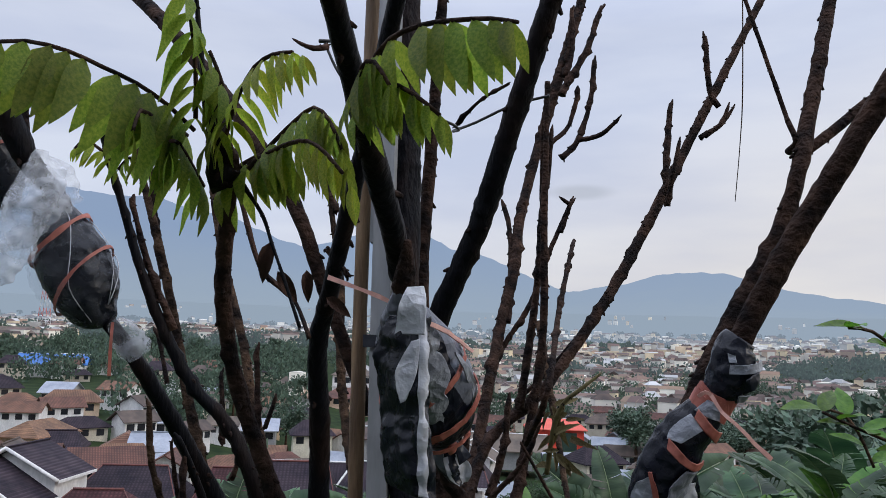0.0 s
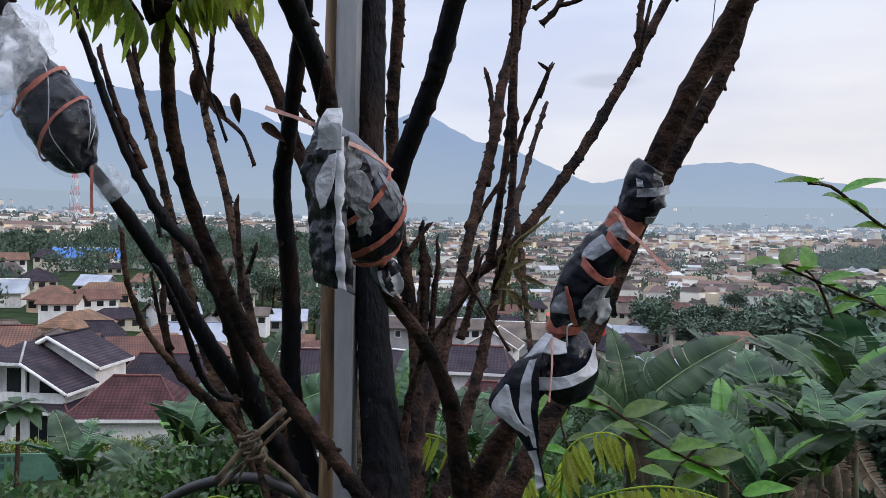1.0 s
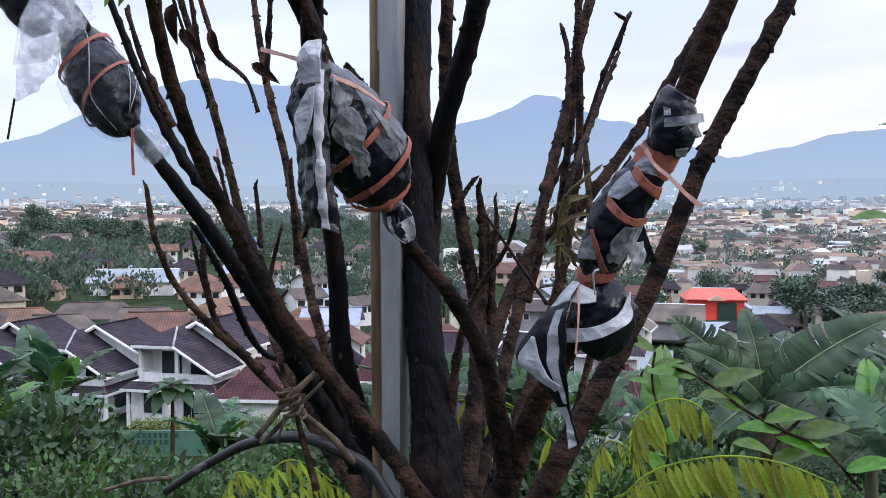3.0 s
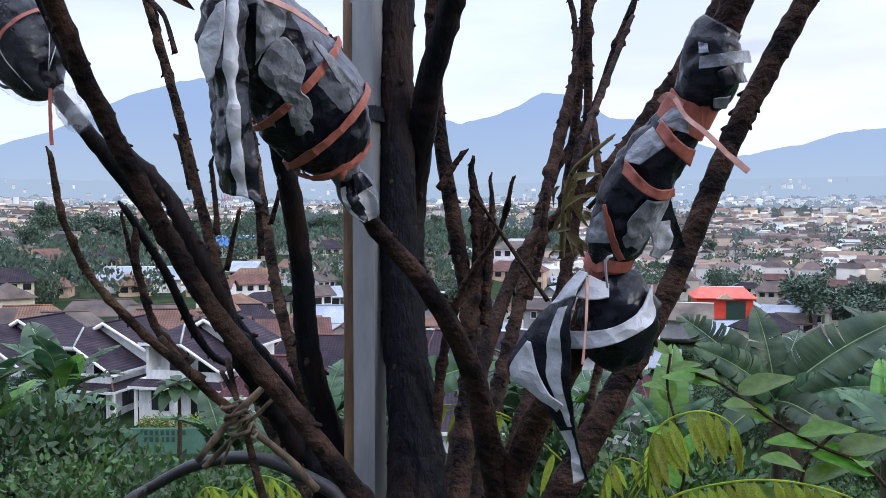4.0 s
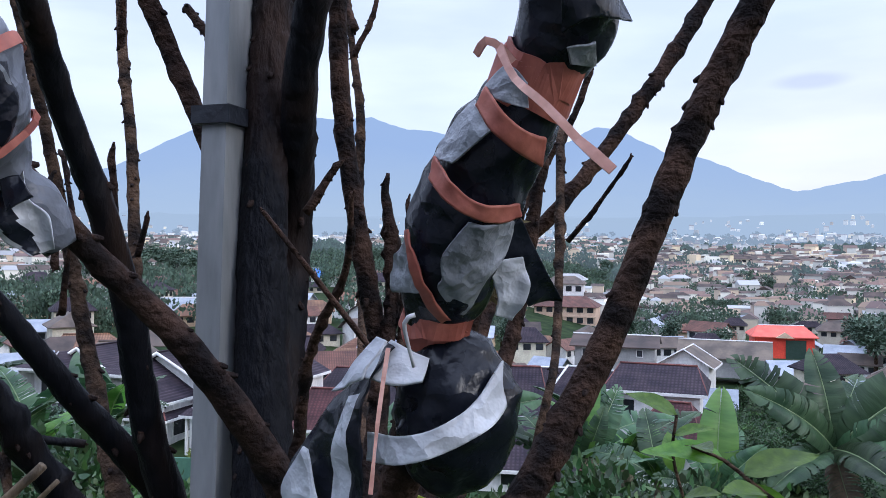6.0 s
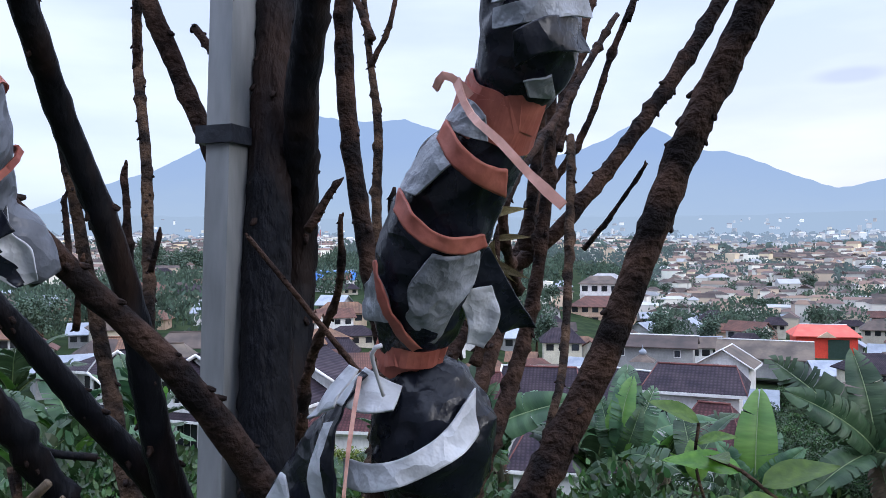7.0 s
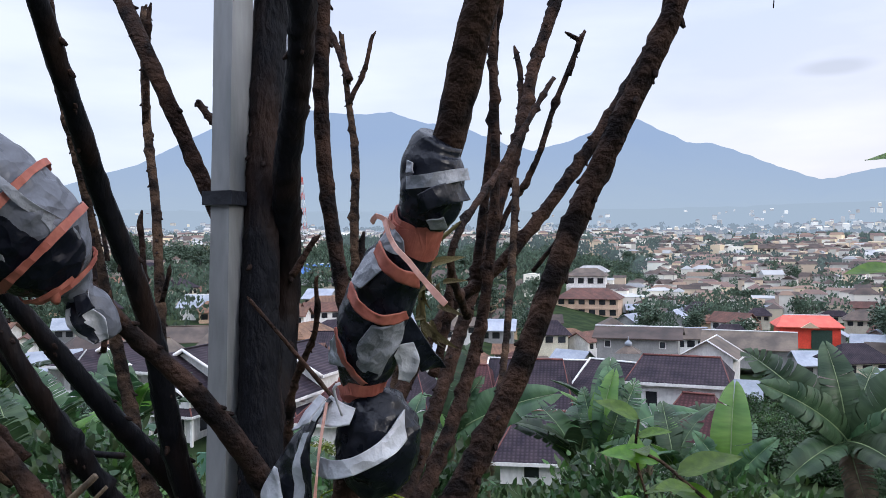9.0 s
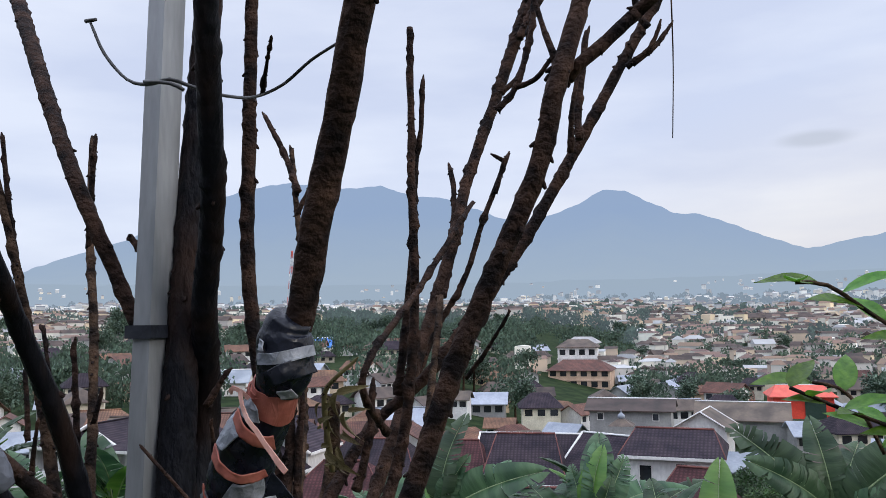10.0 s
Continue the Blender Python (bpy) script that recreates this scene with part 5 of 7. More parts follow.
part("flap_corner", sheet("flap_corner", [[(0.378, 1.452, 1.356), (0.381, 1.451, 1.355)], [(0.364, 1.458, 1.332), (0.386, 1.45, 1.333)], [(0.381, 1.456, 1.316), (0.395, 1.449, 1.317)], [(0.401, 1.453, 1.302), (0.406, 1.448, 1.308)]], FILM_PALE, 16, 20, 0.002), wrap_c, "white corner of the torn flap")
part("flap_corner", sheet("flap_corner", [[(0.418, 1.448, 1.411), (0.424, 1.444, 1.41)], [(0.396, 1.446, 1.385), (0.416, 1.436, 1.393)]], FILM_PALE, 14, 12, 0.002), wrap_c, "white corner of the torn flap")
part("string_tail", ribbon("string", [(0.424, 1.447, 1.406), (0.424, 1.435, 1.374), (0.422, 1.432, 1.343)], 0.0022, RAFFIA_PALE, across=(1, 0.3, 0)), wrap_c)
part("white_loop", tube("white_loop", [(0.439, 1.44, 1.399, 0.0008), (0.438, 1.43, 1.419, 0.0011), (0.443, 1.43, 1.423, 0.0011)], GLINT_AND_LOOP, 5, 0.004, 0.0), wrap_c)

# ---- hose and tied sticks in the fork ----
hose = thing("black_hose", "black rubber hose looped over the fork", "hose")
part("hose", tube("hose", [(-0.12, 1.6, 1.115, 0.0051), (-0.074, 1.6, 1.147, 0.0058)] + [(-0.127, 1.622, 1.104, 0.0054), (-0.077, 1.625, 1.145, 0.0062), (-0.012, 1.629, 1.179, 0.0069), (0.06, 1.633, 1.189, 0.0076), (0.122, 1.636, 1.168, 0.0083), (0.153, 1.639, 1.147, 0.0082)][1:] + [(0.2, 1.62, 1.09, 0.0082)], HOSE, 10, 0.01, 0.03), hose)
sticks = [([(0.117, 1.56, 1.297, 0.0048), (0.079, 1.55, 1.26, 0.0054), (0.041, 1.54, 1.213, 0.0054)], 1), ([(0.121, 1.57, 1.284, 0.0028), (0.082, 1.56, 1.244, 0.0034), (0.042, 1.55, 1.203, 0.0041)], 1), ([(0.014, 1.52, 1.337, 0.0053), (0.047, 1.54, 1.288, 0.0067), (0.075, 1.56, 1.254, 0.0069)], 0), ([(0.089, 1.56, 1.241, 0.0048), (0.118, 1.58, 1.209, 0.0056), (0.141, 1.6, 1.172, 0.0064)], 1), ([(0.034, 1.6, 1.29, 0.0036), (0.067, 1.58, 1.256, 0.0042), (0.089, 1.56, 1.216, 0.0055), (0.108, 1.56, 1.148, 0.0069)], 0), ([(0.041, 1.6, 1.304, 0.0043), (0.055, 1.59, 1.271, 0.0042), (0.066, 1.58, 1.245, 0.0042)], 0), ([(-0.213, 1.6, 1.11, 0.0037), (-0.159, 1.6, 1.127, 0.0044), (-0.113, 1.6, 1.134, 0.0044)], 1), ([(0.072, 1.55, 1.232, 0.002), (0.061, 1.55, 1.204, 0.0024)], 1)]
for pts, pale in sticks:
    st = thing("dry_stick", "pale dry stick lashed in the fork" if pale else "brown dry stick lashed in the fork", "stick", "sticks in the fork")
    part("stick", tube("stick", [(a, b, c, q * 0.7) for a, b, c, q in pts], TWIG_DRY if pale else BARK_PALE, 8, 0.01, 0.15, 60, 0.2), st)
lash = thing("lashing", "twisted dry bark tie round crossed sticks", "tie")
part("tie", tube("tie", [(*p, 0.0022) for p in coil([(0.073, 1.55, 1.273, 0.0102), (0.084, 1.56, 1.23, 0.0116)], 0.1, 0.95, 4, 0.3, 1.0)], TWIG_DRY, 6, 0.006, 0.3, 120), lash)
stalk = thing("hanging_stalk", "thin dry stalk hanging from a high limb", "stalk")
part("stalk", tube("stalk", [(0.772, 2.17, 2.35, 0.0012), (0.77, 2.176, 2.076, 0.0013), (0.768, 2.19, 1.97, 0.001), (0.762, 2.205, 1.861, 0.0008)], BARK_PALE, 5, 0.02, 0.1), stalk)

# ---- near plants ----
GLOSSY = leaf_mesh("glossy_leaf", LEAF_SEEDLING, 1, 0.46, 0.18, 0.25, 8)


def seedling(name, label, stem, leaves, size, seed, leafmesh=GLOSSY):
    """A thin woody shoot with broad glossy leaves set alternately."""
    r = random.Random(seed)
    ob = thing(name, label, "plant", "young plants")
    part("stem", tube("stem", [(*p, 0.003) for p in stem], BARK_PALE, 6, 0.02, 0.1), ob)
    fr = frames_along(smooth_path(stem, 0.01))
    for i in range(leaves):
        s = 0.12 + 0.88 * i / (leaves - 1)
        c, t, u, v = fr[min(int(s * (len(fr) - 1)), len(fr) - 1)]
        an = i * 2.4 + r.uniform(-.4, .4)
        side = Vector((math.cos(an), 0.6 * math.sin(an) - 0.25, 0.12))
        lf = new("leaf", leafmesh)
        lf.parent = ob
        lf.matrix_local = aim(c, side + t * 0.35, Vector((0, -0.45, 1)), size * r.uniform(0.75, 1.15))
    return ob


seedling("young_plant", "young plant with broad glossy bright green leaves", [(0.857, 2.15, 1.009), (0.797, 2.15, 1.077), (0.736, 2.18, 1.096), (0.685, 2.2, 1.12), (0.63, 2.22, 1.155), (0.598, 2.24, 1.175), (0.556, 2.25, 1.189)], 11, 0.095, 3)
seedling("young_plant", "young plant with broad glossy bright green leaves", [(0.714, 2.3, 0.901), (0.73, 2.3, 0.977), (0.746, 2.3, 1.042), (0.792, 2.32, 1.085)], 8, 0.095, 5)
seedling("young_plant", "young plant with broad glossy bright green leaves", [(0.539, 2.6, 0.806), (0.56, 2.6, 0.935), (0.524, 2.6, 1.083), (0.529, 2.6, 1.164)], 10, 0.085, 8)
SMALL = leaf_mesh("citrus_leaf", LEAF_SEEDLING, 1, 0.42, 0.15, 0.3, 7)
seedling("citrus_shoot", "leafy citrus shoot with pointed green leaves", [(1.13, 2.1, 1.39), (1.087, 2.1, 1.52), (1.048, 2.1, 1.549), (1.008, 2.1, 1.579), (0.958, 2.1, 1.618), (0.918, 2.1, 1.623)], 11, 0.08, 12, SMALL)
seedling("citrus_shoot", "leafy citrus shoot with pointed green leaves", [(1.183, 2.2, 1.339), (1.109, 2.2, 1.391), (1.035, 2.2, 1.421), (0.971, 2.2, 1.446), (0.912, 2.2, 1.472)], 12, 0.075, 14, SMALL)
seedling("citrus_shoot", "leafy citrus shoot with pointed green leaves", [(1.049, 2.3, 1.364), (1.021, 2.3, 1.43), (0.991, 2.3, 1.464), (0.953, 2.3, 1.472)], 5, 0.085, 15, SMALL)
LOW = leaf_mesh("frond_leaflet", LEAF_YOUNG, 1, 0.17, 0.12, 0.25)
ferny = thing("feathered_sapling", "sapling with yellowing feathered leaves", "sapling", "saplings under the tree")
for pts, n, ln in (([(0.474, 1.9, 1.094), (0.483, 1.9, 1.175), (0.534, 1.9, 1.205), (0.576, 1.9, 1.192), (0.588, 1.9, 1.162)], 19, 0.062), ([(0.458, 1.85, 1.065), (0.507, 1.85, 1.111), (0.596, 1.85, 1.137), (0.673, 1.84, 1.136), (0.736, 1.82, 1.118)], 24, 0.062), ([(0.447, 1.95, 1.031), (0.519, 1.95, 1.063), (0.58, 1.95, 1.04)], 13, 0.055), ([(0.398, 2.0, 1.011), (0.427, 2.0, 1.1), (0.465, 2.0, 1.102), (0.493, 2.0, 1.055)], 9, 0.045)):
    frond(ferny, pts, LOW, n, ln, rng, LEAF_YOUNG, hang=0.88)
ferny2 = thing("feathered_sapling", "sapling with hanging bright green feathered leaves", "sapling", "saplings under the tree")
for pts, n, ln in (([(0.364, 1.95, 1.11), (0.308, 1.95, 1.155), (0.251, 1.95, 1.176), (0.193, 1.95, 1.183), (0.153, 1.95, 1.167)], 7, 0.060), ([(0.328, 1.95, 1.123), (0.284, 1.95, 1.171), (0.232, 1.95, 1.179), (0.179, 1.95, 1.172)], 6, 0.06)):
    frond(ferny2, pts, LOW, n, ln, rng, LEAF_YOUNG, hang=0.95)
ferny3 = thing("feathered_sapling", "low sapling with feathered leaves below the fork", "sapling", "saplings under the tree")
for pts, n, ln in (([(-0.192, 2.0, 0.971), (-0.14, 2.0, 1.035), (-0.087, 2.0, 1.033), (-0.035, 2.0, 0.999)], 8, 0.05), ([(-0.192, 2.1, 0.925), (-0.124, 2.1, 0.972), (-0.057, 2.1, 0.954)], 7, 0.05), ([(-0.317, 2.1, 0.918), (-0.283, 2.1, 0.975), (-0.226, 2.1, 0.967)], 7, 0.05)):
    frond(ferny3, pts, LOW, n, ln, rng, LEAF_YOUNG, hang=0.85)

BANANAS_MESH = {}


def banana_leaf(name, material, seed, torn):
    """A long broad blade along +y, arching down, folded up from a thick pale midrib, with a few tears from the margin."""
    r = random.Random(seed)
    verts, faces = [], []
    k = 26

    def row(side, s, shift, sag):
        w = 0.185 * (math.sin(math.pi * min(0.05 + 0.95 * s, 1) ** 0.8) ** 0.5 if s < 0.995 else 0.08)
        z = 0.10 * s - 0.42 * s * s
        y = s * (1 - 0.12 * s)
        b = len(verts)
        for q, lift in ((0.0, 0.0), (0.35, 0.12), (0.7, 0.17), (1.0, 0.12)):
            verts.append((side * max(q * w, 0.004), y + 0.05 * q + shift * q, z + w * lift * 1.6 - sag * q * q + 0.004 * math.sin(60 * s) * q))
        return b

    for side in (-1, 1):
        sag = 0.0
        last = row(side, 0.0, 0.0, sag)
        for i in range(1, k + 1):
            goal = row(side, i / k, -0.008 if i < k else 0.0, sag)
            for q in range(3):
                faces.append((last + q, last + q + 1, goal + q + 1, goal + q))
            last = goal
            if i < k and r.random() < torn:
                sag = r.uniform(-0.01, 0.05) * (2.0 if torn > 0.4 else 1.0)
                last = row(side, i / k, 0.008, sag)
    blade = len(faces)
    b = len(verts)
    for i in range(k + 1):
        s = i / k
        y, z, q = s * (1 - 0.12 * s), 0.10 * s - 0.42 * s * s, 0.010 * (1 - 0.85 * s)
        verts += [(-q, y, z), (0, y, z - q * 1.4), (q, y, z), (0, y, z + q * 0.6)]
        if i < k:
            faces += [(b + i * 4 + j, b + i * 4 + (j + 1) % 4, b + i * 4 + 4 + (j + 1) % 4, b + i * 4 + 4 + j) for j in range(4)]
    return mesh_of(name, verts, faces, material, True, (BANANA_RIB,), [0] * blade + [1] * (len(faces) - blade))


for key, m, torn in (("a", BANANA_LEAF, 0.22), ("b", BANANA_LEAF, 0.4), ("c", BANANA_LEAF, 0.7), ("young", BANANA_YOUNG, 0.03), ("dry", BANANA_DRY, 0.9)):
    BANANAS_MESH[key] = banana_leaf("banana_leaf", m, len(key) + ord(key[0]), torn)


def banana(crown, size, seed, turn=0.0, leaves=8, young=2):
    """A banana plant: sheathed stem, arching torn leaves, upright young ones, dead ones hanging."""
    r = random.Random(seed)
    x, y, z = crown
    foot = land(x, y) - 0.15
    ob = thing("banana_plant", "banana plant with torn grey-green arching leaves", "banana plant", "banana plants")
    h = max(z - foot, 0.8)
    part("stem", tube("stem", [(x, y, foot, 0.13 * size), (x + 0.05, y, foot + h * 0.5, 0.10 * size), (x, y, z, 0.065 * size)], BANANA_STEM, 10, 0.15, 0.12, 5), ob)
    for i in range(leaves + young + 2):
        an = turn + i * 2.4 + r.uniform(-.3, .3)
        flat = Vector((math.cos(an), math.sin(an), 0))
        if i < leaves:
            key, rise, s, name = r.choice("aaabbc"), r.uniform(0.45, 2.8), r.uniform(1.5, 2.3), "leaf"
        elif i < leaves + young:
            key, rise, s, name = "young", r.uniform(1.8, 5), r.uniform(1.1, 1.7), "young_leaf"
        else:
            key, rise, s, name = "dry", r.uniform(-2.5, -0.9), r.uniform(0.9, 1.4), "dead_leaf"
        lf = new(name, BANANAS_MESH[key])
        lf.parent = ob
        lf.matrix_local = aim((x, y, z - 0.05 * i * size), flat + Vector((0, 0, rise)), Vector((0, 0, 1)) - flat * 0.2 + Vector((r.uniform(-.3, .3), r.uniform(-.4, .1), 0)), s * size)
    return ob


crowns = [((2.9, 8.2, -0.75), 0.6), ((3.6, 8.8, -0.55), 0.6), ((4.4, 10.5, -0.55), 0.7), ((5.2, 12.0, -0.45), 0.75),
          ((4.563, 13.0, -1.177), 0.8), ((4.572, 14.0, -1.181), 0.8), ((4.232, 12.0, -1.07), 0.8), ((6.604, 17.0, -1.572), 1.1), ((6.165, 14.0, -0.987), 1.0),
          ((-1.426, 17.0, -2.18), 1.0), ((-4.25, 18.0, -2.738), 0.9), ((-1.819, 16.0, -2.516), 0.9), ((-0.9, 20.0, -3.1), 0.9), ((-11.315, 15.0, -2.253), 1.0), ((-6.357, 13.0, -2.47), 0.7), ((-9.193, 12.0, -2.245), 0.8), ((-4.965, 14.0, -2.256), 0.7),
          ((-8.277, 10.0, -1.242), 0.75), ((-8.041, 9.0, -1.367), 0.7), ((-4.488, 16.0, -2.652), 0.6), ((-12.855, 13.0, -1.154), 0.8), ((0.016, 14.0, -1.938), 0.7), ((-3.758, 10.0, -1.678), 0.6), ((-5.712, 17.0, -2.982), 0.8)]

CLUMPS = [
    ((2.071, 11.0, -0.716), [((1.91, 11.0, 0.374), "a"), ((2.486, 11.5, 0.122), "b"), ((3.345, 10.5, 0.22), "a"), ((0.95, 10.8, 0.067), "c"), ((1.364, 10.2, -0.229), "b"), ((3.075, 11.5, -0.197), "b"), ((2.439, 10.0, -0.951), "a"), ((1.499, 10.2, -1.066), "a"), ((2.905, 10.3, -0.598), "c"), ((2.399, 11.8, -0.347), "young"), ((2.145, 10.6, -1.467), "dry")]),
    ((0.793, 10.0, -1.054), [((0.816, 10.0, 0.012), "young"), ((0.477, 9.8, -0.549), "a"), ((0.622, 10.2, -0.469), "b"), ((1.207, 9.7, -0.61), "a"), ((1.034, 10.3, -0.405), "b"), ((0.291, 9.6, -0.974), "c"), ((1.113, 9.5, -1.193), "a"), ((0.75, 9.8, -1.5), "dry")]),
    ((3.002, 10.0, -0.916), [((3.374, 10.0, -0.234), "b"), ((2.752, 10.4, -0.439), "a"), ((3.097, 10.2, -0.042), "young"), ((3.505, 9.8, -0.653), "a"), ((2.461, 9.6, -0.838), "a"), ((3.129, 9.5, -1.053), "dry"), ((2.683, 9.6, -1.173), "b"), ((3.394, 10.5, -0.523), "a")]),
    ((-1.232, 15.0, -2.065), [((-1.301, 15.0, -0.683), "young"), ((-0.983, 15.2, -0.649), "b"), ((-1.801, 15.0, -1.106), "c"), ((-0.453, 15.2, -0.971), "c"), ((-0.778, 14.6, -1.361), "b"), ((-1.641, 14.6, -2.291), "a"), ((-0.88, 14.6, -2.608), "dry")]),
    ((-3.691, 14.0, -1.717), [((-3.525, 14.0, -0.047), "b"), ((-3.215, 13.8, -0.779), "a"), ((-3.963, 14.2, -0.981), "young"), ((-1.921, 13.6, -1.184), "a"), ((-3.066, 13.6, -2.052), "b"), ((-4.319, 14.0, -1.661), "c")]),
]
for k, (c, tips) in enumerate(CLUMPS):
    r_c = random.Random(300 + k)
    ob = thing("banana_plant", "banana plant with broad grey-green leaves and bright young ones", "banana plant", "banana plants")
    foot = land(c[0], c[1]) - 0.15
    part("stem", tube("stem", [(c[0], c[1], foot, 0.11), (c[0] + 0.04, c[1], (foot + c[2]) / 2, 0.09), (*c, 0.05)], BANANA_STEM, 10, 0.15, 0.12, 5), ob)
    for tip, kind in tips:
        d = Vector(tip) - Vector(c)
        lf = new({"young": "young_leaf", "dry": "dead_leaf"}.get(kind, "leaf"), BANANAS_MESH[kind])
        lf.parent = ob
        lf.matrix_local = aim(c, d + Vector((0, 0, 0.36 * d.length)), Vector((r_c.uniform(-.5, .5), -1, 0.7)), d.length / 0.92)
for i, (c, s) in enumerate(crowns):
    banana(c, s, 50 + i, turn=i * 1.3, leaves=5 + i % 3, young=2 + i % 2)


def foliage(name, material, radius, height, count, leaf, seed, lift=0.0, hollow=0.55):
    """Loose small blades spread through an uneven crown."""
    r = random.Random(seed)
    verts, faces = [], []
    lobes = [(Vector((r.uniform(-.6, .6) * radius, r.uniform(-.6, .6) * radius, lift + height * r.uniform(0.25, 0.8))), radius * r.uniform(0.35, 0.65)) for _ in range(7)]
    for _ in range(count):
        c, q = r.choice(lobes)
        d = Vector((r.gauss(0, 1), r.gauss(0, 1), r.gauss(0, 1) * 0.8 + 0.2)).normalized()
        p = c + d * q * r.uniform(hollow, 1.08)
        if p.z < 0.02:
            p.z = abs(p.z) + 0.02
        a = (d + Vector((r.uniform(-1, 1), r.uniform(-1, 1), r.uniform(-1, 0.6)))).normalized()
        w = a.cross(Vector((r.uniform(-1, 1), r.uniform(-1, 1), 1))).normalized() * leaf * r.uniform(0.22, 0.36)
        ln = a * leaf * r.uniform(0.7, 1.3)
        up = a.cross(w).normalized() * leaf * 0.08
        b = len(verts)
        verts += [p, p + ln * 0.3 + w * 0.85 + up, p + ln * 0.3 - w * 0.85 + up, p + ln * 0.66 + w * 0.8 + up * 0.6, p + ln * 0.66 - w * 0.8 + up * 0.6, p + ln - up]
        faces += [(b, b + 1, b + 2), (b + 1, b + 3, b + 4, b + 2), (b + 3, b + 5, b + 4)]
    return mesh_of(name, verts, faces, material, False)


BUSHES = [foliage("bush_leaves", m, 1.1, 1.5, 1800, lf * 0.65, 20 + i) for i, (m, lf) in enumerate(((BUSH_LEAF, 0.20), (BUSH_LEAF, 0.28), (BUSH_LIGHT, 0.20), (BUSH_LEAF, 0.36)))]
r_b = random.Random(9)
n_b = 0
for i in range(170):
    d = 8.5 + 36 * r_b.random() ** 1.1
    an = radians(r_b.uniform(-58, 36))
    x, y = d * math.sin(an), 1.0 + d * math.cos(an)
    if d < 12 and x > 0.5:
        continue
    bush = thing("bush", "dense green leafy bush on the slope", "bush", "bushes on the slope", at=(x, y, land(x, y) - 0.15))
    s = (0.6 + 0.02 * d) * r_b.uniform(0.65, 1.15)
    bush.scale = (s, s, s * r_b.uniform(0.75, 1.1))
    bush.rotation_euler = (0, 0, r_b.uniform(0, 6.3))
    part("foliage", BUSHES[r_b.choice((0, 0, 1, 1, 2, 3))], bush)

for i in range(130):
    d = 24 + 25 * r_b.random()
    an = radians(r_b.uniform(-10, 27))
    x, y = d * math.sin(an), 1.0 + d * math.cos(an)
    bush = thing("bush", "small dark green bush between the gardens", "bush", "bushes between the gardens", at=(x, y, land(x, y) - 0.15))
    s = (0.5 + 0.016 * d) * r_b.uniform(0.6, 1.1)
    bush.scale = (s, s, s * r_b.uniform(0.7, 1.0))
    bush.rotation_euler = (0, 0, r_b.uniform(0, 6.3))
    part("foliage", BUSHES[r_b.choice((0, 0, 2))], bush)

r_s = random.Random(77)
for i in range(90):
    d = 56 + 42 * r_s.random()
    an = radians(r_s.uniform(-2, 11))
    x, y = d * math.sin(an), 1.0 + d * math.cos(an)
    shrub = thing("shrub", "round garden shrub behind the tiled houses", "shrub", "garden shrubs", at=(x, y, land(x, y) - 0.2))
    s = r_s.uniform(0.9, 1.9)
    shrub.scale = (s, s, s * r_s.uniform(0.7, 1.0))
    shrub.rotation_euler = (0, 0, r_s.uniform(0, 6.3))
    part("foliage", BUSHES[r_s.choice((0, 0, 1, 2))], shrub)

# weeds and low growth just below the tree
WEEDS = [foliage("weed_leaves", mt, 0.55, 0.6, 900, lf, 130 + i, 0.0, 0.2) for i, (mt, lf) in enumerate(((BUSH_LEAF, 0.065), (BUSH_LIGHT, 0.08), (BUSH_LEAF, 0.11)))]
for i in range(298):
    d = 3.0 + 13.0 * r_b.random()
    an = radians(r_b.uniform(-58, 40))
    x, y = d * math.sin(an), 1.0 + d * math.cos(an)
    weed = thing("weed_clump", "low leafy weeds on the slope below the tree", "weeds", "weeds on the slope", at=(x, y, land(x, y) - 0.1))
    s = r_b.uniform(0.8, 1.4) * (0.55 + 0.055 * d)
    weed.scale = (s, s, s * 1.2)
    weed.rotation_euler = (0, 0, r_b.uniform(0, 6.3))
    part("foliage", WEEDS[i % 3], weed)

# broad-leaved undergrowth on the slope, close below the tree
BROAD = foliage("broad_leaves", LEAF_SEEDLING, 0.6, 0.7, 220, 0.17, 171, 0.0, 0.3)
for i in range(36):
    d = 4.2 + 9.0 * r_b.random()
    an = radians(r_b.uniform(-50, 38))
    x, y = d * math.sin(an), 1.0 + d * math.cos(an)
    if x > 0.3:
        continue
    plant = thing("broad_leaved_plant", "low plant with broad green leaves on the slope", "plant", "broad-leaved plants on the slope", at=(x, y, land(x, y) - 0.05))
    s = r_b.uniform(0.7, 1.3) * (0.6 + 0.07 * d)
    plant.scale = (s, s, s)
    plant.rotation_euler = (0, 0, r_b.uniform(0, 6.3))
    part("foliage", BROAD, plant)

# tall tangled growth on the bank
TANGLE = [foliage("tangle_leaves", mt, 0.75, 1.5, 3800, lf, 190 + i, 0.0, 0.1) for i, (mt, lf) in enumerate(((BUSH_LEAF, 0.055), (BUSH_LIGHT, 0.065), (BUSH_LEAF, 0.085)))]
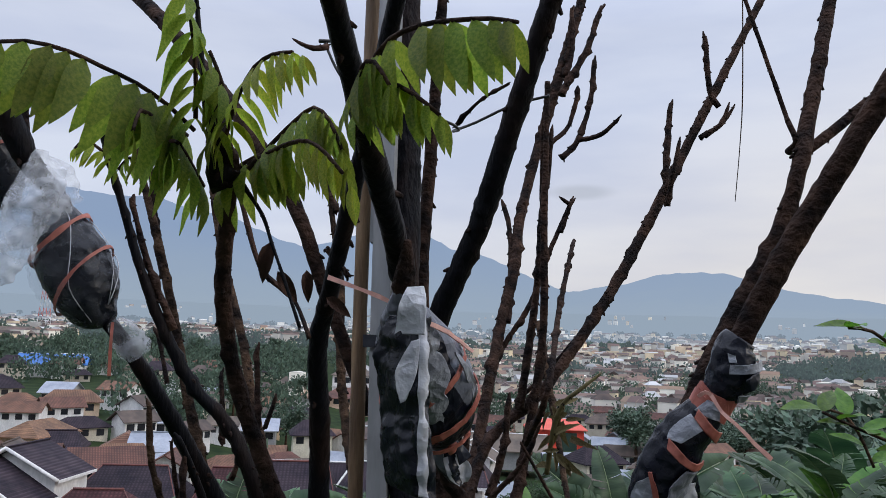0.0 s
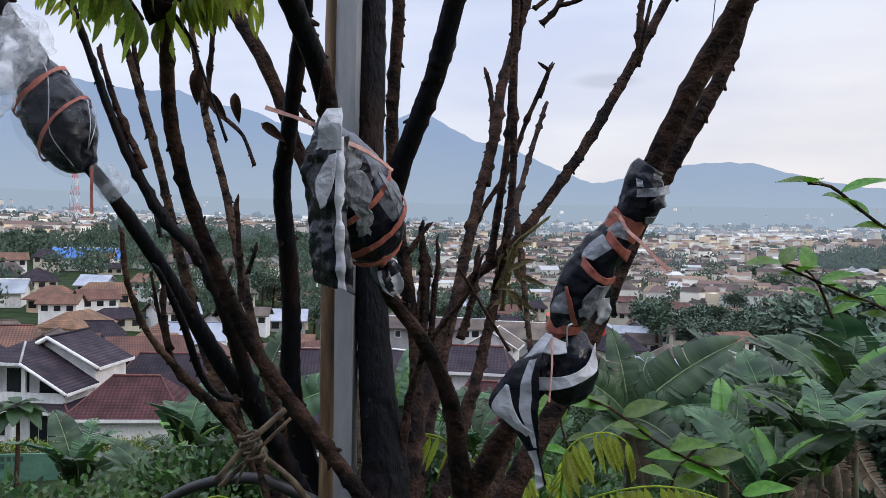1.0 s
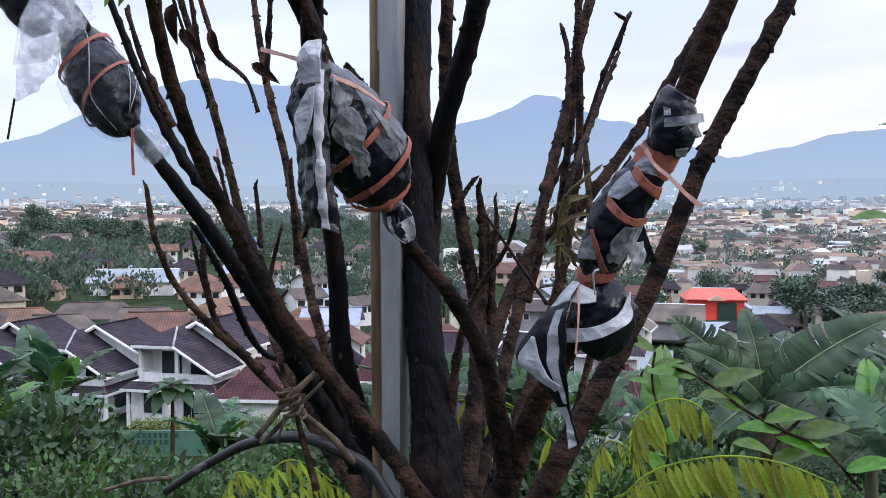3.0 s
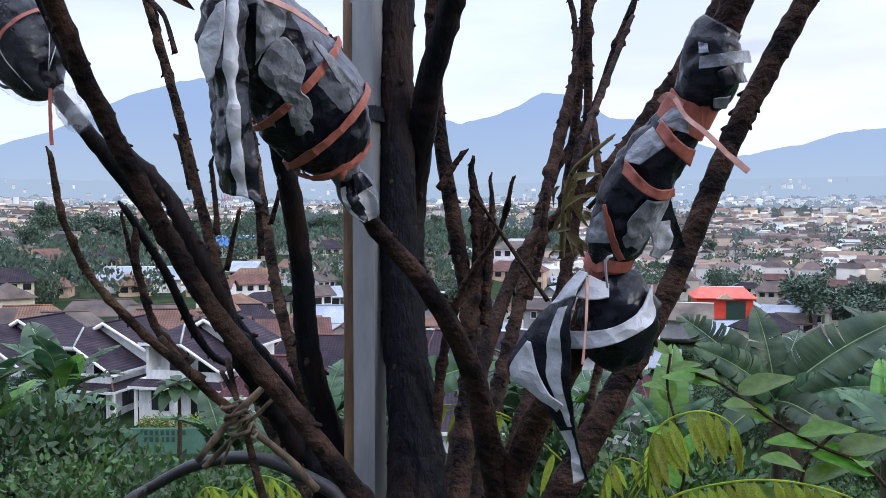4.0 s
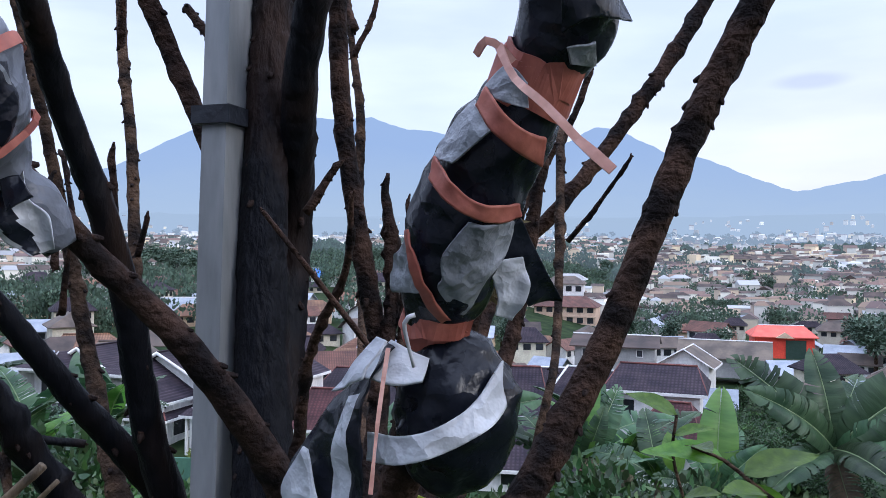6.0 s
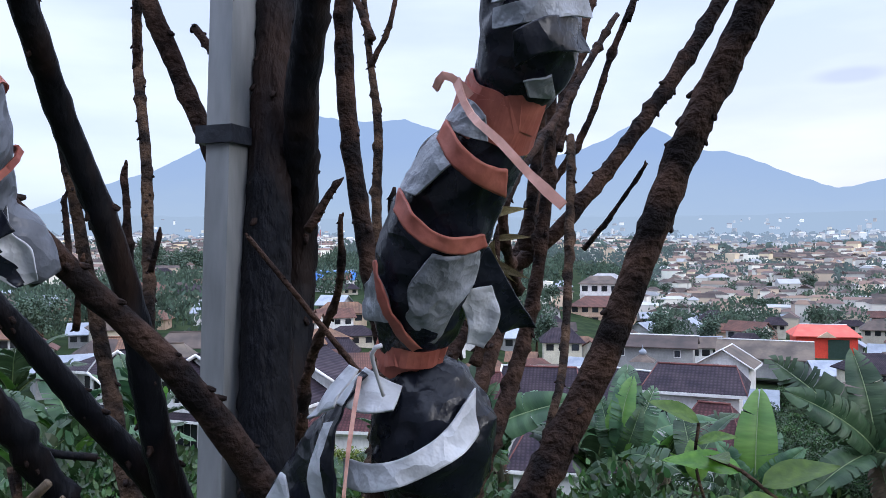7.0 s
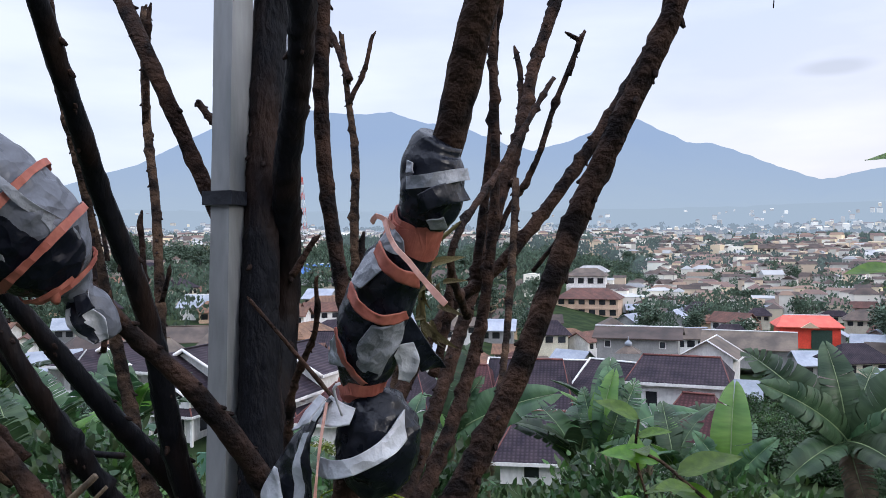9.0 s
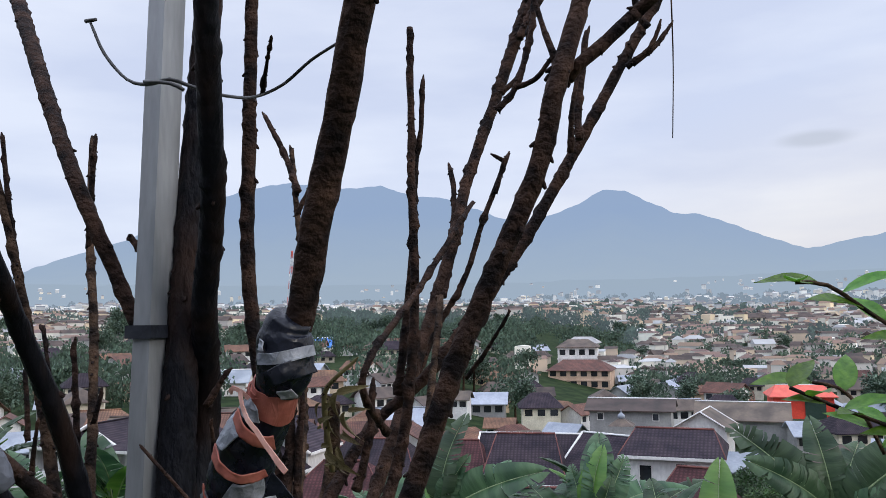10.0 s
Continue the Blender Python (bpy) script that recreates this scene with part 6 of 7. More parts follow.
TOPS = [(-6.255, 9.0, -0.819), (-3.656, 6.0, -0.302), (-3.507, 6.5, -0.619), (-6.631, 9.0, -0.914), (-5.235, 8.0, -0.965), (-4.224, 7.5, -0.987), (-3.787, 6.0, -0.485), (-3.471, 8.0, -1.099), (-1.826, 9.0, -0.586), (-1.137, 8.0, -0.426), (-0.745, 9.0, -0.649), (-0.172, 8.0, -0.423), (0.138, 10.0, -0.739), (0.624, 8.0, -0.356), (-6.724, 8.0, -0.521), (-4.717, 7.0, -0.54), (-2.67, 9.0, -0.711), (0.468, 10.0, -0.819), (0.807, 8.0, -0.496), (-3.038, 7.0, -0.563), (-4.084, 8.0, -0.855)]
for i, q in enumerate(TOPS):
    z0 = land(q[0], q[1]) - 0.1
    tangle = thing("undergrowth", "tangled small-leaved green undergrowth on the bank", "undergrowth", "undergrowth on the bank", at=(q[0], q[1], z0))
    s = max(q[2] - z0, 0.6)
    tangle.scale = (max(0.9, s * 0.55), max(0.9, s * 0.55), s / 1.45)
    tangle.rotation_euler = (0, 0, i * 1.7)
    part("foliage", TANGLE[i % 3], tangle)

# ---- houses ----
def roof_gable(name, w, d, eave, ridge, over, material, hip=0.0, thick=0.14):
    """Two slopes with the ridge along x; hip: how far the ridge stops short of both ends."""
    x0, x1, y0, y1 = -w / 2 - over, w / 2 + over, -over, d + over
    ym = d / 2
    drop = (ridge - eave) / (d / 2) * over
    e = eave - drop
    top = [(x0, y0, e), (x1, y0, e), (x1, y1, e), (x0, y1, e), (x0 + hip, ym, ridge), (x1 - hip, ym, ridge)]
    verts = top + [(a, b, c - thick) for a, b, c in top]
    faces = [(0, 1, 5, 4), (2, 3, 4, 5), (7, 6, 10, 11), (9, 8, 11, 10), (0, 6, 7, 1), (2, 8, 9, 3), (1, 2, 5), (3, 0, 4), (7, 11, 8), (9, 10, 6), (1, 7, 8, 2), (3, 9, 6, 0)] if hip else \
            [(0, 1, 5, 4), (2, 3, 4, 5), (7, 6, 10, 11), (9, 8, 11, 10), (0, 6, 7, 1), (2, 8, 9, 3), (1, 7, 11, 5), (5, 11, 8, 2), (3, 9, 10, 4), (4, 10, 6, 0)]
    return mesh_of(name, verts, faces, material, False)


def gabled_body(name, w, d, eave, ridge, material, hip):
    x0, x1 = -w / 2, w / 2
    if hip:
        return boxes_mesh(name, material, (x0, x1, 0, d, -1.2, eave - 0.1))
    verts = [(x0, 0, -1.2), (x1, 0, -1.2), (x1, d, -1.2), (x0, d, -1.2), (x0, 0, eave - .1), (x1, 0, eave - .1), (x1, d, eave - .1), (x0, d, eave - .1), (x0, d / 2, ridge - .2), (x1, d / 2, ridge - .2)]
    faces = [(3, 2, 1, 0), (0, 1, 5, 4), (1, 2, 6, 9, 5), (2, 3, 7, 6), (3, 0, 4, 8, 7), (4, 5, 9, 8), (6, 7, 8, 9)]
    return mesh_of(name, verts, faces, material, False)


def bar_between(name, a, b, half, material):
    a, b = Vector(a), Vector(b)
    return tube(name, [(*a, half), (*a.lerp(b, 0.5), half), (*b, half)], material, 4, 50.0, 0.0)


def opening(parent, x0, x1, z0, z1, y, mull=2):
    """A window on a wall at y: white frame, dark panes, sill."""
    win = part("window", boxes_mesh("frame", FASCIA, (x0 - .08, x1 + .08, y - .06, y + .04, z0 - .08, z0), (x0 - .08, x1 + .08, y - .06, y + .04, z1, z1 + .08), (x0 - .08, x0, y - .06, y + .04, z0, z1), (x1, x1 + .08, y - .06, y + .04, z0, z1)), parent)
    for k in range(mull):
        a, b = x0 + (x1 - x0) * k / mull + 0.03, x0 + (x1 - x0) * (k + 1) / mull - 0.03
        part("pane", boxes_mesh("pane", GLASS_DARK, (a, b, y - .03, y + .02, z0 + .02, z1 - .02)), win)
    return win


def house(name, label, at, w, d, eave, ridge, turn, wall, roof, hip=0.0, over=0.6, barge=True, windows=(), ridgecap=FASCIA, group=""):
    """A house whose front faces the tree; at: the middle of its front at floor level."""
    ob = thing(name, label, "house", group, at=at)
    ob.rotation_euler = (0, 0, radians(turn))
    part("wall", gabled_body("wall", w, d, eave, ridge, wall, hip), ob)
    rf = part("roof", roof_gable("roof", w, d, eave, ridge, over, roof, hip), ob)
    drop = (ridge - eave) / (d / 2) * over
    if barge and not hip:
        for s in (-1, 1):
            x = s * (w / 2 + over)
            part("barge_board", bar_between("barge", (x, -over, eave - drop - .03), (x, d / 2, ridge + .05), 0.11, FASCIA), rf)
            part("barge_board", bar_between("barge", (x, d + over, eave - drop - .03), (x, d / 2, ridge + .05), 0.08, FASCIA), rf)
    if barge and hip:
        for s in (-1, 1):
            part("hip_cap", bar_between("hip_cap", (s * (w / 2 + over), -over, eave - drop), (s * (w / 2 + over - hip), d / 2, ridge), 0.055, ridgecap), rf)
    part("ridge_cap", bar_between("ridge_cap", (-w / 2 - over + hip, d / 2, ridge + .03), (w / 2 + over - hip, d / 2, ridge + .03), 0.10, ridgecap), rf)
    if barge:
        part("fascia", boxes_mesh("fascia", FASCIA, (-w / 2 - over, w / 2 + over, -over - .05, -over, eave - drop - .25, eave - drop - .02)), rf)
    for q in windows:
        opening(ob, *q)
    return ob


def slab(name, rings, material, thick=0.14):
    """Flat roof planes of one shape, each with thickness."""
    verts, faces = [], []
    for ring in rings:
        b, k = len(verts), len(ring)
        verts += list(ring) + [(x, y, z - thick) for x, y, z in ring]
        faces += [tuple(range(b, b + k)), tuple(range(b + 2 * k - 1, b + k - 1, -1))]
        faces += [(b + i, b + k + i, b + k + (i + 1) % k, b + (i + 1) % k) for i in range(k)]
    return mesh_of(name, verts, faces, material, False)


def prism(name, outline, y0, y1, material):
    """An outline in x and z, drawn out along y."""
    k = len(outline)
    verts = [(x, y0, z) for x, z in outline] + [(x, y1, z) for x, z in outline]
    faces = [tuple(range(k))[::-1], tuple(range(k, 2 * k))] + [(i, (i + 1) % k, k + (i + 1) % k, k + i) for i in range(k)]
    return mesh_of(name, verts, faces, material, False)


def villa(at):
    """White two-storey house, its front right corner at the given place: a hipped wing with a sloping verge over an open balcony, a gabled block behind, a skirt roof between the storeys."""
    ob = thing("house", "white two-storey house with plum tile roofs and open balcony", "house", "villas below the slope", at=at)
    part("ground_floor", boxes_mesh("ground_floor", WALL_WHITE, (-7, 0, 0, 4.3, -2.5, 2.9)), ob)
    part("upper_floor", prism("upper_floor", [(-6.3, 2.9), (-0.2, 2.9), (-0.2, 3.85), (-3.05, 5.58), (-6.3, 5.58)], 1.5, 4.28, WALL_WHITE), ob)
    part("rear_block", prism("rear_block", [(-7.0, -2.5), (0, -2.5), (0, 5.0), (-3.52, 6.88), (-7.0, 5.0)], 4.3, 9.2, WALL_WHITE), ob)
    balcony = part("balcony", boxes_mesh("balcony", WALL_WHITE, (-6.3, -0.05, 0.0, 0.16, 2.9, 3.62), (-6.3, -6.05, 0.0, 1.5, 3.62, 5.58), (-3.2, -2.9, 0.0, 0.2, 3.62, 5.62), (-6.3, -2.9, 0.0, 0.16, 5.35, 5.6)), ob)
    part("balcony_door", boxes_mesh("balcony_door", GLASS_DARK, (-5.2, -3.5, 1.44, 1.49, 2.95, 5.1)), balcony, "dark balcony doors")
    part("balcony_door", boxes_mesh("balcony_door", GLASS_DARK, (-2.7, -0.9, 1.44, 1.49, 2.95, 4.2)), balcony)
    wing = part("wing_roof", slab("wing_roof", [
        [(-3.05, -0.4, 5.8), (0.35, -0.4, 3.74), (0.35, 4.3, 3.74), (-4.67, 4.3, 6.78), (-4.67, 2.8, 6.78)],
        [(-6.7, -0.4, 5.8), (-3.05, -0.4, 5.8), (-4.67, 2.8, 6.78), (-5.0, 2.8, 6.78)],
        [(-6.7, 4.3, 5.8), (-6.7, -0.4, 5.8), (-5.0, 2.8, 6.78), (-5.0, 4.3, 6.78)],
        [(-5.0, 4.3, 6.78), (-5.0, 2.8, 6.78), (-4.67, 2.8, 6.78), (-4.67, 4.3, 6.78)]], ROOF_TILE), ob)
    part("barge_board", bar_between("barge", (-3.08, -0.44, 5.72), (0.38, -0.44, 3.64), 0.15, FASCIA), wing)
    part("fascia", boxes_mesh("fascia", FASCIA, (-6.7, -3.0, -0.47, -0.41, 5.56, 5.78)), wing)
    part("fascia", boxes_mesh("fascia", FASCIA, (0.36, 0.42, -0.4, 4.3, 3.5, 3.72)), wing)
    part("hip_cap", bar_between("hip_cap", (-3.05, -0.4, 5.85), (-4.67, 2.8, 6.84), 0.09, WALL_GREY), wing)
    main = part("roof", slab("roof", [
        [(-3.52, 3.8, 7.1), (0.5, 3.8, 4.95), (0.5, 9.6, 4.95), (-3.52, 9.6, 7.1)],
        [(-7.5, 3.8, 4.95), (-3.52, 3.8, 7.1), (-3.52, 9.6, 7.1), (-7.5, 9.6, 4.95)]], ROOF_TILE), ob)
    part("barge_board", bar_between("barge", (-3.55, 3.74, 7.06), (0.5, 3.74, 4.9), 0.17, FASCIA), main)
    part("barge_board", bar_between("barge", (-3.5, 3.74, 7.06), (-7.5, 3.74, 4.9), 0.17, FASCIA), main)
    part("ridge_cap", bar_between("ridge_cap", (-3.52, 3.8, 7.13), (-3.52, 9.6, 7.13), 0.1, ROOF_TILE), main)
    part("fascia", boxes_mesh("fascia", FASCIA, (0.51, 0.57, 3.8, 9.6, 4.72, 4.94)), main)
    skirt = part("skirt_roof", slab("skirt_roof", [
        [(-7.3, -0.95, 2.5), (0.85, -0.95, 2.5), (0.0, 0.0, 2.92), (-7.0, 0.0, 2.92)],
        [(0.85, -0.95, 2.5), (0.85, 4.6, 2.5), (0.0, 4.6, 2.92), (0.0, 0.0, 2.92)]], ROOF_TILE, 0.1), ob)
    part("fascia", boxes_mesh("fascia", FASCIA, (-7.3, 0.85, -1.01, -0.95, 2.3, 2.5)), skirt)
    part("fascia", boxes_mesh("fascia", FASCIA, (0.85, 0.91, -1.01, 4.6, 2.3, 2.5)), skirt)
    part("skirt_hip", bar_between("skirt_hip", (0.85, -0.95, 2.54), (0.0, 0.0, 2.97), 0.07, RIDGE_RED), skirt)
    for x in (-6.9, -3.4, 0.55):
        part("porch_post", boxes_mesh("porch_post", WALL_WHITE, (x, x + 0.2, -0.75, -0.55, -2.5, 2.5)), ob)
    opening(ob, -2.5, -0.5, 0.05, 2.2, 0.0, 3)
    opening(ob, -5.9, -4.3, 0.5, 2.1, 0.0, 2)
    side = part("side_window", boxes_mesh("side_frame", FASCIA, (0.0, 0.06, 1.1, 3.5, 0.75, 0.85), (0.0, 0.06, 1.1, 3.5, 2.2, 2.3), (0.0, 0.06, 1.1, 1.2, 0.85, 2.2), (0.0, 0.06, 3.4, 3.5, 0.85, 2.2)), ob)
    for k in range(2):
        part("pane", boxes_mesh("pane", GLASS_DARK, (-0.02, 0.03, 1.2 + k * 1.12, 2.28 + k * 1.12, 0.85, 2.2)), side)
    return ob


villa((-30.1, 54.6, -13.6))
villa((-39.5, 54.6, -14.15))
villa((-49.0, 55.8, -14.3))
# tiled houses behind the villas
for x, y, z, w, d, turn, wall, roof, hip, label in ((-46.5, 71.5, -11.2, 9.5, 6.5, 22, WALL_CREAM, ROOF_TERRA, 2.0, "cream house with rust-orange tile roof"), (-53.5, 66.0, -11.0, 8.0, 6.0, 30, WALL_WHITE, ROOF_BROWN, 2.0, "white house with weathered tile roof"), (-61.5, 70.0, -11.0, 8.5, 6.5, 30, WALL_CREAM, ROOF_TERRA, 2.0, "cream house with rust-orange tile roof"), (-37.6, 70.5, -11.0, 5.0, 6.0, 105, WALL_WHITE, ROOF_BROWN, 0.0, "white gabled house with brown tile roof"), (-40.5, 63.5, -12.2, 8.5, 5.5, 20, WALL_WHITE, ROOF_BROWN, 1.8, "low house with brown tile roof"), (-28.5, 84.0, -13.2, 6.5, 6.0, 100, WALL_WHITE, ROOF_TERRA, 0.0, "white gabled house with orange tile roof"), (-35.5, 92.0, -12.6, 8.0, 6.0, 12, WALL_WHITE, ROOF_METAL, 0.0, "white house with pale sheet roof"), (-66.0, 88.0, -12.2, 11.0, 6.5, 28, WALL_CREAM, ROOF_BROWN, 1.8, "long house with weathered tile roof"), (-56.0, 84.0, -12.2, 9.0, 6.0, 24, WALL_WHITE, ROOF_BROWN, 1.8, "house with weathered tile roof"), (-48.0, 90.0, -12.6, 9.0, 6.0, 18, WALL_CREAM, ROOF_TILE, 1.5, "cream house with dark tile roof")):
    house("house", label, (x, y, z - 0.5), w * 0.8, d * 0.85, 2.5, 4.0, turn, wall, roof, hip * 0.8, barge=False, windows=((-1.5, -0.3, 0.8, 1.9, 0.0, 2),), ridgecap=roof, group="tiled houses")
house("house", "white house with maroon tile roof and red ridge", (-25.4, 54.0, -13.9), 7, 6, 3.0, 5.0, 10, WALL_WHITE, ROOF_MAROON, 2.4, ridgecap=RIDGE_RED, group="villas below the slope")
ra, rb, rc, rd, re = (-13.4, 66.0, -7.8), (-8.7, 70.0, -8.2), (-2.1, 68.0, -7.2), (-27.2, 68.0, -8.8), (-19.7, 68.0, -8.9)
house("house", "white house with dark plum tile roof and red ridge", (ra[0], 62.5, ra[2] - 7.4), 5.6, 7.5, 4.6, 7.4, 8, WALL_WHITE, ROOF_TILE, 1.0, windows=((1.2, 2.2, 2.6, 4.0, 0.0, 1),), ridgecap=RIDGE_RED, group="villas below the slope")
house("house", "white house with plum tile roof and white barge boards", (rb[0], 66.5, rb[2] - 7.2), 4.6, 7, 5.0, 7.2, -24, WALL_WHITE, ROOF_TILE, group="villas below the slope")
house("house", "white house with wide plum tile roof and red ridge", (rc[0] - 0.2, 64, rc[2] - 7.6), 6.6, 6, 6.25, 7.6, -3, WALL_WHITE, ROOF_TILE, 0.9, windows=((0.3, 1.15, 4.0, 5.4, 0.0, 1), (-2.4, -1.5, 4.0, 5.2, 0.0, 1)), ridgecap=RIDGE_RED, group="villas below the slope")
house("house", "cream house with plum tile roof and red ridge tiles", (rd[0], 63, rd[2] - 6.0), 8.5, 9, 3.2, 6.0, 8, WALL_CREAM, ROOF_TILE, 2.2, ridgecap=RIDGE_RED, group="villas below the slope")
house("house", "white house with maroon tile roof", (re[0], 65, re[2] - 6.0), 4.6, 8, 3.4, 6.0, 8, WALL_WHITE, ROOF_MAROON, 1.4, ridgecap=RIDGE_RED, group="villas below the slope")
lo1, lo2 = (-1.2, 60.0, -8.9), (-9.7, 54.0, -9.6)
house("house", "low white house with maroon tile roof", (lo1[0], 57, lo1[2] - 4.4), 4.2, 6, 2.2, 4.4, -10, WALL_WHITE, ROOF_MAROON, 1.6, ridgecap=RIDGE_RED, barge=True, group="villas below the slope")
house("house", "low white house with dark tile roof", (lo2[0], 51, lo2[2] - 4.4), 6.0, 6.5, 2.3, 4.4, 10, WALL_WHITE, ROOF_TILE, 1.6, windows=((-1.5, -0.5, 0.8, 1.8, 0.0, 1),), ridgecap=RIDGE_RED, group="villas below the slope")
rf = (-13.9, 70.0, -8.6)
house("house", "plum tile roof behind the tree", (rf[0], 68, rf[2] - 6), 9, 8, 3.4, 6.0, 5, WALL_WHITE, ROOF_TILE, group="villas below the slope")
# garden wall with faded lettering, hedge and lawn by the white houses
sg = (-29.6, 47.0, -12.6)
wall_g = thing("garden_wall", "low green painted garden wall with faded lettering", "wall", at=(sg[0], sg[1], sg[2] - 0.6))
wall_g.rotation_euler = (0, 0, radians(14))
part("wall", boxes_mesh("garden_wall", SIGN_GREEN, (-3.2, 3.2, 0, 0.2, -1.2, 1.0)), wall_g)
for row, n in ((0.55, 8), (0.1, 6)):
    for k in range(n):
        x = -1.6 + k * 0.36
        part("letter_bar", boxes_mesh("letter_bar", SIGN_AND_DOOR_SHADE, (x, x + 0.22, -0.012, 0.0, row, row + 0.32)), wall_g)
hedge_me = foliage("hedge_leaves", HEDGE, 0.9, 1.0, 700, 0.16, 88)
for i in range(9):
    h = thing("hedge", "clipped yellow-green hedge by the white houses", "hedge", "garden hedges", at=(sg[0] - 3.5 + i * 1.25, sg[1] + 3.0 + 0.35 * i, sg[2] - 0.9))
    part("foliage", hedge_me, h)

# papaya tree by the villas
PAPAYA_LEAF = leaf_mesh("papaya_leaf", BUSH_LEAF, 1, 0.62, 0.35, 0.2, 7)
papaya = thing("papaya_tree", "slim papaya tree with a drooping crown of leaves", "tree", at=(-23.01, 37.85, -11.14))
pz_top = 4.2
part("trunk", tube("trunk", [(0, 0, 0, 0.13), (0.05, 0, pz_top * 0.5, 0.10), (0, 0.03, pz_top, 0.07)], BARK_PALE, 9, 0.3, 0.08, 3), papaya)
for i in range(16):
    an, out = i * 2.4, 0.25 + 0.05 * i
    lf = new("leaf", PAPAYA_LEAF)
    lf.parent = papaya
    lf.matrix_local = aim((0.35 * math.cos(an) * out, 0.35 * math.sin(an) * out, pz_top - 0.02 * i), (math.cos(an), math.sin(an), 0.55 - 0.07 * i), (0, 0, 1), 1.0 + 0.03 * i)

# mid-town landmarks
def block(name, label, at, w, d, floors, wall, turn=0.0, bays=5, roof=ROOF_BROWN, storey=3.2, group="town blocks"):
    """A flat-fronted building with rows of windows and a low hipped roof."""
    ob = thing(name, label, "building", group, at=at)
    ob.rotation_euler = (0, 0, radians(turn))
    h = floors * storey
    part("wall", boxes_mesh("wall", wall, (-w / 2, w / 2, 0, d, -4, h)), ob)
    part("roof", roof_gable("roof", w, d, h, h + d * 0.22, 0.5, roof, min(w, d) * 0.35), ob)
    for f in range(floors):
        part("floor_band", boxes_mesh("band", wall, (-w / 2 - .15, w / 2 + .15, -.2, 0.1, f * storey - .15, f * storey + .15)), ob)
        for b in range(bays):
            x = -w / 2 + w * (b + 0.5) / bays
            part("window", boxes_mesh("window", GLASS_DARK, (x - w / bays * .3, x + w / bays * .3, -.05, .1, f * storey + 1.0, f * storey + 2.4)), ob)
    return ob


red = (15.4, 150.0, -10.1)
red_hall = house("red_building", "bright vermilion hall with a shallow red roof", (red[0] - 0.3, 146, red[2] - 4.3), 9.4, 7, 2.7, 4.1, 4, WALL_RED, ROOF_RED, 1.6, barge=False, group="")
# solid dark box on the wall, its colour stands for the opening's shade
part("doorway", boxes_mesh("doorway", SIGN_AND_DOOR_SHADE, (0.2, 3.4, -0.12, 0.1, -1.2, 1.9)), red_hall, "dark panel for the shade inside the open doorway")
part("porch_gable", prism("porch_gable", [(-1.6, 2.3), (1.4, 2.3), (-0.1, 3.3)], -1.0, -0.7, WALL_PEACH), red_hall, "small orange porch gable")
ob1 = (-28.7, 195.0, -15.6)
block("apartment_block", "peach three-storey building with balconies", (ob1[0] - 1, 196, ob1[2] - 3), 15, 10, 3, WALL_PEACH, 0, 6, ROOF_TERRA, 2.6)
ob2 = (-31.8, 206.0, -11.2)
block("apartment_block", "white three-storey house with dark windows", (ob2[0], 208, ob2[2] - 4), 10, 8, 3, WALL_WHITE, 4, 4, ROOF_BROWN)
ob3 = (-39.2, 250.0, -8.7)
block("warehouse", "pale grey blank-walled hall", (ob3[0] + 2.2, 250, ob3[2] - 4), 10, 8, 2, WALL_CREAM, 0, 0, WALL_GREY, 3.4)
gr = (-9.1, 106.0, -8.8)
house("shed", "long grey-walled building with dark roof", (gr[0], 104, gr[2] - 3.6), 10.0, 6, 2.6, 3.6, 0, WALL_GREY, ROOF_BROWN, windows=((-4, -3.3, 1.2, 2.0, 0.0, 1), (2.8, 3.5, 1.2, 2.0, 0.0, 1)), barge=False)
gr2 = (4.5, 122.0, -10.5)
house("shed", "long low building with dark brown roof", (gr2[0], 118, gr2[2] - 3.6), 11.5, 7, 1.8, 3.6, -4, WALL_GREY, ROOF_BROWN, barge=False)
gr3 = (5.1, 98.0, -9.0)
house("house", "white gabled house with brown roof", (gr3[0] - 2.5, 97, gr3[2] - 4.2), 5, 5.4, 2.6, 4.2, 80, WALL_WHITE, ROOF_BROWN)
ms = (-9.3, 96.0, -9.6)
dome = thing("mosque_dome", "small silver onion dome on a tiered roof", "dome", at=(ms[0], 96, ms[2] - 1.2))
dome.scale = (0.6, 0.6, 0.6)
part("roof_tier", mesh_of("tier", [(-2.4, -2.4, 0), (2.4, -2.4, 0), (2.4, 2.4, 0), (-2.4, 2.4, 0), (-.5, -.5, 1.3), (.5, -.5, 1.3), (.5, .5, 1.3), (-.5, .5, 1.3)], [(3, 2, 1, 0), (0, 1, 5, 4), (1, 2, 6, 5), (2, 3, 7, 6), (3, 0, 4, 7), (4, 5, 6, 7)], ROOF_BROWN, False), dome)
part("dome", tube("dome", [(0, 0, 1.2, 0.5), (0, 0, 1.6, 0.75), (0, 0, 2.0, 0.6), (0, 0, 2.4, 0.15), (0, 0, 3.1, 0.05)], ROOF_METAL, 14, 0.15, 0.0), dome)
wh = (-77.7, 112.0, -6.2)
house("hall", "long hall with pale sheet metal roof", (wh[0] + 1, 112, wh[2] - 3.6), 12.5, 9, 2.2, 3.8, 24, WALL_WHITE, ROOF_METAL, barge=False)
sc = (-170.6, 280.0, 2.1)
block("school", "long pale green and white school building", (sc[0], 280, sc[2] - 4), 22, 9, 2, WALL_CREAM, 28, 11, ROOF_BROWN, 2.5)
bl = (-102.0, 190.0, -5.6)
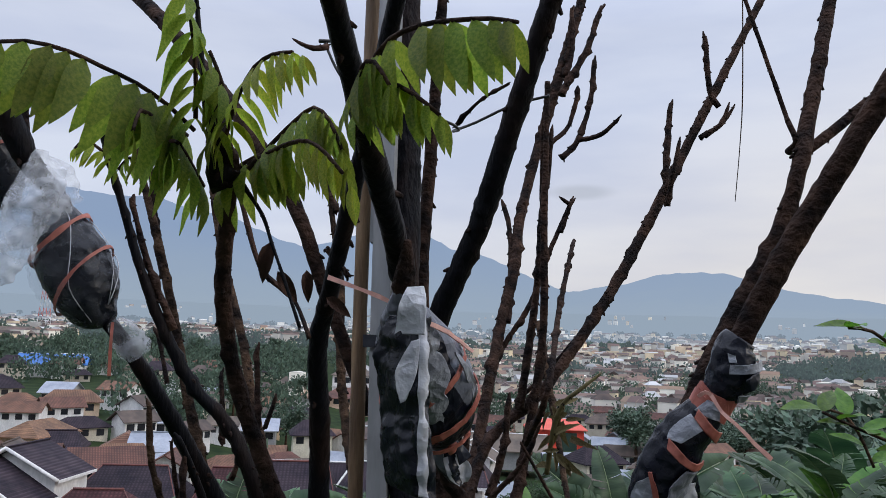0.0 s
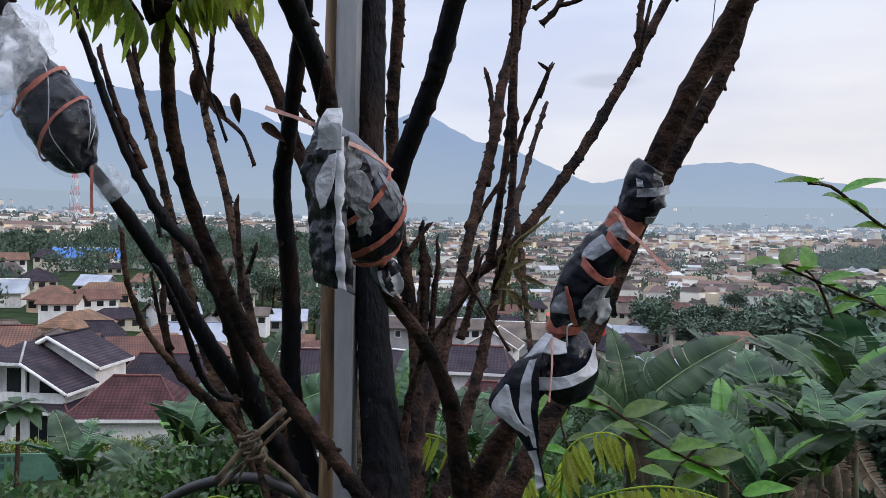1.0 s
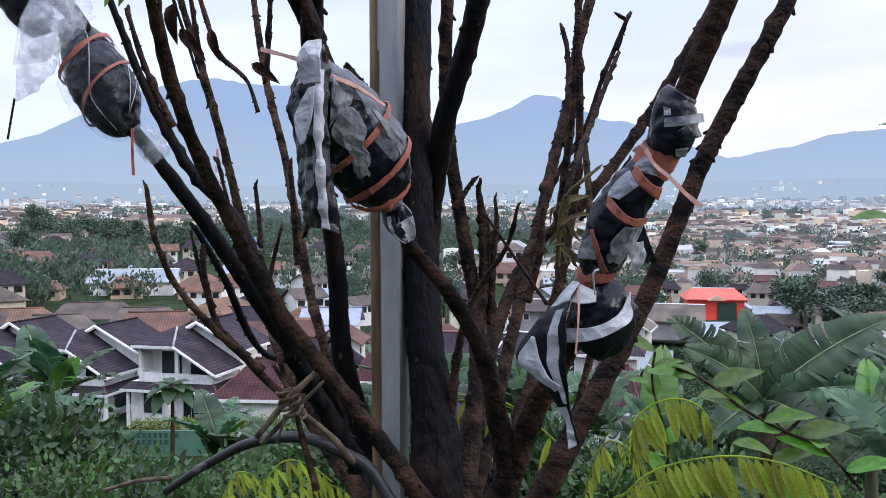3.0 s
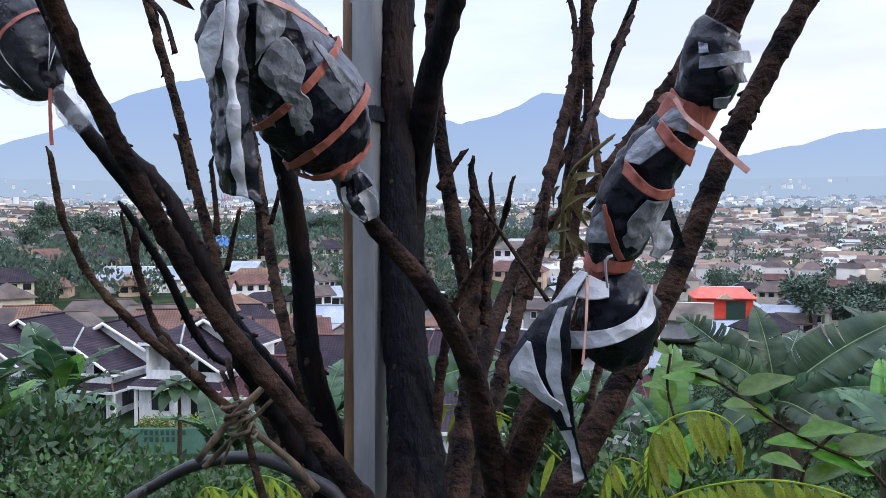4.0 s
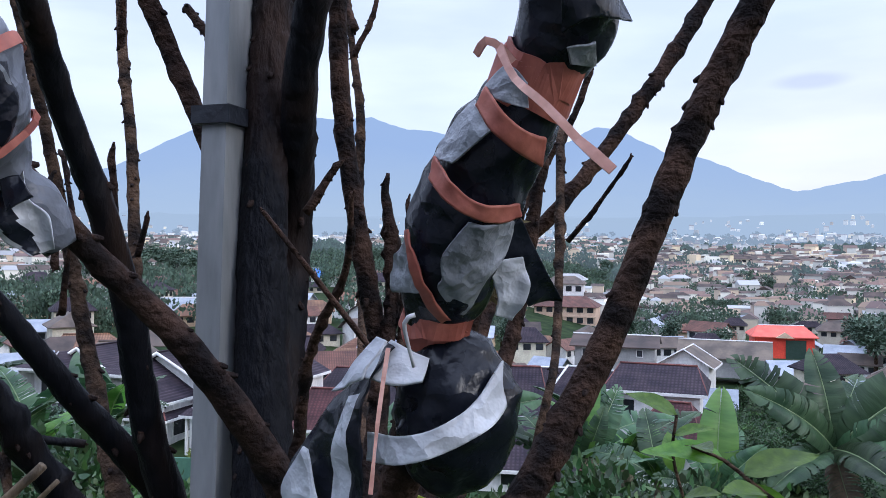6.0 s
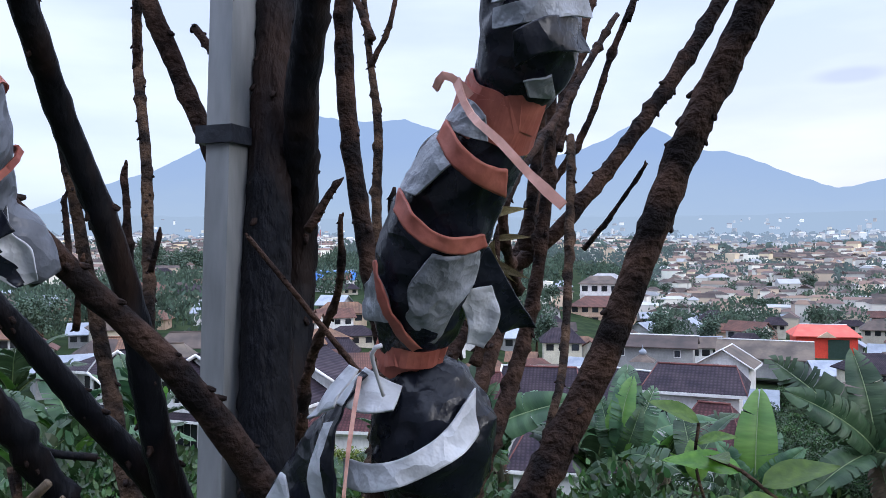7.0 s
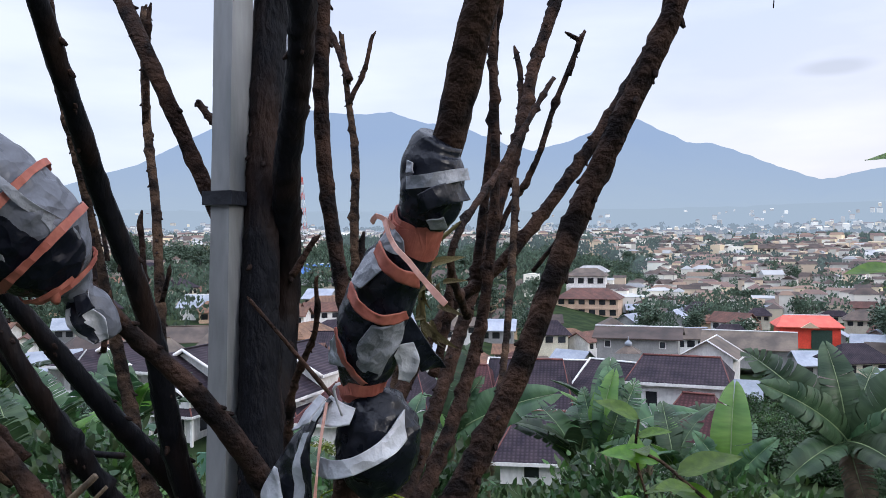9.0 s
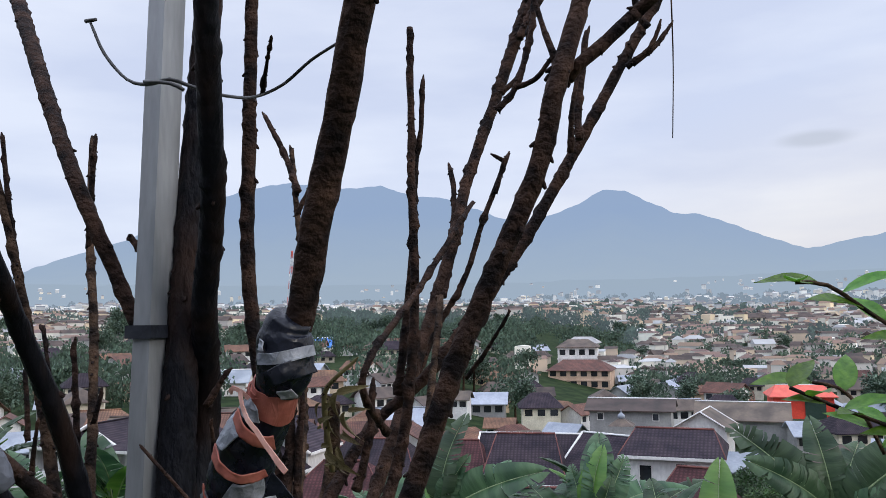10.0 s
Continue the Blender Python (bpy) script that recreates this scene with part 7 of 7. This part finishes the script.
house("hall", "white hall with bright blue metal roof", (bl[0], 190, bl[2] - 2.2), 15, 9, 3.2, 5.4, 20, WALL_WHITE, ROOF_BLUE, barge=False)
wl2 = (38.8, 520.0, -1.9)
block("school", "long white two-storey building on the far slope", (wl2[0], 520, wl2[2] - 4), 44, 12, 2, WALL_CREAM, 0, 12, ROOF_BROWN)
mt = (-182.6, 330.0, 10.6)
mast = thing("radio_mast", "red and white lattice radio mast", "mast", at=(mt[0], 330, mt[2] - 4))
for k in range(8):
    z0, z1 = k * 3.6, k * 3.6 + 3.6
    w0, w1 = 1.9 * (1 - k / 9), 1.9 * (1 - (k + 1) / 9)
    seg = part("segment", None, mast)
    for sx, sy in ((-1, -1), (1, -1), (1, 1), (-1, 1)):
        part("leg", bar_between("leg", (sx * w0, sy * w0, z0), (sx * w1, sy * w1, z1), 0.14, STEEL_RED if k % 2 else STEEL_WHITE), seg)
        part("brace", bar_between("brace", (sx * w0, sy * w0, z0), (-sy * w1, sx * w1, z1), 0.08, STEEL_RED if k % 2 else STEEL_WHITE), seg)

# the town: houses that can be told apart, then the far rest
r_t = random.Random(31)
KINDS = [("house", "small town house with terracotta roof", WALL_WHITE, ROOF_TERRA), ("house", "small town house with weathered roof", WALL_CREAM, ROOF_BROWN), ("house", "small white house with brown roof", WALL_WHITE, ROOF_BROWN), ("house", "peach house with terracotta roof", WALL_PEACH, ROOF_TERRA), ("house", "grey house with metal roof", WALL_GREY, ROOF_METAL), ("house", "cream house with dark roof", WALL_CREAM, ROOF_TILE)]
models = []
for i in range(12):
    nm, lb, wa, ro = KINDS[i % 6]
    w, d, e = r_t.uniform(5.5, 10), r_t.uniform(4.5, 7), (2.6, 4.6, 2.8, 2.7, 3.2, 2.6, 5.0, 2.8, 4.6, 2.7, 3.0, 5.2)[i]
    md = thing(nm, lb, "house", "town houses", at=(0, 3000 + i, -500))
    part("wall", gabled_body("wall", w, d, e, e + d * 0.3, wa, 2.5 if i % 2 else 0), md)
    part("roof", roof_gable("roof", w, d, e, e + d * 0.3, 0.7, ro, 2.5 if i % 2 else 0), md)
    for k in range(3):
        x = -w / 2 + w * (k + .5) / 3
        part("window", boxes_mesh("window", GLASS_DARK, (x - .7, x + .7, -.06, .05, e - 2.0, e - 0.8)), md)
    models.append(md)
# bearings kept open before the landmarks: bearing, half width, from, to
CLEAR_VIEW = [(math.degrees(math.atan2(q[0], q[1])), hw, q[1], q[1] + 9) for q, hw in ((red, 2.8), (ob1, 3.0), (ob2, 2.0), (gr, 3.4), (gr2, 4.5), (gr3, 2.4), (wh, 4.5), (bl, 4.2))]
CLEAR_VIEW = [(b0, wd, max(r0, 118), r1) for b0, wd, r0, r1 in CLEAR_VIEW]
used = [(-33, 60), (-45, 65), (-13, 62), (-4, 66), (-23, 66)]
placed = 0
while placed < 295:
    rr = 78 + 150 * r_t.random() ** 0.85
    an = radians(r_t.uniform(-56, 34))
    x, y = rr * math.sin(an), rr * math.cos(an)
    if any(math.hypot(x - a, y - b) < (6.2 if b > 75 else 8.2) for a, b in used) or any(abs(math.degrees(an) - b0) < wd and r0 - 28 < rr < r1 for b0, wd, r0, r1 in CLEAR_VIEW):
        continue
    used.append((x, y))
    copy_thing(models[r_t.randrange(12)], pose(x, y, land(x, y) + 0.1, 0, 0, -math.degrees(an) + r_t.choice((0, 0, 90, 20, -25, 60)) + r_t.uniform(-12, 12)) @ Matrix.Scale(r_t.uniform(0.58, 0.85), 4))
    placed += 1
for md in models:
    for o in (*md.children_recursive, md):
        bpy.data.objects.remove(o)

f_v, f_f, f_s = [], [], []
for i in range(11000):
    rr = 205 + 850 * r_t.random() ** 1.25 if i > 420 else 1000 + 1300 * r_t.random() ** 1.6
    an = radians(r_t.uniform(-58, 36))
    x, y = rr * math.sin(an), rr * math.cos(an)
    if noise.noise(Vector((x * 0.006, y * 0.004, 3))) < -0.2 + (0.25 if rr > 1060 else 0):
        continue
    z = land(x, y)
    near = 0.55 + 0.35 * min(rr / 700, 1)
    w, d, h = r_t.uniform(4, 11) * near, r_t.uniform(3.5, 6) * near, r_t.choice((3.6, 4.4, 5.6, 7.0, 9.0)) * near
    if rr < 330 and any(abs(math.degrees(an) - b0) < wd and r0 - 28 < rr < r1 for b0, wd, r0, r1 in CLEAR_VIEW):
        continue
    tn = -an + r_t.choice((0, 1.57, 0.4, -0.5)) + r_t.uniform(-.2, .2)
    ca, sa = math.cos(tn), math.sin(tn)
    ov, rise = (0.2, d * r_t.uniform(.18, .4)) if r_t.random() < (0.92 if rr < 450 else 0.75) else (-0.15, 0.25)
    rx = r_t.choice((w * .25, w / 2 + ov, w / 2 + ov))
    loc = [(-w / 2, 0, -3), (w / 2, 0, -3), (w / 2, d, -3), (-w / 2, d, -3), (-w / 2, 0, h), (w / 2, 0, h), (w / 2, d, h), (-w / 2, d, h), (-w / 2 - ov, -ov, h + .02), (w / 2 + ov, -ov, h + .02), (w / 2 + ov, d + ov, h + .02), (-w / 2 - ov, d + ov, h + .02), (-rx, d / 2, h + rise), (rx, d / 2, h + rise)]
    b = len(f_v)
    f_v += [(x + p * ca - q * sa, y + p * sa + q * ca, z + s) for p, q, s in loc]
    f_f += [tuple(b + k for k in f) for f in ((0, 1, 5, 4), (1, 2, 6, 5), (2, 3, 7, 6), (3, 0, 4, 7), (8, 9, 13, 12), (10, 11, 12, 13), (9, 10, 13), (11, 8, 12))]
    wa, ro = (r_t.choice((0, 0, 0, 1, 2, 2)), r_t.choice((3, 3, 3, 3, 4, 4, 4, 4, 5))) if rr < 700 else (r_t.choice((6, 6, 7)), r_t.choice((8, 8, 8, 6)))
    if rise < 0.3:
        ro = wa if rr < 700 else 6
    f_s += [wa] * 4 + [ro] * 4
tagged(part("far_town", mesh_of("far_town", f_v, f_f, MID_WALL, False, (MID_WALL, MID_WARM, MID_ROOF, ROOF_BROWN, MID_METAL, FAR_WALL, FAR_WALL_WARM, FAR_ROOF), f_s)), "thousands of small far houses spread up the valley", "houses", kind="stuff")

# trees between the houses
TOWN_TREES = [foliage("crown", TREE_FAR, 3.4, 6.0, 1900, 0.52, 70 + i, 1.6, 0.25) for i in range(4)]
TRUNK_FAR = tube("trunk", [(0, 0, -1, 0.3), (0.1, 0, 2, 0.24), (0, 0.1, 4.5, 0.12)], BARK_PALE, 7, 0.8, 0.1, 1)
for i in range(400):
    rr = 66 + 300 * r_t.random() ** 0.9
    an = radians(r_t.uniform(-57, 35))
    x, y = rr * math.sin(an), rr * math.cos(an)
    if any(math.hypot(x - a, y - b) < 6 for a, b in used) or any(abs(math.degrees(an) - b0) < wd and rr < r1 for b0, wd, r0, r1 in CLEAR_VIEW):
        continue
    t = thing("tree", "dark green leafy tree among the houses", "tree", "town trees", at=(x, y, land(x, y)))
    s = r_t.uniform(0.35, 0.8) * (1 + rr / 900)
    t.scale = (s * r_t.uniform(0.8, 1.25), s, s * r_t.uniform(0.8, 1.2))
    t.rotation_euler = (0, 0, r_t.uniform(0, 6.3))
    part("trunk", TRUNK_FAR, t)
    part("crown", TOWN_TREES[i % 4], t)
grove = (20.0, 130.0, -8.8)
for i in range(16):
    t = thing("tree", "tall dark green tree in a grove among the houses", "tree", "grove trees", at=(grove[0] + r_t.uniform(6, 30), grove[1] + r_t.uniform(-8, 30), 0))
    t.location.z = land(t.location.x, t.location.y)
    s = r_t.uniform(0.8, 1.25)
    t.scale = (s, s, s * r_t.uniform(0.8, 1.1))
    t.rotation_euler = (0, 0, i * 1.1)
    part("trunk", TRUNK_FAR, t)
    part("crown", TOWN_TREES[i % 4], t)
for i in range(30):
    t = thing("tree", "tall dark green tree in a wooded belt", "tree", "wooded belt trees", at=(0, 0, 0))
    g_an, g_r = radians(r_t.uniform(-40.5, -34.0)), r_t.uniform(240, 285)
    t.location = (g_r * math.sin(g_an), g_r * math.cos(g_an), 0)
    t.location.z = land(t.location.x, t.location.y)
    s = r_t.uniform(0.9, 1.5)
    t.scale = (s, s, s * r_t.uniform(0.8, 1.1))
    t.rotation_euler = (0, 0, i * 1.7)
    part("trunk", TRUNK_FAR, t)
    part("crown", TOWN_TREES[i % 4], t)
for x, y, z in ((16.6, 47.1, -3.2), (21.5, 53.9, -2.8), (21.0, 47.5, -2.8), (27.1, 55.8, -2.2), (25.4, 47.6, -1.8), (33.0, 57.1, -1.2), (36.0, 71.5, -0.9), (34.0, 77.9, -1.3), (23.3, 39.6, -2.6), (34.2, 88.6, -1.9)):
    t = thing("tree", "dense dark green tree on the slope", "tree", "slope trees", at=(x, y, land(x, y) - 0.2))
    s = max(z - land(x, y), 3.0) / 8.0
    t.scale = (s * 1.1, s * 1.1, s)
    t.rotation_euler = (0, 0, x)
    part("trunk", TRUNK_FAR, t)
    part("crown", TOWN_TREES[int(x) % 4], t)
FT = [[], []]
FT_SLOT = []
for i in range(3000):
    rr = 125 + 1100 * r_t.random() ** 1.15
    an = radians(r_t.uniform(-58, 36))
    x, y = rr * math.sin(an), rr * math.cos(an)
    if noise.noise(Vector((x * 0.006, y * 0.004, 3))) > 0.30 or any(abs(math.degrees(an) - b0) < wd + 0.5 and rr < r1 for b0, wd, r0, r1 in CLEAR_VIEW):
        continue
    z, s = land(x, y), r_t.uniform(3.2, 6.2) * (0.85 + rr / 2000 if rr < 800 else 0.6 + rr / 3500)
    fine = 0.7 if rr > 600 else 0.30 if rr > 330 else 0.17
    for k in range(30 if fine == 0.7 else 120 if fine == 0.30 else 300):
        d = Vector((r_t.gauss(0, 1), r_t.gauss(0, 1), r_t.gauss(0, 1))).normalized()
        p = Vector((x, y, z + s * 0.7)) + Vector((d.x * s, d.y * s * .6, d.z * s * .7)) * r_t.uniform(.4, 1)
        a, c = Vector((r_t.uniform(-1, 1), r_t.uniform(-.4, .4), r_t.uniform(-.5, .5))) * s * .5 * fine, Vector((r_t.uniform(-.3, .3), r_t.uniform(-.3, .3), 1)) * s * .4 * fine
        b = len(FT[0])
        FT[0] += [p - a, p - c, p + a, p + c]
        FT[1].append((b, b + 1, b + 2, b + 3))
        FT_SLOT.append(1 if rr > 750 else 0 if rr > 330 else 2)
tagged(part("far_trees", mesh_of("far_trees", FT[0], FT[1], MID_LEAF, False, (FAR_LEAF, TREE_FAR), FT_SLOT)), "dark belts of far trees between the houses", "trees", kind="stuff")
